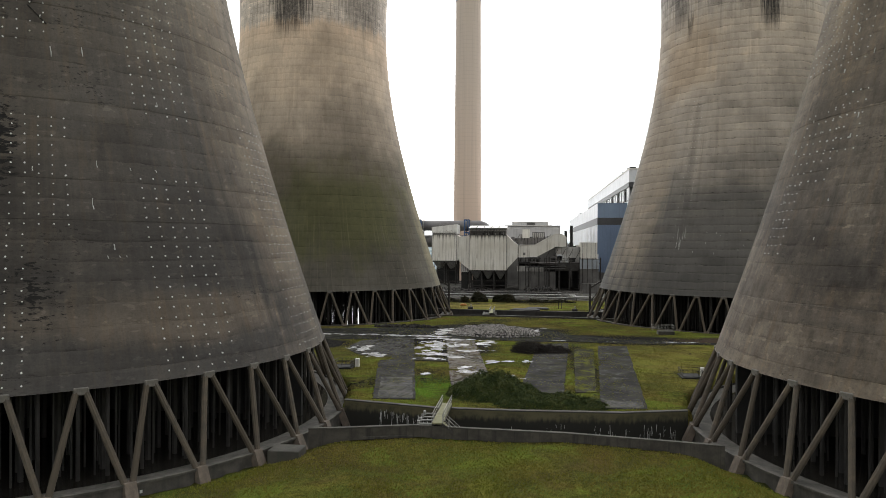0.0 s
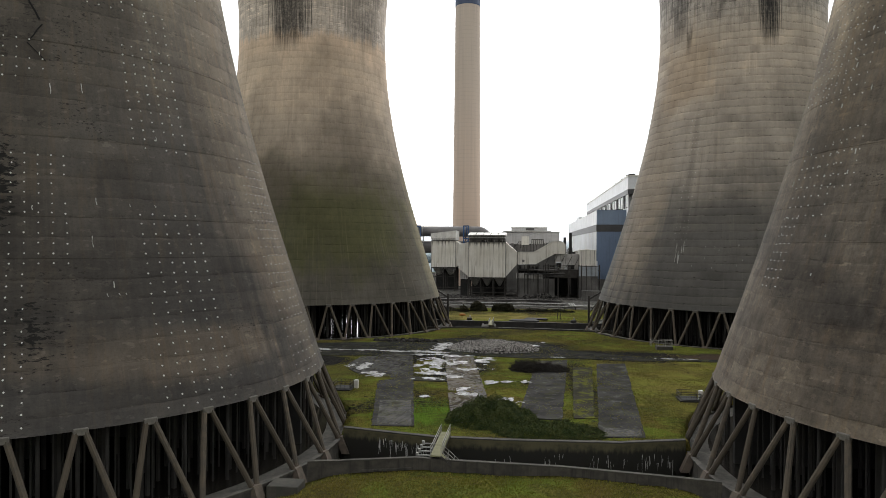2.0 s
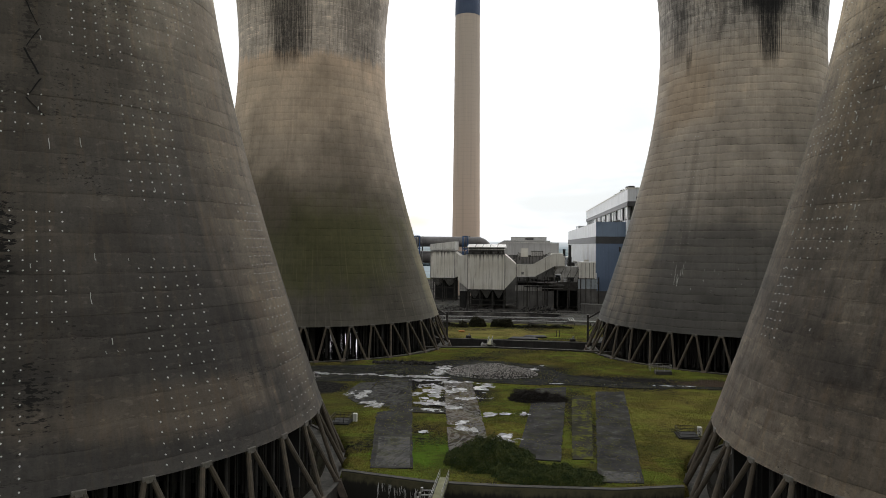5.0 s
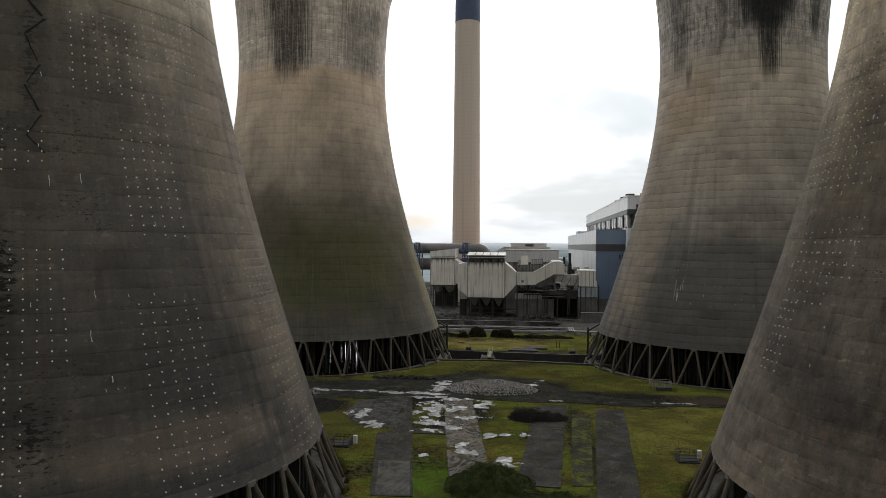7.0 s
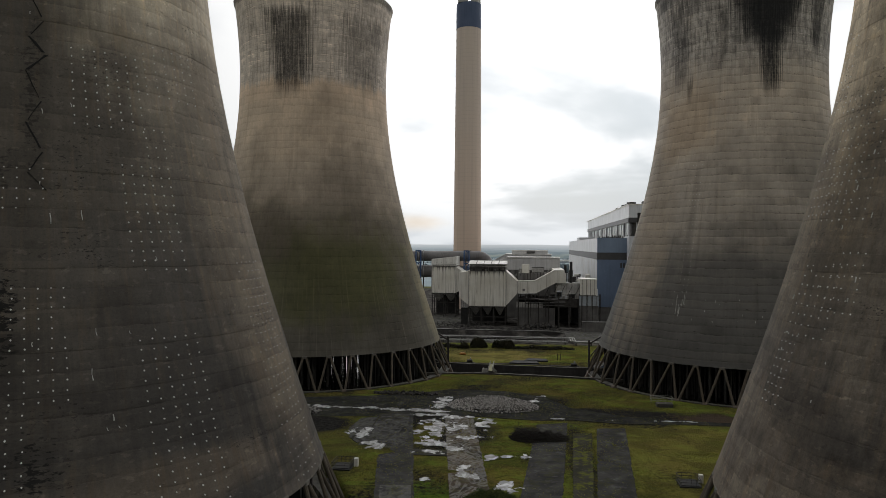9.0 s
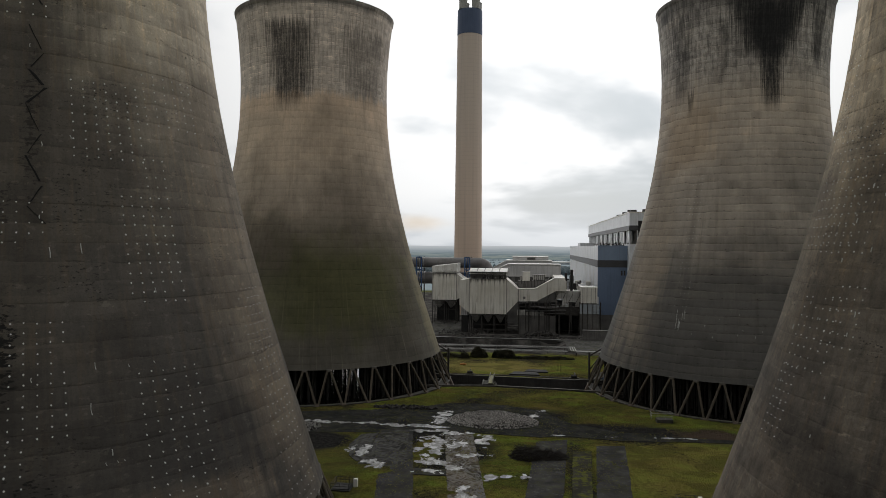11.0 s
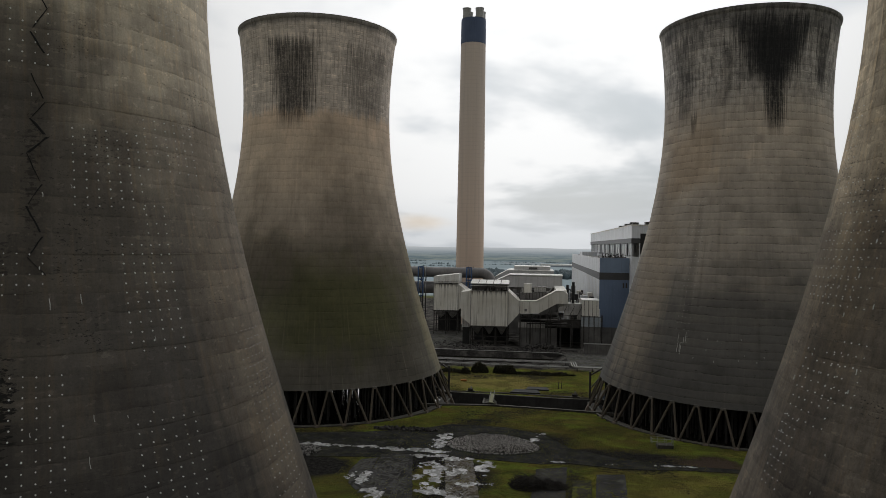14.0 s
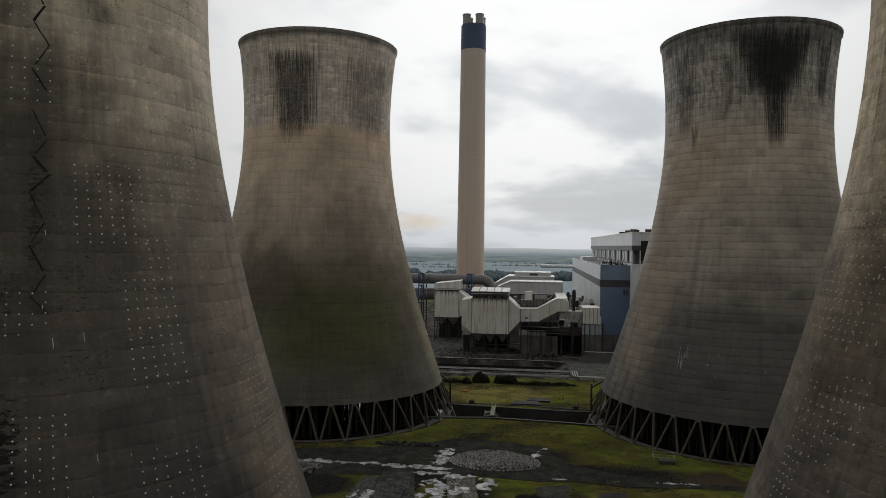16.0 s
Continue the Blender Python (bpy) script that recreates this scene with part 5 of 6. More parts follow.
# crossover flue to the boiler side
ob = thing("flue_duct", pose(0, 350, 0), "cream-clad boiler flue duct that climbs in a dog-leg", "duct")
bm = bmesh.new()
prism(bm, [(-4.9, 22.0), (3.2, 22.1), (12.6, 27.4), (16.4, 27.4), (18.3, 26.1), (18.3, 21.4), (13.2, 21.3), (4.4, 16.5), (-4.9, 16.2)], "y", 1.2, 12.0)
duct_casing = part("duct_casing", bm, CLAD, ob)
for a, b in (((-4.9, 22.1), (3.2, 22.2)), ((3.2, 22.2), (12.6, 27.5)), ((12.6, 27.5), (16.4, 27.5)), ((-4.9, 16.15), (4.4, 16.4))):
    bm = bmesh.new()
    beam(bm, (a[0], 1.1, a[1]), (b[0], 1.1, b[1]), 0.25, 0.3)
    part("flange", bm, ROOF_WHITE, duct_casing)
bm = bmesh.new()
beam(bm, (-4.9, 1.1, 16.0), (-4.9, 1.1, 22.2), 0.3, 0.3)
part("flange", bm, STEEL, ob)
part("duct_run", boxed(13.0, 18.2, 12.0, 52, 21.6, 27.3), CLAD, ob, "cream duct that runs back to the hall")
part("access_hatch", boxed(-2.6, -1.4, 1.0, 1.25, 17.2, 18.4), DUCT, duct_casing)


# ---- big flue gas pipes to the chimney ----
def big_pipe(z, r, u0, u1, v, label, elbow=True):
    ob = thing("flue_pipe", pose(0, v, z), label, "pipe", "soot-grey flue pipes")
    bm = bmesh.new()
    seg = 28
    path = [(u0, 0), (u1 - 2 * r, 0)]
    if elbow:
        for k in range(1, 8):
            a = radians(90 * k / 7)
            path.append((u1 - 2 * r + 2 * r * math.sin(a), 2 * r * (1 - math.cos(a))))
        path.append((u1, 22))
    rings = []
    for i, (x, y) in enumerate(path):
        if i == 0:
            t = Vector((1, 0))
        elif i == len(path) - 1:
            t = Vector((0, 1)) if elbow else Vector((1, 0))
        else:
            t = (Vector(path[i + 1]) - Vector(path[i - 1])).normalized()
        nrm = Vector((-t.y, t.x))
        rings.append([bm.verts.new((x + nrm.x * r * math.cos(b), r * math.sin(b), -(y + nrm.y * r * math.cos(b)))) for b in [2 * math.pi * k / seg for k in range(seg)]])
    for a, b in zip(rings, rings[1:]):
        for k in range(seg):
            bm.faces.new((a[k], a[(k + 1) % seg], b[(k + 1) % seg], b[k]))
    bm.faces.new(rings[0])
    bm.faces.new(rings[-1])
    part("pipe_casing", bm, DUCT, ob, smooth=True)
    for x in (-64.2, -62.9, -61.6, -60.3):
        bm = bmesh.new()
        rod(bm, (x - 0.18, 0, 0), (x + 0.18, 0, 0), r + 0.22, 28)
        part("expansion_ring", bm, GALV, ob)
    for x in (-36.2, -34.8):
        bm = bmesh.new()
        rod(bm, (x - 0.2, 0, 0), (x + 0.2, 0, 0), r + 0.2, 28)
        part("saddle_ring", bm, BLUE_PAINT, ob, "blue painted saddle ring")
    return ob


big_pipe(33.2, 2.95, -90, -22.6, 412, "large soot-grey flue pipe that bends down at its end")
big_pipe(24.2, 3.5, -90, -26, 414, "large soot-grey lower flue pipe", elbow=False)
for u in (-62.5, -34.8):
    ob = thing("pipe_trestle", pose(u, 410, 0), "blue steel trestle that carries the flue pipes", "support", "pipe trestles")
    for du in (-1.4, 1.4):
        part("column", boxed(du - 0.3, du + 0.3, -4.5, -3.9, 20.0, 36.5), BLUE_PAINT, ob)
        part("column_base", boxed(du - 0.35, du + 0.35, -4.55, -3.85, -0.5, 20.0), STEEL, ob)
        part("column", boxed(du - 0.3, du + 0.3, 7.0, 7.6, -0.5, 36.5), STEEL, ob)
    for z in (6, 19.6, 29.2, 36.3):
        part("cross_beam", boxed(-1.4, 1.4, -4.4, -4.0, z - 0.3, z + 0.3), BLUE_PAINT, ob)
        part("cross_beam", boxed(-0.3, 0.3, -4.4, 7.5, z - 0.6, z), BLUE_PAINT, ob)
    for z in (6, 19.6):
        bm = bmesh.new()
        beam(bm, (-1.4, -4.2, z), (1.4, -4.2, z + 10), 0.25, 0.25)
        part("brace", bm, STEEL if z < 10 else BLUE_PAINT, ob)


# ---- boiler house and blue annexe ----
def boiler_house():
    ob = thing("boiler_house", pose(49.8, 366, 0), "long grey-clad boiler house with a row of broken window bays", "industrial building")
    L, W = 250, 70
    part("lower_wall", boxed(0, W, 0, L, -1, 44.5), CLAD_GREY, ob)
    part("window_back", boxed(2.5, W - 2.5, 2.5, L - 2.5, 44.5, 52.0), SHED, ob, "dark gutted interior behind the window bays")
    part("upper_wall", boxed(0, W, 0, L, 53.8, 60.1), CLAD_GREY, ob)
    part("fascia", boxed(-0.15, W + 0.15, -0.15, L + 0.15, 51.4, 53.8), BAND, ob, "charcoal cladding band")
    part("parapet", boxed(-0.25, W, -0.25, L, 60.1, 60.7), CLAD, ob)
    for k in range(26):
        y = 1.5 + k * 9.6
        part("mullion", boxed(-0.05, 0.5, y - 0.28, y + 0.28, 44.5, 51.4), CLAD_GREY, ob)
        if k % 3 != 1:
            pane = part("window_panel", boxed(0.3, 0.5, y + 0.4, y + 9.0, 45.2 + (k % 2) * 0.6, 51.2), PALE_PANEL, ob, "pale translucent sheet in a window bay")
    for k in range(7):
        x = 4 + 9.5 * k
        part("mullion", boxed(x - 0.3, x + 0.3, 0, 0.5, 44.5, 51.4), CLAD_GREY, ob)
    part("torn_cladding", boxed(4.2, 14.5, -0.35, -0.16, 46.0, 56.2), BLACK, ob, "black torn hole in the cladding")
    for k, (y, h) in enumerate(((4, 1.2), (13, 1.6), (22, 1.0), (34, 1.5), (60, 1.2))):
        part("roof_vent", boxed(1.0, 4.0, y, y + 3, 60.7, 60.7 + h), STEEL, ob)
    part("roof_vent", boxed(7.0, 11.0, 2, 6, 60.7, 62.1), STEEL, ob)
    part("roof_vent", boxed(13.0, 17.0, 2, 6, 60.7, 62.4), STEEL, ob)


PALE_PANEL = plain("pale_window_sheet", (0.6, 0.62, 0.62), (0.42, 0.44, 0.44), 0.4, scale=0.15, streak=0.4)
boiler_house()


def annexe():
    ob = thing("boiler_annexe", pose(35.0, 372, 0), "blue and grey clad boiler annexe with a charcoal band", "industrial building")
    L, W = 250, 15.0
    part("dark_base", boxed(0.15, W, 0.15, L, -1, 8.3), SHED, ob)
    for z0, z1, mat in ((8.3, 32.6, BLUE), (36.2, 43.5, BLUE_PALE)):
        part("front_cladding", boxed(0, W, 0, 0.4, z0, z1), mat, ob, "blue profiled cladding")
        part("side_cladding", boxed(0, 0.4, 0.404, L, z0, z1), CLAD_GREY, ob, "grey profiled cladding")
    part("cladding_band", boxed(-0.12, W, -0.12, L, 32.6, 36.2), BAND, ob, "charcoal cladding band")
    part("roof", boxed(0.4, W, 0.4, L, 42.6, 43.0), SHED, ob)
    part("parapet_cap", boxed(-0.1, W, -0.1, 0.5, 43.5, 43.75), BLUE_PALE, ob)
    for k in range(26):
        y = 4 + 9.5 * k
        part("cladding_joint", boxed(-0.09, 0.02, y - 0.1, y + 0.1, 8.3, 32.6), CLAD, ob)
    for x in (3.8, 7.5, 11.2):
        part("cladding_joint", boxed(x - 0.06, x + 0.06, -0.05, 0.02, 8.3, 32.6), BLUE, ob)
    part("roof_box", boxed(1.5, 12, 150, 175, 43.0, 45.8), CLAD_GREY, ob)
    rnd = random.Random(27)
    for k in range(44):
        bm = bmesh.new()
        y = 1.5 + 1.9 * k + rnd.uniform(-0.6, 0.6)
        x = rnd.uniform(11.4, 13.6) if k % 3 else rnd.uniform(5.0, 11.0)
        rod(bm, (x, y, 43.0), (x + rnd.uniform(-0.8, 0.8), y + rnd.uniform(-1.4, 1.4), 43.0 + rnd.uniform(0.9, 2.6)), rnd.uniform(0.12, 0.3), 6)
        part("twisted_pipe", bm, rnd.choice((STEEL, BLACK)), ob)
    for x in (11.6, 13.0):
        part("small_window", boxed(x, x + 0.8, -0.06, 0.02, 28.5, 31.0), STEEL, ob)


annexe()

# ---- gutted works between precipitators and annexe ----
ob = thing("works_base", pose(-5, 352, 0), "dark soot-stained works building with an open bay", "industrial building")
part("wall_panel", boxed(0, 18.2, 0, 0.5, -0.3, 9.2), SHED, ob)
part("wall_band", boxed(-0.5, 12.4, -0.15, 0.5, 9.2, 11.9), STAINED, ob, "stained pale upper wall band")
part("wall_panel", boxed(29.4, 40, 0, 0.5, -0.3, 9.4), SHED, ob)
part("lintel", boxed(18.2, 29.4, 0, 0.5, 9.6, 13.0), STEEL, ob)
part("roof_slab", boxed(0, 40, 0.5, 22, 13.0, 13.6), STEEL, ob)
part("back_wall", boxed(0, 40, 21.4, 22, -0.3, 13.0), BLACK, ob)
part("beam", boxed(0, 40, -0.1, 0.5, 13.0, 13.7), STEEL, ob)
part("upper_gallery", boxed(18.5, 30.0, 1.0, 10, 13.7, 21.3), STAINED, ob, "grey stained upper gallery")
for k in range(9):
    x = 0.4 + 4.9 * k
    part("column", boxed(x - 0.3, x + 0.3, -0.45, -0.1, -0.3, 16.2), STEEL, ob)
for k in range(5):
    bm = bmesh.new()
    beam(bm, (12.6 + k * 3.6, 0.8, 14.0), (15.8 + k * 3.6, 0.8, 20.2), 0.22, 0.22)
    part("brace", bm, STEEL, ob)

for u0, u1, v0, v1, z0, z1, mat, label in (
    (25.1, 33.0, 351, 366, 15.7, 23.2, CLAD, "white stained plant housing"),
    (24.7, 33.8, 350, 351.0, 10.7, 15.3, LOW_GREY, "blue-grey stained lower plant wall"),
    (-33.1, -29.4, 353, 356.0, 8.6, 14.8, HALL, "small pale lift housing beside the hoppers"),
    (25.0, 60.0, 333, 336, -0.2, 4.4, SHED, "low dark block wall"),
):
    ob = thing("plant_housing", pose(0, 0, 0), label, "industrial building", "plant housings")
    part("body", boxed(u0, u1, v0, v1, z0, z1), mat, ob)
    if z0 > 1:
        part("plinth", boxed(u0 + 0.2, u1 - 0.2, v0 + 0.3, v1, -0.3, z0), BLACK if z0 < 9 else SHED, ob)
    for k in range(4):
        x = u0 + (u1 - u0) * (k + 0.5) / 4
        part("stain_rib", boxed(x - 0.1, x + 0.1, v0 - 0.08, v0 + 0.02, z1 * 0.6, z1 - 0.05), SHED, ob)
    part("cap", boxed(u0 - 0.15, u1 + 0.15, v0 - 0.15, v1, z1, z1 + 0.25), ROOF_WHITE if mat is CLAD else SHED, ob)


def roof_clutter():
    rnd = random.Random(8)
    ob = thing("roof_plant", pose(0, 0, 0), "jumble of dark plant, vents and pipes above the works", "machinery")
    part("deck", boxed(-4.5, 20, 362.5, 384, 20.6, 21.2), STEEL, ob)
    part("deck_leg", boxed(-4.0, -3.4, 363, 363.6, 13.5, 20.6), STEEL, ob)
    part("deck_leg", boxed(19, 19.6, 363, 363.6, 13.5, 20.6), STEEL, ob)
    fan_casing = part("fan_casing", boxed(-5.5, 8.1, 364, 368, 21.2, 25.6), DUCT, ob, "dark louvred casing")
    for k in range(9):
        part("louvre_post", boxed(-5.4 + 1.65 * k, -5.1 + 1.65 * k, 363.8, 364, 21.2, 26.0), STEEL, fan_casing)
    part("white_cabin", boxed(-3.0, 0.7, 362.8, 366, 25.6, 30.0), CLAD, ob, "small white cabin")
    vent_bank = part("vent_bank", boxed(2.0, 8.2, 366, 370, 25.6, 28.6), STEEL, ob)
    for k in range(6):
        part("vent_slat", boxed(2.1 + k, 2.9 + k, 365.7, 366, 25.9, 28.3), STAINED, vent_bank)
    for k in range(46):
        u, v, z = rnd.uniform(-9, 12), rnd.uniform(363, 384), 21.2
        s, h = rnd.uniform(0.4, 1.8), rnd.uniform(1.5, 6.5)
        part("plant_box", boxed(u, u + s, v, v + s, z, z + h), rnd.choice((STEEL, SHED, STAINED, DUCT)), ob)
    for k in range(16):
        u, v = rnd.uniform(-9, 20), rnd.uniform(363, 382)
        bm = bmesh.new()
        rod(bm, (u, v, 21 + rnd.uniform(0, 3)), (u + rnd.uniform(2, 6), v, 22 + rnd.uniform(0, 6)), rnd.uniform(0.1, 0.3), 6)
        part("pipe", bm, rnd.choice((STEEL, GALV, DUCT)), ob)
    for u, v, z in ((20.95, 356, 31.7), (18.9, 370, 29.6)):
        bm = bmesh.new()
        rod(bm, (u, v, 13.2), (u, v, z), 0.7, 12)
        part("black_stack", bm, BLACK, ob)
    for k in range(28):
        u, v = rnd.uniform(20, 33), rnd.uniform(366, 470)
        s = rnd.uniform(1.0, 3.2)
        part("plant_box", boxed(u, u + s, v, v + s * 1.6, 12, 17 + rnd.uniform(0, 7)), rnd.choice((SHED, CLAD_GREY, CLAD, STEEL)), ob)


roof_clutter()


def underworks():
    """Pipes, beams and hangers over the open bay."""
    rnd = random.Random(18)
    ob = thing("pipe_bridge", pose(-5, 351.2, 0), "tangle of sooty pipes and beams over the open bay", "pipes")
    for k in range(14):
        z = 10.5 + rnd.uniform(0, 5.5)
        x = rnd.uniform(0, 18)
        bm = bmesh.new()
        rod(bm, (x, -rnd.uniform(0.2, 1.6), z), (x + rnd.uniform(6, 18), -rnd.uniform(0.2, 1.6), z + rnd.uniform(-0.5, 0.5)), rnd.uniform(0.1, 0.32), 7)
        part("pipe", bm, rnd.choice((STEEL, BLACK, DUCT)), ob)
    for k in range(16):
        x = rnd.uniform(0.5, 36)
        part("hanger", boxed(x - 0.12, x + 0.12, -1.4, -1.15, rnd.uniform(-0.2, 8), 16.0), STEEL, ob)
    for k in range(10):
        x, z = rnd.uniform(2, 34), rnd.uniform(13.7, 14.2)
        s = rnd.uniform(0.6, 2.0)
        part("plant_box", boxed(x, x + s * 1.5, 1.2, 1.2 + s, z, z + s * rnd.uniform(0.8, 2.2)), rnd.choice((STEEL, SHED, CLAD_GREY, BLACK)), ob)


underworks()

ob = thing("precipitator_hall", pose(0, 0, 0), "white-roofed precipitator hall behind the works", "industrial building")
bm = bmesh.new()
prism(bm, [(-19, 26.0), (-19, 29.2), (-12, 32.4), (17.6, 32.6), (17.6, 26.0)], "y", 402, 420)
part("front_hall", bm, HALL, ob)
part("ridge_cap", boxed(-12, 17.8, 401.6, 420, 32.7, 33.1), ROOF_WHITE, ob)
for u0, z0, u1, z1, v, vb in ((-19, 29.2, -12, 32.4, 401.8, 420), (-22, 29.4, -14, 33.9, 439.8, 470)):
    bm = bmesh.new()
    prism(bm, [(u0, z0), (u1, z1), (u1, z1 + 0.5), (u0, z0 + 0.5)], "y", v, vb)
    part("sloped_cap", bm, ROOF_WHITE, ob, "white sloped roof edge")
part("hall_leg", boxed(-18, 17, 403, 419, -0.3, 26), SHED, ob)
bm = bmesh.new()
prism(bm, [(-22, 26.0), (-22, 29.4), (-14, 33.9), (14, 33.9), (14, 26.0)], "y", 440, 470)
part("rear_hall", bm, HALL, ob)
part("ridge_cap", boxed(-14, 14.2, 439.6, 470, 33.95, 34.4), ROOF_WHITE, ob)
part("rear_upper", boxed(-10, 12, 446, 468, 34.4, 36.3), HALL, ob)
part("ridge_cap", boxed(-10.2, 12.2, 445.6, 468, 36.3, 36.7), ROOF_WHITE, ob)
part("roof_vent", boxed(-1, 4, 445, 446, 34.8, 36.0), SHED, ob)
part("hall_leg", boxed(-21, 13, 441, 469, -0.3, 26), SHED, ob)
ob = thing("distant_shed", pose(27, 2000, -8), "long low distant shed with a white roof", "industrial building")
part("wall", boxed(0, 92, 0, 40, 0, 6.0), LOW_GREY, ob)
part("roof", boxed(-0.5, 92.5, -0.5, 41, 6.0, 10.0, bevel=0.3), ROOF_WHITE, ob, "white sheet roof")

# ---- yard between the towers ----
def puddle(cx, cy, rx, ry, seed, z, fill):
    """Shallow water that fills the hollows of rough ground: a ragged sheet on a fine grid."""
    step = 0.16 if rx < 3 else 0.24
    verts, faces, index = [], [], {}
    nx, ny = int(1.3 * rx / step), int(1.3 * ry / step)
    def vert(i, j):
        if (i, j) not in index:
            index[i, j] = len(verts)
            verts.append((cx + i * step, cy + j * step, z))
        return index[i, j]
    for i in range(-nx, nx):
        for j in range(-ny, ny):
            x, y = (i + 0.5) * step, (j + 0.5) * step
            q = (x / rx) ** 2 + (y / ry) ** 2
            h = noise.fractal((x * 0.42 + seed * 3, y * 0.42, seed), 0.75, 2.1, 5)
            if q + 1.9 * h < fill:
                faces.append((vert(i, j), vert(i + 1, j), vert(i + 1, j + 1), vert(i, j + 1)))
    if faces:
        solid("puddle", mesh_from("puddle", verts, faces, ICE), None, "shallow ragged puddle skinned with pale ice", "puddle", "rain puddles", kind="structure")


def leaf_cloud(rnd, n, spot, size):
    """Small bent leaves round the places that spot() gives."""
    verts, faces = [], []
    for _ in range(n):
        p, nrm = spot()
        p = Vector(p)
        d = (Vector(nrm) + Vector((rnd.uniform(-1, 1), rnd.uniform(-1, 1), rnd.uniform(-0.6, 1)))).normalized()
        t = d.orthogonal().normalized()
        t = (Matrix.Rotation(rnd.uniform(0, 6.28), 3, d) @ t)
        b = d.cross(t)
        s = size * rnd.uniform(0.6, 1.5)
        k = len(verts)
        verts += [tuple(p - t * s), tuple(p + b * s * 0.55 + d * s * 0.2), tuple(p + t * s), tuple(p - b * s * 0.55 + d * s * 0.2)]
        faces.append((k, k + 1, k + 2, k + 3))
    return verts, faces


def mound_shape(cx, cy, rx, ry, h, seed, power=0.45, lump=0.25):
    def z(x, y):
        q = ((x - cx) / rx) ** 2 + ((y - cy) / ry) ** 2
        if q > 1.15:
            return None
        return h * max(0.0, 1 - q) ** power * (0.75 + 0.5 * noise.noise((x * 0.28, y * 0.28, seed))) + lump * noise.fractal((x * 0.8, y * 0.8, seed), 0.8, 2.0, 3)
    return z


def shrub(name, cx, cy, rx, ry, h, z0, n, size, mat, label, seed, power=0.45, lump=0.25):
    rnd = random.Random(seed)
    zf = mound_shape(cx, cy, rx, ry, h, seed, power, lump)
    ob = thing(name, pose(0, 0, 0), label, "shrub")
    def spot():
        while True:
            x, y = rnd.uniform(cx - rx, cx + rx) , rnd.uniform(cy - ry, cy + ry)
            z = zf(x, y)
            if z is not None and z > -0.1:
                zz = z0 + z * rnd.uniform(0.55, 1.12) + (rnd.random() < 0.06) * rnd.uniform(0, 0.5)
                return (x, y, zz), (0.5 * (x - cx) / rx, 0.5 * (y - cy) / ry, 0.8)
    part("foliage", mesh_from("foliage", *leaf_cloud(rnd, n, spot, size), mat), None, ob, kind="stuff")
    bm = bmesh.new()
    for _ in range(40):
        (x, y, z), _n = spot()
        rod(bm, (cx + (x - cx) * 0.6, cy + (y - cy) * 0.6, z0 - 0.2), (x, y, max(z - 0.1, z0)), 0.035, 4, 0.015)
    part("stems", bm, TWIG, ob, kind="stuff")
    return ob


G0 = 0.05
shrub("ivy_bush", -5.0, 104.0, 6.6, 6.6, 3.3, G0, 52000, 0.1, LEAF, "low green bush overgrowing the slab strip", 5, 0.85, 0.7)
shrub("ivy_bush", 3.0, 97.6, 7.8, 4.0, 1.7, G0, 30000, 0.1, LEAF, "low green bramble along the channel wall", 6, 0.85, 0.5)
shrub("shrub", -18.7, 276.0, 3.4, 2.4, 3.3, G0, 3600, 0.28, LEAF_DARK, "dark rounded shrub in rough grass", 7)
shrub("shrub", -9.2, 276.0, 4.4, 2.6, 3.5, G0, 4600, 0.28, LEAF_DARK, "dark rounded shrub in rough grass", 8)
shrub("shrub", -23.9, 272.4, 1.8, 1.6, 2.8, G0, 1200, 0.28, LEAF_DARK, "small dark shrub in rough grass", 9)
shrub("bramble", 5.5, 274.5, 12.5, 1.7, 1.3, G0, 3800, 0.24, LEAF_DARK, "low dark bramble strip in rough grass", 10)
shrub("bramble", -29.5, 274.0, 6.5, 1.6, 1.4, G0, 1800, 0.24, LEAF_DARK, "low dark bramble strip in rough grass", 11)


def stone_heap(name, cx, cy, rx, ry, h, n, size, mat, label, category, seed, z0=0.2):
    rnd = random.Random(seed)
    zf = mound_shape(cx, cy, rx, ry, h, seed)
    verts, faces = [], []
    base = [(-1, -1, -1), (1, -1, -1), (1, 1, -1), (-1, 1, -1), (-1, -1, 1), (1, -1, 1), (1, 1, 1), (-1, 1, 1)]
    quads = [(0, 1, 2, 3), (4, 5, 6, 7), (0, 1, 5, 4), (1, 2, 6, 5), (2, 3, 7, 6), (3, 0, 4, 7)]
    m = 0
    while m < n:
        x, y = rnd.gauss(cx, rx * 0.5), rnd.gauss(cy, ry * 0.5)
        z = zf(x, y)
        if z is None:
            continue
        m += 1
        s = size * rnd.uniform(0.45, 1.6)
        rot = Euler((rnd.uniform(0, 6), rnd.uniform(0, 6), rnd.uniform(0, 6))).to_matrix()
        k = len(verts)
        for p in base:
            q = rot @ Vector((p[0] * s * rnd.uniform(0.5, 1), p[1] * s * rnd.uniform(0.4, 0.8), p[2] * s * rnd.uniform(0.3, 0.7)))
            verts.append((x + q.x, y + q.y, z0 + max(z, 0) * rnd.uniform(0.7, 1.0) + q.z + 0.05))
        faces += [tuple(k + i for i in q) for q in quads]
    return solid(name, mesh_from(name, verts, faces, mat), None, label, category, kind="stuff")


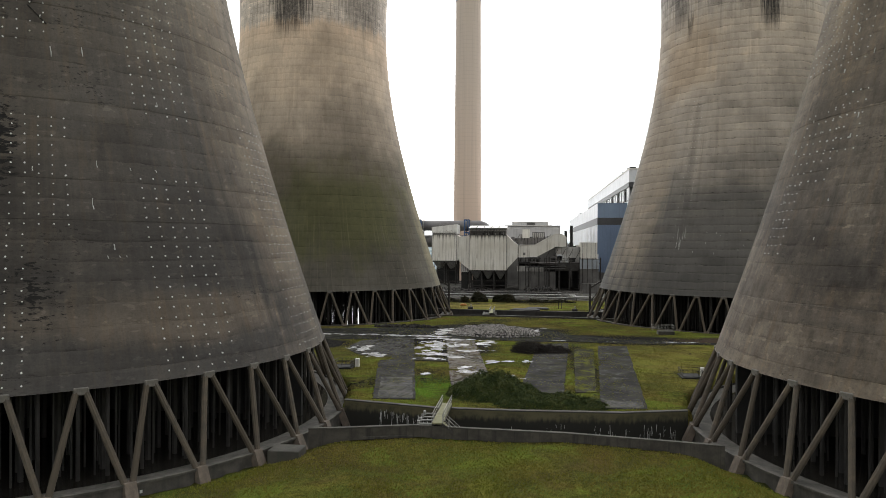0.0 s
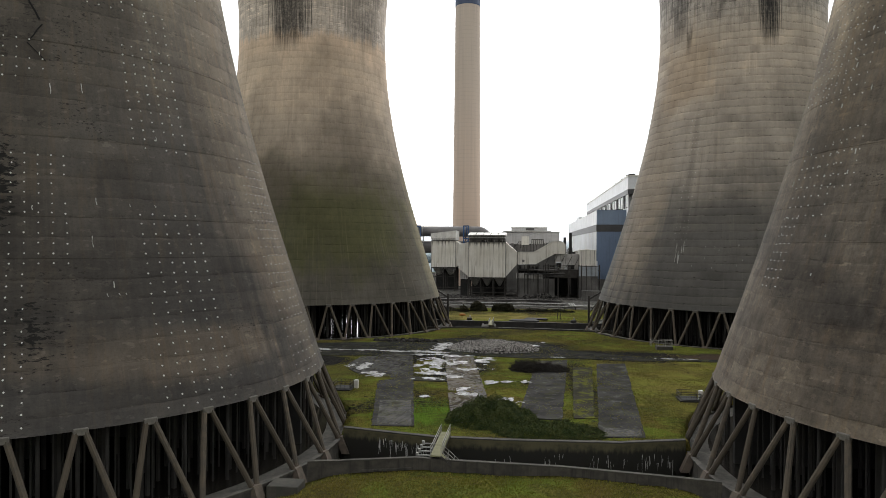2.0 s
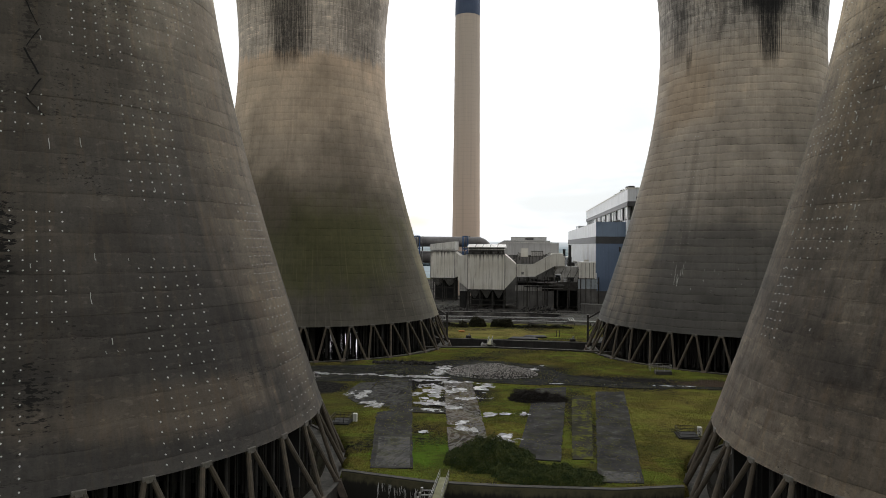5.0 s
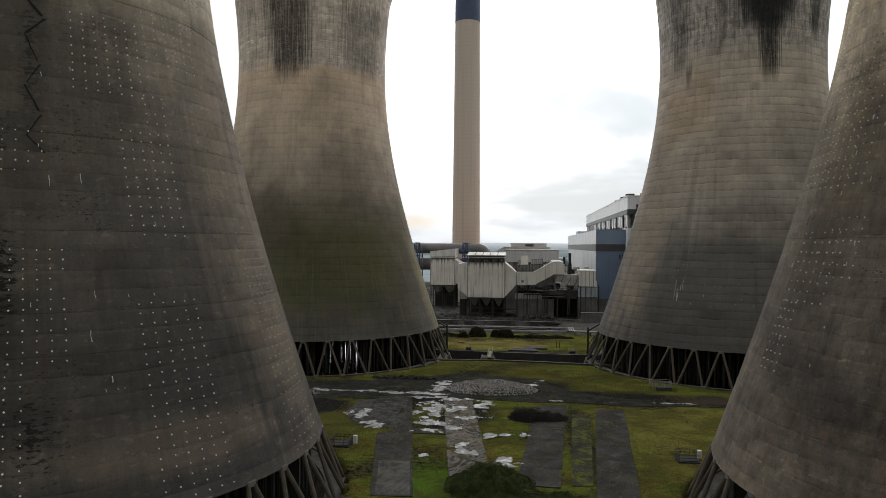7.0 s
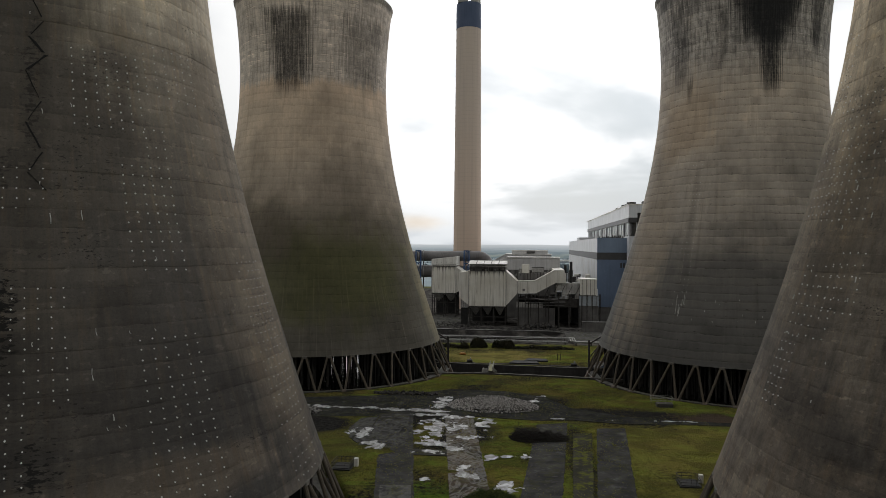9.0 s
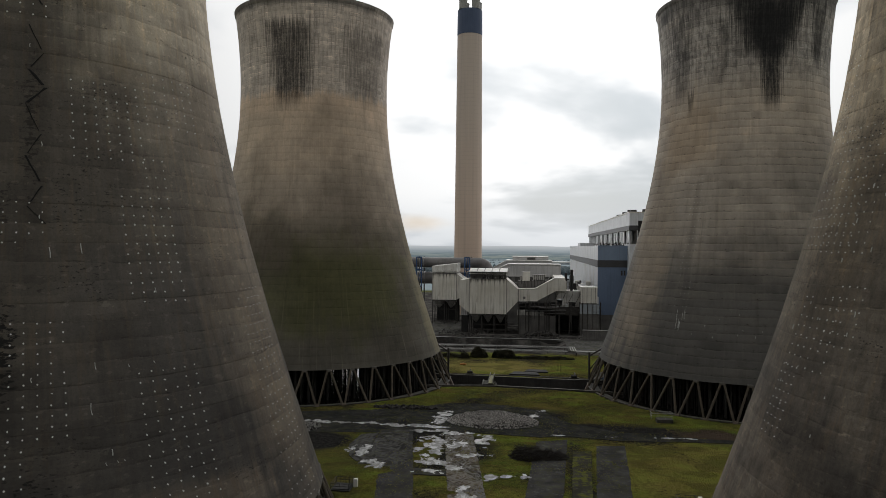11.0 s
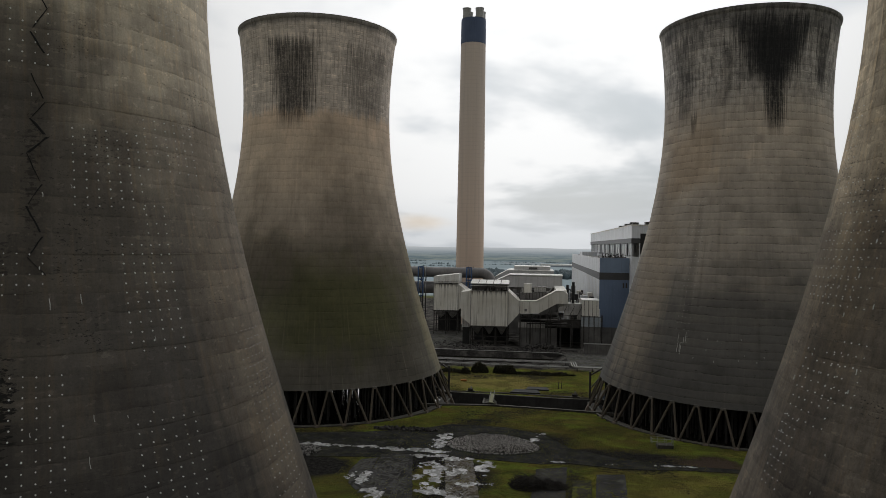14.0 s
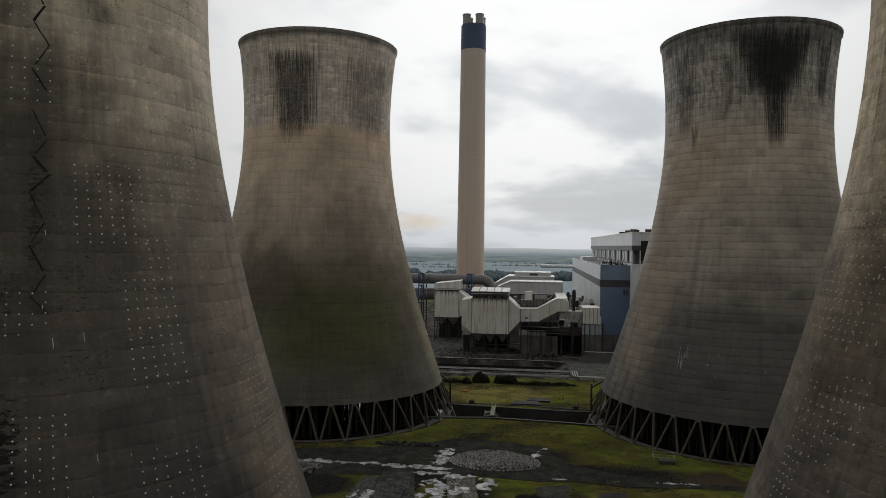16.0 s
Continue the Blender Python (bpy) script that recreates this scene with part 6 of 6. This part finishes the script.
def island_material(name, a, b2):
    m, t, b = material(name, 0.9, 0.0, 0.3)
    isl = nd(t, "ShaderNodeNewGeometry").outputs["Random Per Island"]
    c = mix_col(t, ramp(t, isl, 0.25, 0.7), a, b2)
    c = mix_col(t, math_node(t, "MULTIPLY", noise_tex(t, obj_vec(t), 3.0, 4), 0.4), c, tuple(x * 0.4 for x in a))
    t.links.new(c, b.inputs["Base Color"])
    return m


HEAP = island_material("broken_stone", (0.58, 0.55, 0.515), (0.03, 0.028, 0.026))
SCRAP = island_material("mixed_scrap", (0.014, 0.013, 0.012), (0.06, 0.055, 0.05))
SPOIL = island_material("stony_spoil", (0.3, 0.29, 0.27), (0.014, 0.013, 0.012))
WRECK = island_material("wreckage", (0.018, 0.017, 0.016), (0.1, 0.094, 0.085))
stone_heap("rubble_heap", -8.2, 174.0, 10.4, 6.6, 2.3, 30000, 0.125, HEAP, "heap of grey broken concrete rubble", "rubble", 31)
stone_heap("scrap_line", -32, 185.4, 9.0, 1.6, 0.1, 260, 0.42, SCRAP, "dark scattered timber and scrap beside the tower", "debris", 33, 0.1)
stone_heap("spoil_heap", -51.5, 162.0, 3.4, 4.0, 1.3, 1400, 0.2, SPOIL, "dark spoil heap with pale stones beside the road", "debris", 38, 0.1)
stone_heap("yard_debris", -8, 338, 30, 5.0, 0.1, 520, 0.26, WRECK, "demolition debris strewn before the works", "debris", 35, 0.1)
stone_heap("yard_debris", -34, 352, 16, 14.0, 0.1, 420, 0.3, WRECK, "demolition debris under the precipitators", "debris", 36, 0.1)
stone_heap("earth_heap", 6, 346, 8, 3.5, 2.4, 800, 0.4, WRECK, "dark heap of spoil before the works", "debris", 37, 0.1)


def brush_pile():
    rnd = random.Random(41)
    verts, faces = [], []
    lobes = [(mound_shape(0.3, 145.8, 3.4, 2.9, 2.5, 41, 0.6, 0.8), 2300, -3.6, 4.2, 1.5), (mound_shape(5.0, 146.2, 3.3, 2.4, 1.5, 43, 0.6, 0.8), 1500, 1.5, 8.8, 1.2)]
    for zf, count, x0, x1, long in lobes:
        n = 0
        while n < count:
            x, y = rnd.uniform(x0, x1), rnd.uniform(142, 150)
            z = zf(x, y)
            if z is None:
                continue
            n += 1
            p = Vector((x, y, 0.15 + max(z, 0) * rnd.uniform(0.3, 1.1)))
            d = Vector((rnd.uniform(-1, 1), rnd.uniform(-1, 1), rnd.uniform(-0.25, 0.9))).normalized() * long * rnd.uniform(0.2, 1.0) ** 1.5
            s = d.orthogonal().normalized() * 0.04
            k = len(verts)
            verts += [tuple(p - d - s), tuple(p - d + s), tuple(p + d), tuple(p - d + d.cross(s).normalized() * 0.05)]
            faces += [(k, k + 1, k + 2), (k + 1, k + 3, k + 2), (k + 3, k, k + 2)]
    solid("brush_pile", mesh_from("brush_pile", verts, faces, TWIG), None, "dark pile of cut brushwood on the slabs", "brushwood", kind="stuff")


brush_pile()

# puddles on the slabs, along the path, and in the grass
# centre, half-sizes, seed, height, fill
PATH_PUDDLES = [
    (-49.5, 167.9, 6.0, 1.3, 1.0, 0.19, 0.7), (-40, 168.0, 8.0, 1.2, 2.0, 0.19, 0.45), (-29.5, 167.2, 6.5, 1.4, 18.0, 0.19, 0.7), (-22.6, 167.2, 5.0, 1.3, 24.0, 0.19, 0.6),
    (-21.8, 163.0, 4.2, 1.7, 25.0, 0.19, 0.7), (-15.8, 162.0, 4.0, 1.5, 26.0, 0.19, 0.5), (-21.2, 174.0, 2.0, 4.2, 3.0, 0.19, 0.8), (-20.4, 180.6, 2.2, 3.0, 27.0, 0.19, 0.6),
]
SLAB_PUDDLES = [
    (-19.7, 151.5, 3.3, 8.0, 5.0, 0.195, 0.62), (-18.3, 140.0, 2.9, 2.6, 28.0, 0.195, 0.9), (-14.8, 152.5, 2.6, 4.6, 19.0, 0.19, 0.3), (-9.2, 156.6, 2.4, 4.6, 29.0, 0.19, 0.5),
    (-10.8, 145.4, 3.6, 2.0, 4.0, 0.19, 0.45), (-13.5, 137.2, 2.7, 2.2, 20.0, 0.19, 0.5), (-10.8, 124.9, 1.8, 1.7, 8.0, 0.185, 0.5), (-9.9, 120.8, 1.9, 1.9, 30.0, 0.185, 0.5), (-18.8, 133.4, 3.2, 1.4, 21.0, 0.185, 0.5),
]
GRASS_PUDDLES = [
    (-34.2, 145.6, 2.8, 4.2, 6.0, 0.18, 0.4), (-29.4, 137.2, 2.4, 3.0, 7.0, 0.18, 0.6), (-6.0, 131.7, 1.7, 1.9, 9.0, 0.2, 0.6), (-2.8, 132.6, 3.4, 0.9, 31.0, 0.2, 0.6), (-0.3, 133.5, 0.7, 2.0, 32.0, 0.2, 0.6),
    (-2.8, 116.2, 2.0, 3.4, 10.0, 0.2, 0.75), (-16.3, 118.0, 1.2, 0.9, 11.0, 0.2, 0.5), (2.0, 182.0, 1.1, 3.0, 12.0, 0.2, 0.45), (4.2, 187.0, 2.2, 1.0, 13.0, 0.2, 0.45),
    (7.0, 163.4, 1.8, 0.7, 16.0, 0.19, 0.42), (33.0, 164.6, 5.0, 0.6, 17.0, 0.19, 0.42), (20.0, 163.6, 2.5, 0.5, 23.0, 0.19, 0.42),
]
for group in (SLAB_PUDDLES, PATH_PUDDLES, GRASS_PUDDLES):
    for args in group:
        puddle(*args)


def railing(bm, pts, h=1.05, r=0.035, posts=1.2):
    for a, b in zip(pts, pts[1:]):
        a, b = Vector(a), Vector(b)
        n = max(1, round((b - a).length / posts))
        for k in range(n + 1):
            p = a.lerp(b, k / n)
            rod(bm, p, p + Vector((0, 0, h)), r, 5)
        for hh in (h, h * 0.55):
            rod(bm, a + Vector((0, 0, hh)), b + Vector((0, 0, hh)), r, 5)
    return bm


def footbridge(u, v0, v1, zd, zg, label, group="footbridges over the channels"):
    ob = thing("footbridge", pose(u, 0, 0), label, "footbridge", group)
    part("deck", boxed(-0.62, 0.62, v0 - 0.4, v1 + 0.4, zd - 0.18, zd), DECK, ob, "moss-covered deck")
    for x in (-0.54, 0.54):
        part("girder", boxed(x - 0.08, x + 0.08, v0 - 0.3, v1 + 0.3, zd - 0.5, zd - 0.18), STEEL, ob)
        part("handrail", railing(bmesh.new(), [(x * 1.08, v0 - 0.3 if x < 0 else v0 + 1.3, zd), (x * 1.08, v1 + 0.3, zd)]), GALV, ob)
    n = max(3, round((zd - zg) / 0.18))
    for k in range(n):
        x = 0.62 + (k + 0.5) * 0.2
        z = zd - (k + 1) * (zd - zg) / n
        part("stair_tread", boxed(x - 0.16, x + 0.16, v0 - 0.35, v0 + 0.75, z - 0.05, z), DECK, ob)
    end = 0.62 + n * 0.2
    for y in (v0 - 0.4, v0 + 0.8):
        bm = bmesh.new()
        beam(bm, (0.55, y, zd - 0.1), (end, y, zg + 0.05), 0.06, 0.25)
        part("stringer", bm, STEEL, ob)
        bm = bmesh.new()
        for hh in (0.55, 1.0):
            rod(bm, (0.62, y, zd + hh), (end, y, zg + hh), 0.035, 5)
        for k in range(4):
            x = 0.62 + (end - 0.62) * k / 3
            z = zd + (zg - zd) * k / 3
            rod(bm, (x, y, z - 0.1), (x, y, z + 1.0), 0.035, 5)
        part("handrail", bm, GALV, ob)
    for k in range(4):
        bm = bmesh.new()
        rod(bm, (-2.6, v0 + 1.8 + 1.7 * k, zd - 0.7), (-0.5, v0 + 1.9 + 1.7 * k, zd - 0.7), 0.1, 8)
        part("cross_pipe", bm, GALV, ob)
        bm = bmesh.new()
        rod(bm, (-2.5, v0 + 1.8 + 1.7 * k, zd - 0.85), (-2.5, v0 + 1.8 + 1.7 * k, zd - 0.35), 0.18, 8)
        part("valve", bm, GALV, ob, "pale pipe valve")
    return ob


footbridge(-10.4, 82.6, 92.4, 0.95, -0.95, "mossy steel footbridge with handrails and steps over the channel")
footbridge(-11.2, 218.4, 230.6, 1.15, 0.1, "small steel footbridge with handrails over the far channel")


def pit(u, v, label):
    ob = thing("valve_pit", pose(u, v, 0), label, "pit", "railed valve pits")
    # solid black kerb and cover stand in for the dark open pit
    part("kerb", boxed(-1.7, 1.7, -2.0, 2.0, -0.1, 0.3, bevel=0.05), BLACK, ob)
    part("cover", boxed(-1.4, 1.4, -1.7, 1.7, 0.35, 0.42), BLACK, ob)
    part("railing", railing(bmesh.new(), [(-1.6, -1.9, 0.35), (1.6, -1.9, 0.35), (1.6, 1.9, 0.35), (-1.6, 1.9, 0.35), (-1.6, -1.9, 0.35)], posts=0.8), STEEL, ob)
    part("control_box", boxed(1.8, 2.5, 0.6, 1.3, 0.0, 1.5, bevel=0.04), CLAD, ob, "pale control cabinet")


pit(-32.0, 122.6, "dark railed valve pit with a pale cabinet")
pit(26.6, 121.6, "dark railed valve pit with a pale cabinet")

ob = thing("sampling_platform", pose(32.8, 180.5, 0), "grey railed platform box beside the tower", "platform")
part("plinth", boxed(-1.2, 2.6, -1.3, 1.3, -0.2, 0.9, bevel=0.05), CURB, ob)
part("railing", railing(bmesh.new(), [(-2.5, -1.2, 0.9), (2.5, -1.2, 0.9), (2.5, 1.2, 0.9), (-2.5, 1.2, 0.9), (-2.5, -1.2, 0.9)], h=1.5, posts=1.6), GALV, ob)

for a, z, w in ((-32.4, -0.75, 0.22), (-32.9, -0.75, 0.22), (-41.0, -0.65, 0.24), (-41.5, -0.6, 0.22), (-41.9, -0.75, 0.16)):
    cx, cy, cz = TOWERS["near_left"]
    solid("marker_plate", boxed(44.79, 44.84, -w / 2, w / 2, z - w * 0.6, z + w * 0.6), WHITE_MARK, "small white marker plate on the basin wall", "plate", "marker plates", m=pose(cx, cy, cz, 0, 0, a))

solid("concrete_chest", boxed(-27.9, -24.4, 74.4, 77.2, -2.6, -0.75, bevel=0.08), CURB, "low concrete valve chest at the tower foot", "chest")

for u, sgn in ((-25.6, -1), (19.4, 1)):
    ob = thing("pipe_mast", pose(u, 231.5 if sgn < 0 else 230.0, 0), "black steel mast braced towards the tower", "mast", "braced steel masts")
    part("post", boxed(-0.3, 0.3, -0.3, 0.3, -0.3, 9.6), STEEL, ob)
    bm = bmesh.new()
    beam(bm, (0, 0, 4.0), (sgn * 4.2, 0, 9.4), 0.3, 0.3)
    part("brace", bm, STEEL, ob)
    bm = bmesh.new()
    beam(bm, (-sgn * 0.3, 0, 8.2), (sgn * 4.5, 0, 11.2), 0.45, 0.45)
    part("head_beam", bm, STEEL, ob)


# ---- rough grass and pipe lanes beyond the far channel ----
sheet("path", [(-26, 236.5), (-2, 237.0), (22, 233.6), (26, 233.2), (26, 234.6), (22, 235.0), (-2, 238.6), (-26, 238.0)], 0.2, SLAB, "narrow grey path through rough grass", "path")
for u, v, a, b in ((-1.0, 240.5, 5.0, 2.6), (3.0, 246.0, 4.0, 2.2)):
    sheet("cover_slab", [(u - a, v - b), (u + a, v - b), (u + a * 0.8, v + b), (u - a * 0.7, v + b)], 0.55, BLACK, "black pit cover slab in rough grass", "cover", kind="")
for u, v in ((-19.0, 237.4), (15.0, 235.0)):
    ob = thing("pump_set", pose(u, v, 0.1), "small grey pump and pipe set on the path", "pump", "small pump sets")
    part("base", boxed(-1.6, 1.6, -0.6, 0.6, 0, 0.35), CURB, ob)
    bm = bmesh.new()
    rod(bm, (-0.9, 0, 0.8), (0.9, 0, 0.8), 0.45, 12)
    part("motor", bm, STEEL, ob)
    bm = bmesh.new()
    rod(bm, (0.2, 0, 0.35), (0.2, 0, 1.9), 0.2, 8)
    part("riser", bm, GALV, ob)
for u in (10.4, 11.4):
    solid("marker_post", boxed(u - 0.1, u + 0.1, 248.9, 249.1, 0, 2.2), STEEL, "short dark marker post in the grass", "post", "marker posts")
bm = bmesh.new()
bmesh.ops.create_icosphere(bm, subdivisions=2, radius=0.8, matrix=Matrix.Translation((-23.0, 256.0, 0.35)) @ Matrix.Diagonal((1.6, 0.8, 0.6, 1)))
solid("orange_sack", bm, ORANGE, "orange sack lying in the grass", "sack", smooth=True)


def pipe_lane(v, u0, u1, z, n, label):
    ob = thing("pipe_lane", pose(0, v, 0), label, "pipes", "long pipe lanes")
    for k in range(n):
        bm = bmesh.new()
        rod(bm, (u0, k * 0.9, z), (u1, k * 0.9, z), 0.15 + 0.05 * (k % 2), 8)
        part("pipe", bm, GALV if k % 2 == 0 else STEEL, ob)
    for u in range(int(u0), int(u1), 7):
        part("trestle", boxed(u - 0.15, u + 0.15, -0.4, n * 0.9 - 0.4, -0.2, z - 0.2), STEEL, ob)


pipe_lane(289.0, -90, 16, 1.0, 3, "low lane of grey pipes on steel trestles")
pipe_lane(297.0, -90, 17, 1.5, 4, "lane of grey pipes on steel trestles")
ob = thing("pipe_crossing", pose(0, 0, 0), "grey pipes that jog sideways past the trench end", "pipes", "long pipe lanes")
for k in range(3):
    x, y, z = 17.2 + 0.9 * k, 297.2 + 0.9 * k, 1.5
    for p, q in (((16.8, y, z), (x, y, z)), ((x, y, z), (x, 288.0 - 0.9 * k, z)), ((x, 288.0 - 0.9 * k, z), (48, 286.8 - 0.9 * k, z))):
        bm = bmesh.new()
        rod(bm, p, q, 0.2, 8)
        part("pipe", bm, GALV, ob)
for u in (19, 25, 31, 37, 43):
    part("trestle", boxed(u - 0.15, u + 0.15, 285.0, 288.6, -0.2, 1.3), STEEL, ob)

ribbon_wall("wall_trench_rear", [(-140, 331.5), (-40, 330.6), (4, 330.2), (15, 329.8)], 0.8, -3.8, 0.35, TRENCH_WALL, "dark stained retaining wall of a sunken trench", cap=DIRTY)
ribbon_wall("wall_trench_front", [(-140, 303.5), (-40, 302.6), (4, 302.2), (12, 301.8)], -0.6, -3.8, 0.3, TRENCH_WALL, "low dark front wall of a sunken trench", cap=SHED)


# ---- distance ----
def woods():
    rnd = random.Random(77)
    verts, faces = [], []
    far_verts, far_faces = [], []
    def clump(x, y, z, s, verts, faces):
        k = len(verts)
        n = 7
        for lev, (r, h) in enumerate(((0.75, 0.0), (1.0, 0.45), (0.55, 0.85))):
            for i in range(n):
                a = 2 * math.pi * i / n + lev * 0.4
                q = r * s * rnd.uniform(0.7, 1.25)
                verts.append((x + q * math.cos(a), y + q * math.sin(a), z + h * s * 1.7 * rnd.uniform(0.85, 1.15)))
        verts.append((x, y, z + s * 1.7 * rnd.uniform(0.95, 1.25)))
        for lev in (0, 1):
            for i in range(n):
                j = (i + 1) % n
                faces.append((k + lev * n + i, k + lev * n + j, k + (lev + 1) * n + j, k + (lev + 1) * n + i))
        for i in range(n):
            faces.append((k + 2 * n + i, k + 2 * n + (i + 1) % n, k + 3 * n))
    for _ in range(2400):
        u = rnd.uniform(-330, 330)
        v = rnd.gauss(1290, 34) + 70 * noise.noise((u * 0.006, 0, 0))
        if noise.noise((u * 0.012, 3.0, 1.0)) > -0.25:
            clump(u, v, -7, rnd.uniform(4.0, 11.0) * (0.75 + 0.4 * noise.noise((u * 0.02, 8.0, 1.0))), verts, faces)
    for v0, u0, u1, n in ((1900, -500, -140, 60), (2150, -640, 420, 240), (2480, -720, 600, 420)):
        for k in range(n):
            u = rnd.uniform(u0, u1)
            if noise.noise((u * 0.008, v0, 1.0)) > -0.1:
                clump(u, v0 + 0.12 * u + rnd.gauss(0, 8), -8, rnd.uniform(1.6, 4.4), far_verts, far_faces)
    solid("far_woods", mesh_from("far_woods", verts, faces, WOODS, True), None, "distant wood, blue-grey with painted haze", "woods", kind="stuff")
    solid("far_hedges", mesh_from("far_hedges", far_verts, far_faces, HEDGES, True), None, "faint distant hedgerows, pale with painted haze", "hedges", kind="stuff")


woods()


def haze_material():
    """Far country through miles of damp air, the haze painted in and glowing: pale blue-grey bands of fields and woods.
    """
    m, t, b = material("painted_far_haze", 1.0, 0.0, 0.0)
    v = obj_vec(t)
    s = nd(t, "ShaderNodeSeparateXYZ")
    t.links.new(v, s.inputs[0])
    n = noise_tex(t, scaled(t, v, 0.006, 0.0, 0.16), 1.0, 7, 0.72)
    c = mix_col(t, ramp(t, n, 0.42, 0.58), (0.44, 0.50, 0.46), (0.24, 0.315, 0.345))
    # haze thickens with height in the colour until it meets the sky
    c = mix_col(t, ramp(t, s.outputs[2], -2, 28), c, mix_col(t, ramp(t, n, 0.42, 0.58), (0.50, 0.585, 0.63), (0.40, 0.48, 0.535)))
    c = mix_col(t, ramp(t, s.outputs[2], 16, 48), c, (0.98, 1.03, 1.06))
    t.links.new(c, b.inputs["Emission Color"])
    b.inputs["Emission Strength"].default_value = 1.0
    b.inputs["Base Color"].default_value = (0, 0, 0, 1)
    return m


def far_hills():
    verts, faces = [], []
    n = 160
    for i in range(n):
        u = -2600 + 5200 * i / (n - 1)
        h = 44 + 8 * noise.noise((u * 0.0016, 2.0, 0.5)) + 3 * noise.noise((u * 0.008, 5.0, 0.5))
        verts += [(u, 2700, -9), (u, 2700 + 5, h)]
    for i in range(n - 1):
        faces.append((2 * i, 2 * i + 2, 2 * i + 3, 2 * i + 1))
    solid("backdrop", mesh_from("backdrop", verts, faces, haze_material()), None, "glowing backdrop of faint blue-grey country and hills, haze painted in", "distance", kind="structure")


far_hills()


# ---- lime runs on the channel wall, rough grass ----
def wall_runs():
    rnd = random.Random(51)
    verts, faces = [], []
    for u0, u1, n, z0 in ((-19.5, -15.5, 34, -1.3), (-15, -11.5, 26, -1.5), (2, 5, 8, -2.0), (8, 19, 34, -2.0), (-6, 2, 4, -2.4)):
        for _ in range(n):
            u = rnd.uniform(u0, u1)
            v = along(NEAR_REAR, u) - 0.015
            z = z0 + rnd.uniform(-0.4, 0.9)
            h, w = rnd.uniform(0.4, 2.0) * rnd.uniform(0.5, 1.0), rnd.uniform(0.01, 0.035)
            k = len(verts)
            lean = rnd.uniform(-0.15, 0.15)
            for dv in (0.0, 0.05):
                verts += [(u - w, v + dv, z), (u + w, v + dv, z), (u + w + lean, v + dv, z - h), (u - w + lean, v + dv, z - h)]
            faces += [(k, k + 1, k + 2, k + 3), (k, k + 1, k + 5, k + 4), (k + 1, k + 2, k + 6, k + 5), (k + 2, k + 3, k + 7, k + 6), (k + 3, k, k + 4, k + 7)]
    solid("lime_staining", mesh_from("lime_staining", verts, faces, RUN), None, "pale lime runs down the channel wall", "stain", kind="stuff")


wall_runs()

# old beam lying in the grass at the foot of the channel wall
sleeper = bmesh.new()
beam(sleeper, (-18.9, 80.95, -0.8), (-13.3, 82.5, -0.8), 0.3, 0.3)
bmesh.ops.bevel(sleeper, geom=list(sleeper.edges), offset=0.03, segments=1, affect="EDGES")
solid("kerb_beam", sleeper, WALL_DAMP, "mossy concrete beam lying in grass beside the channel wall", "beam")


def rough_grass(name, u0, u1, v0, v1, n, size, seed, label):
    rnd = random.Random(seed)
    verts, faces = [], []
    while n > 0:
        u, v = rnd.uniform(u0, u1), rnd.uniform(v0, v1)
        if in_channel(u, v, 1.0) or any(math.hypot(u - c[0], v - c[1]) < FOOT_R + 1.2 for c in TOWERS.values()):
            n -= 0.2
            continue
        if noise.noise((u * 0.12, v * 0.12, seed)) < rnd.uniform(-0.5, 0.35):
            n -= 0.2
            continue
        n -= 1
        z = ground_z(u, v) - 0.03
        s = size * rnd.uniform(0.5, 1.4)
        for _ in range(3):
            a = rnd.uniform(0, 6.28)
            dx, dy = math.cos(a) * 0.06, math.sin(a) * 0.06
            lx, ly = rnd.uniform(-0.5, 0.5) * s, rnd.uniform(-0.5, 0.5) * s
            k = len(verts)
            verts += [(u - dx, v - dy, z), (u + dx, v + dy, z), (u + lx, v + ly, z + s)]
            faces.append((k, k + 1, k + 2))
    solid(name, mesh_from(name, verts, faces, GRASS_TUFT), None, label, "grass", kind="stuff")


rough_grass("rough_grass", -45, 45, 44, 82, 45000, 0.17, 61, "rough tussocky grass before the channel")
rough_grass("rough_grass", -40, 40, 93, 215, 30000, 0.16, 62, "rough mossy grass in the yard")
rough_grass("rough_grass", -34, 28, 233, 284, 5000, 0.16, 63, "rough grass beyond the far channel")
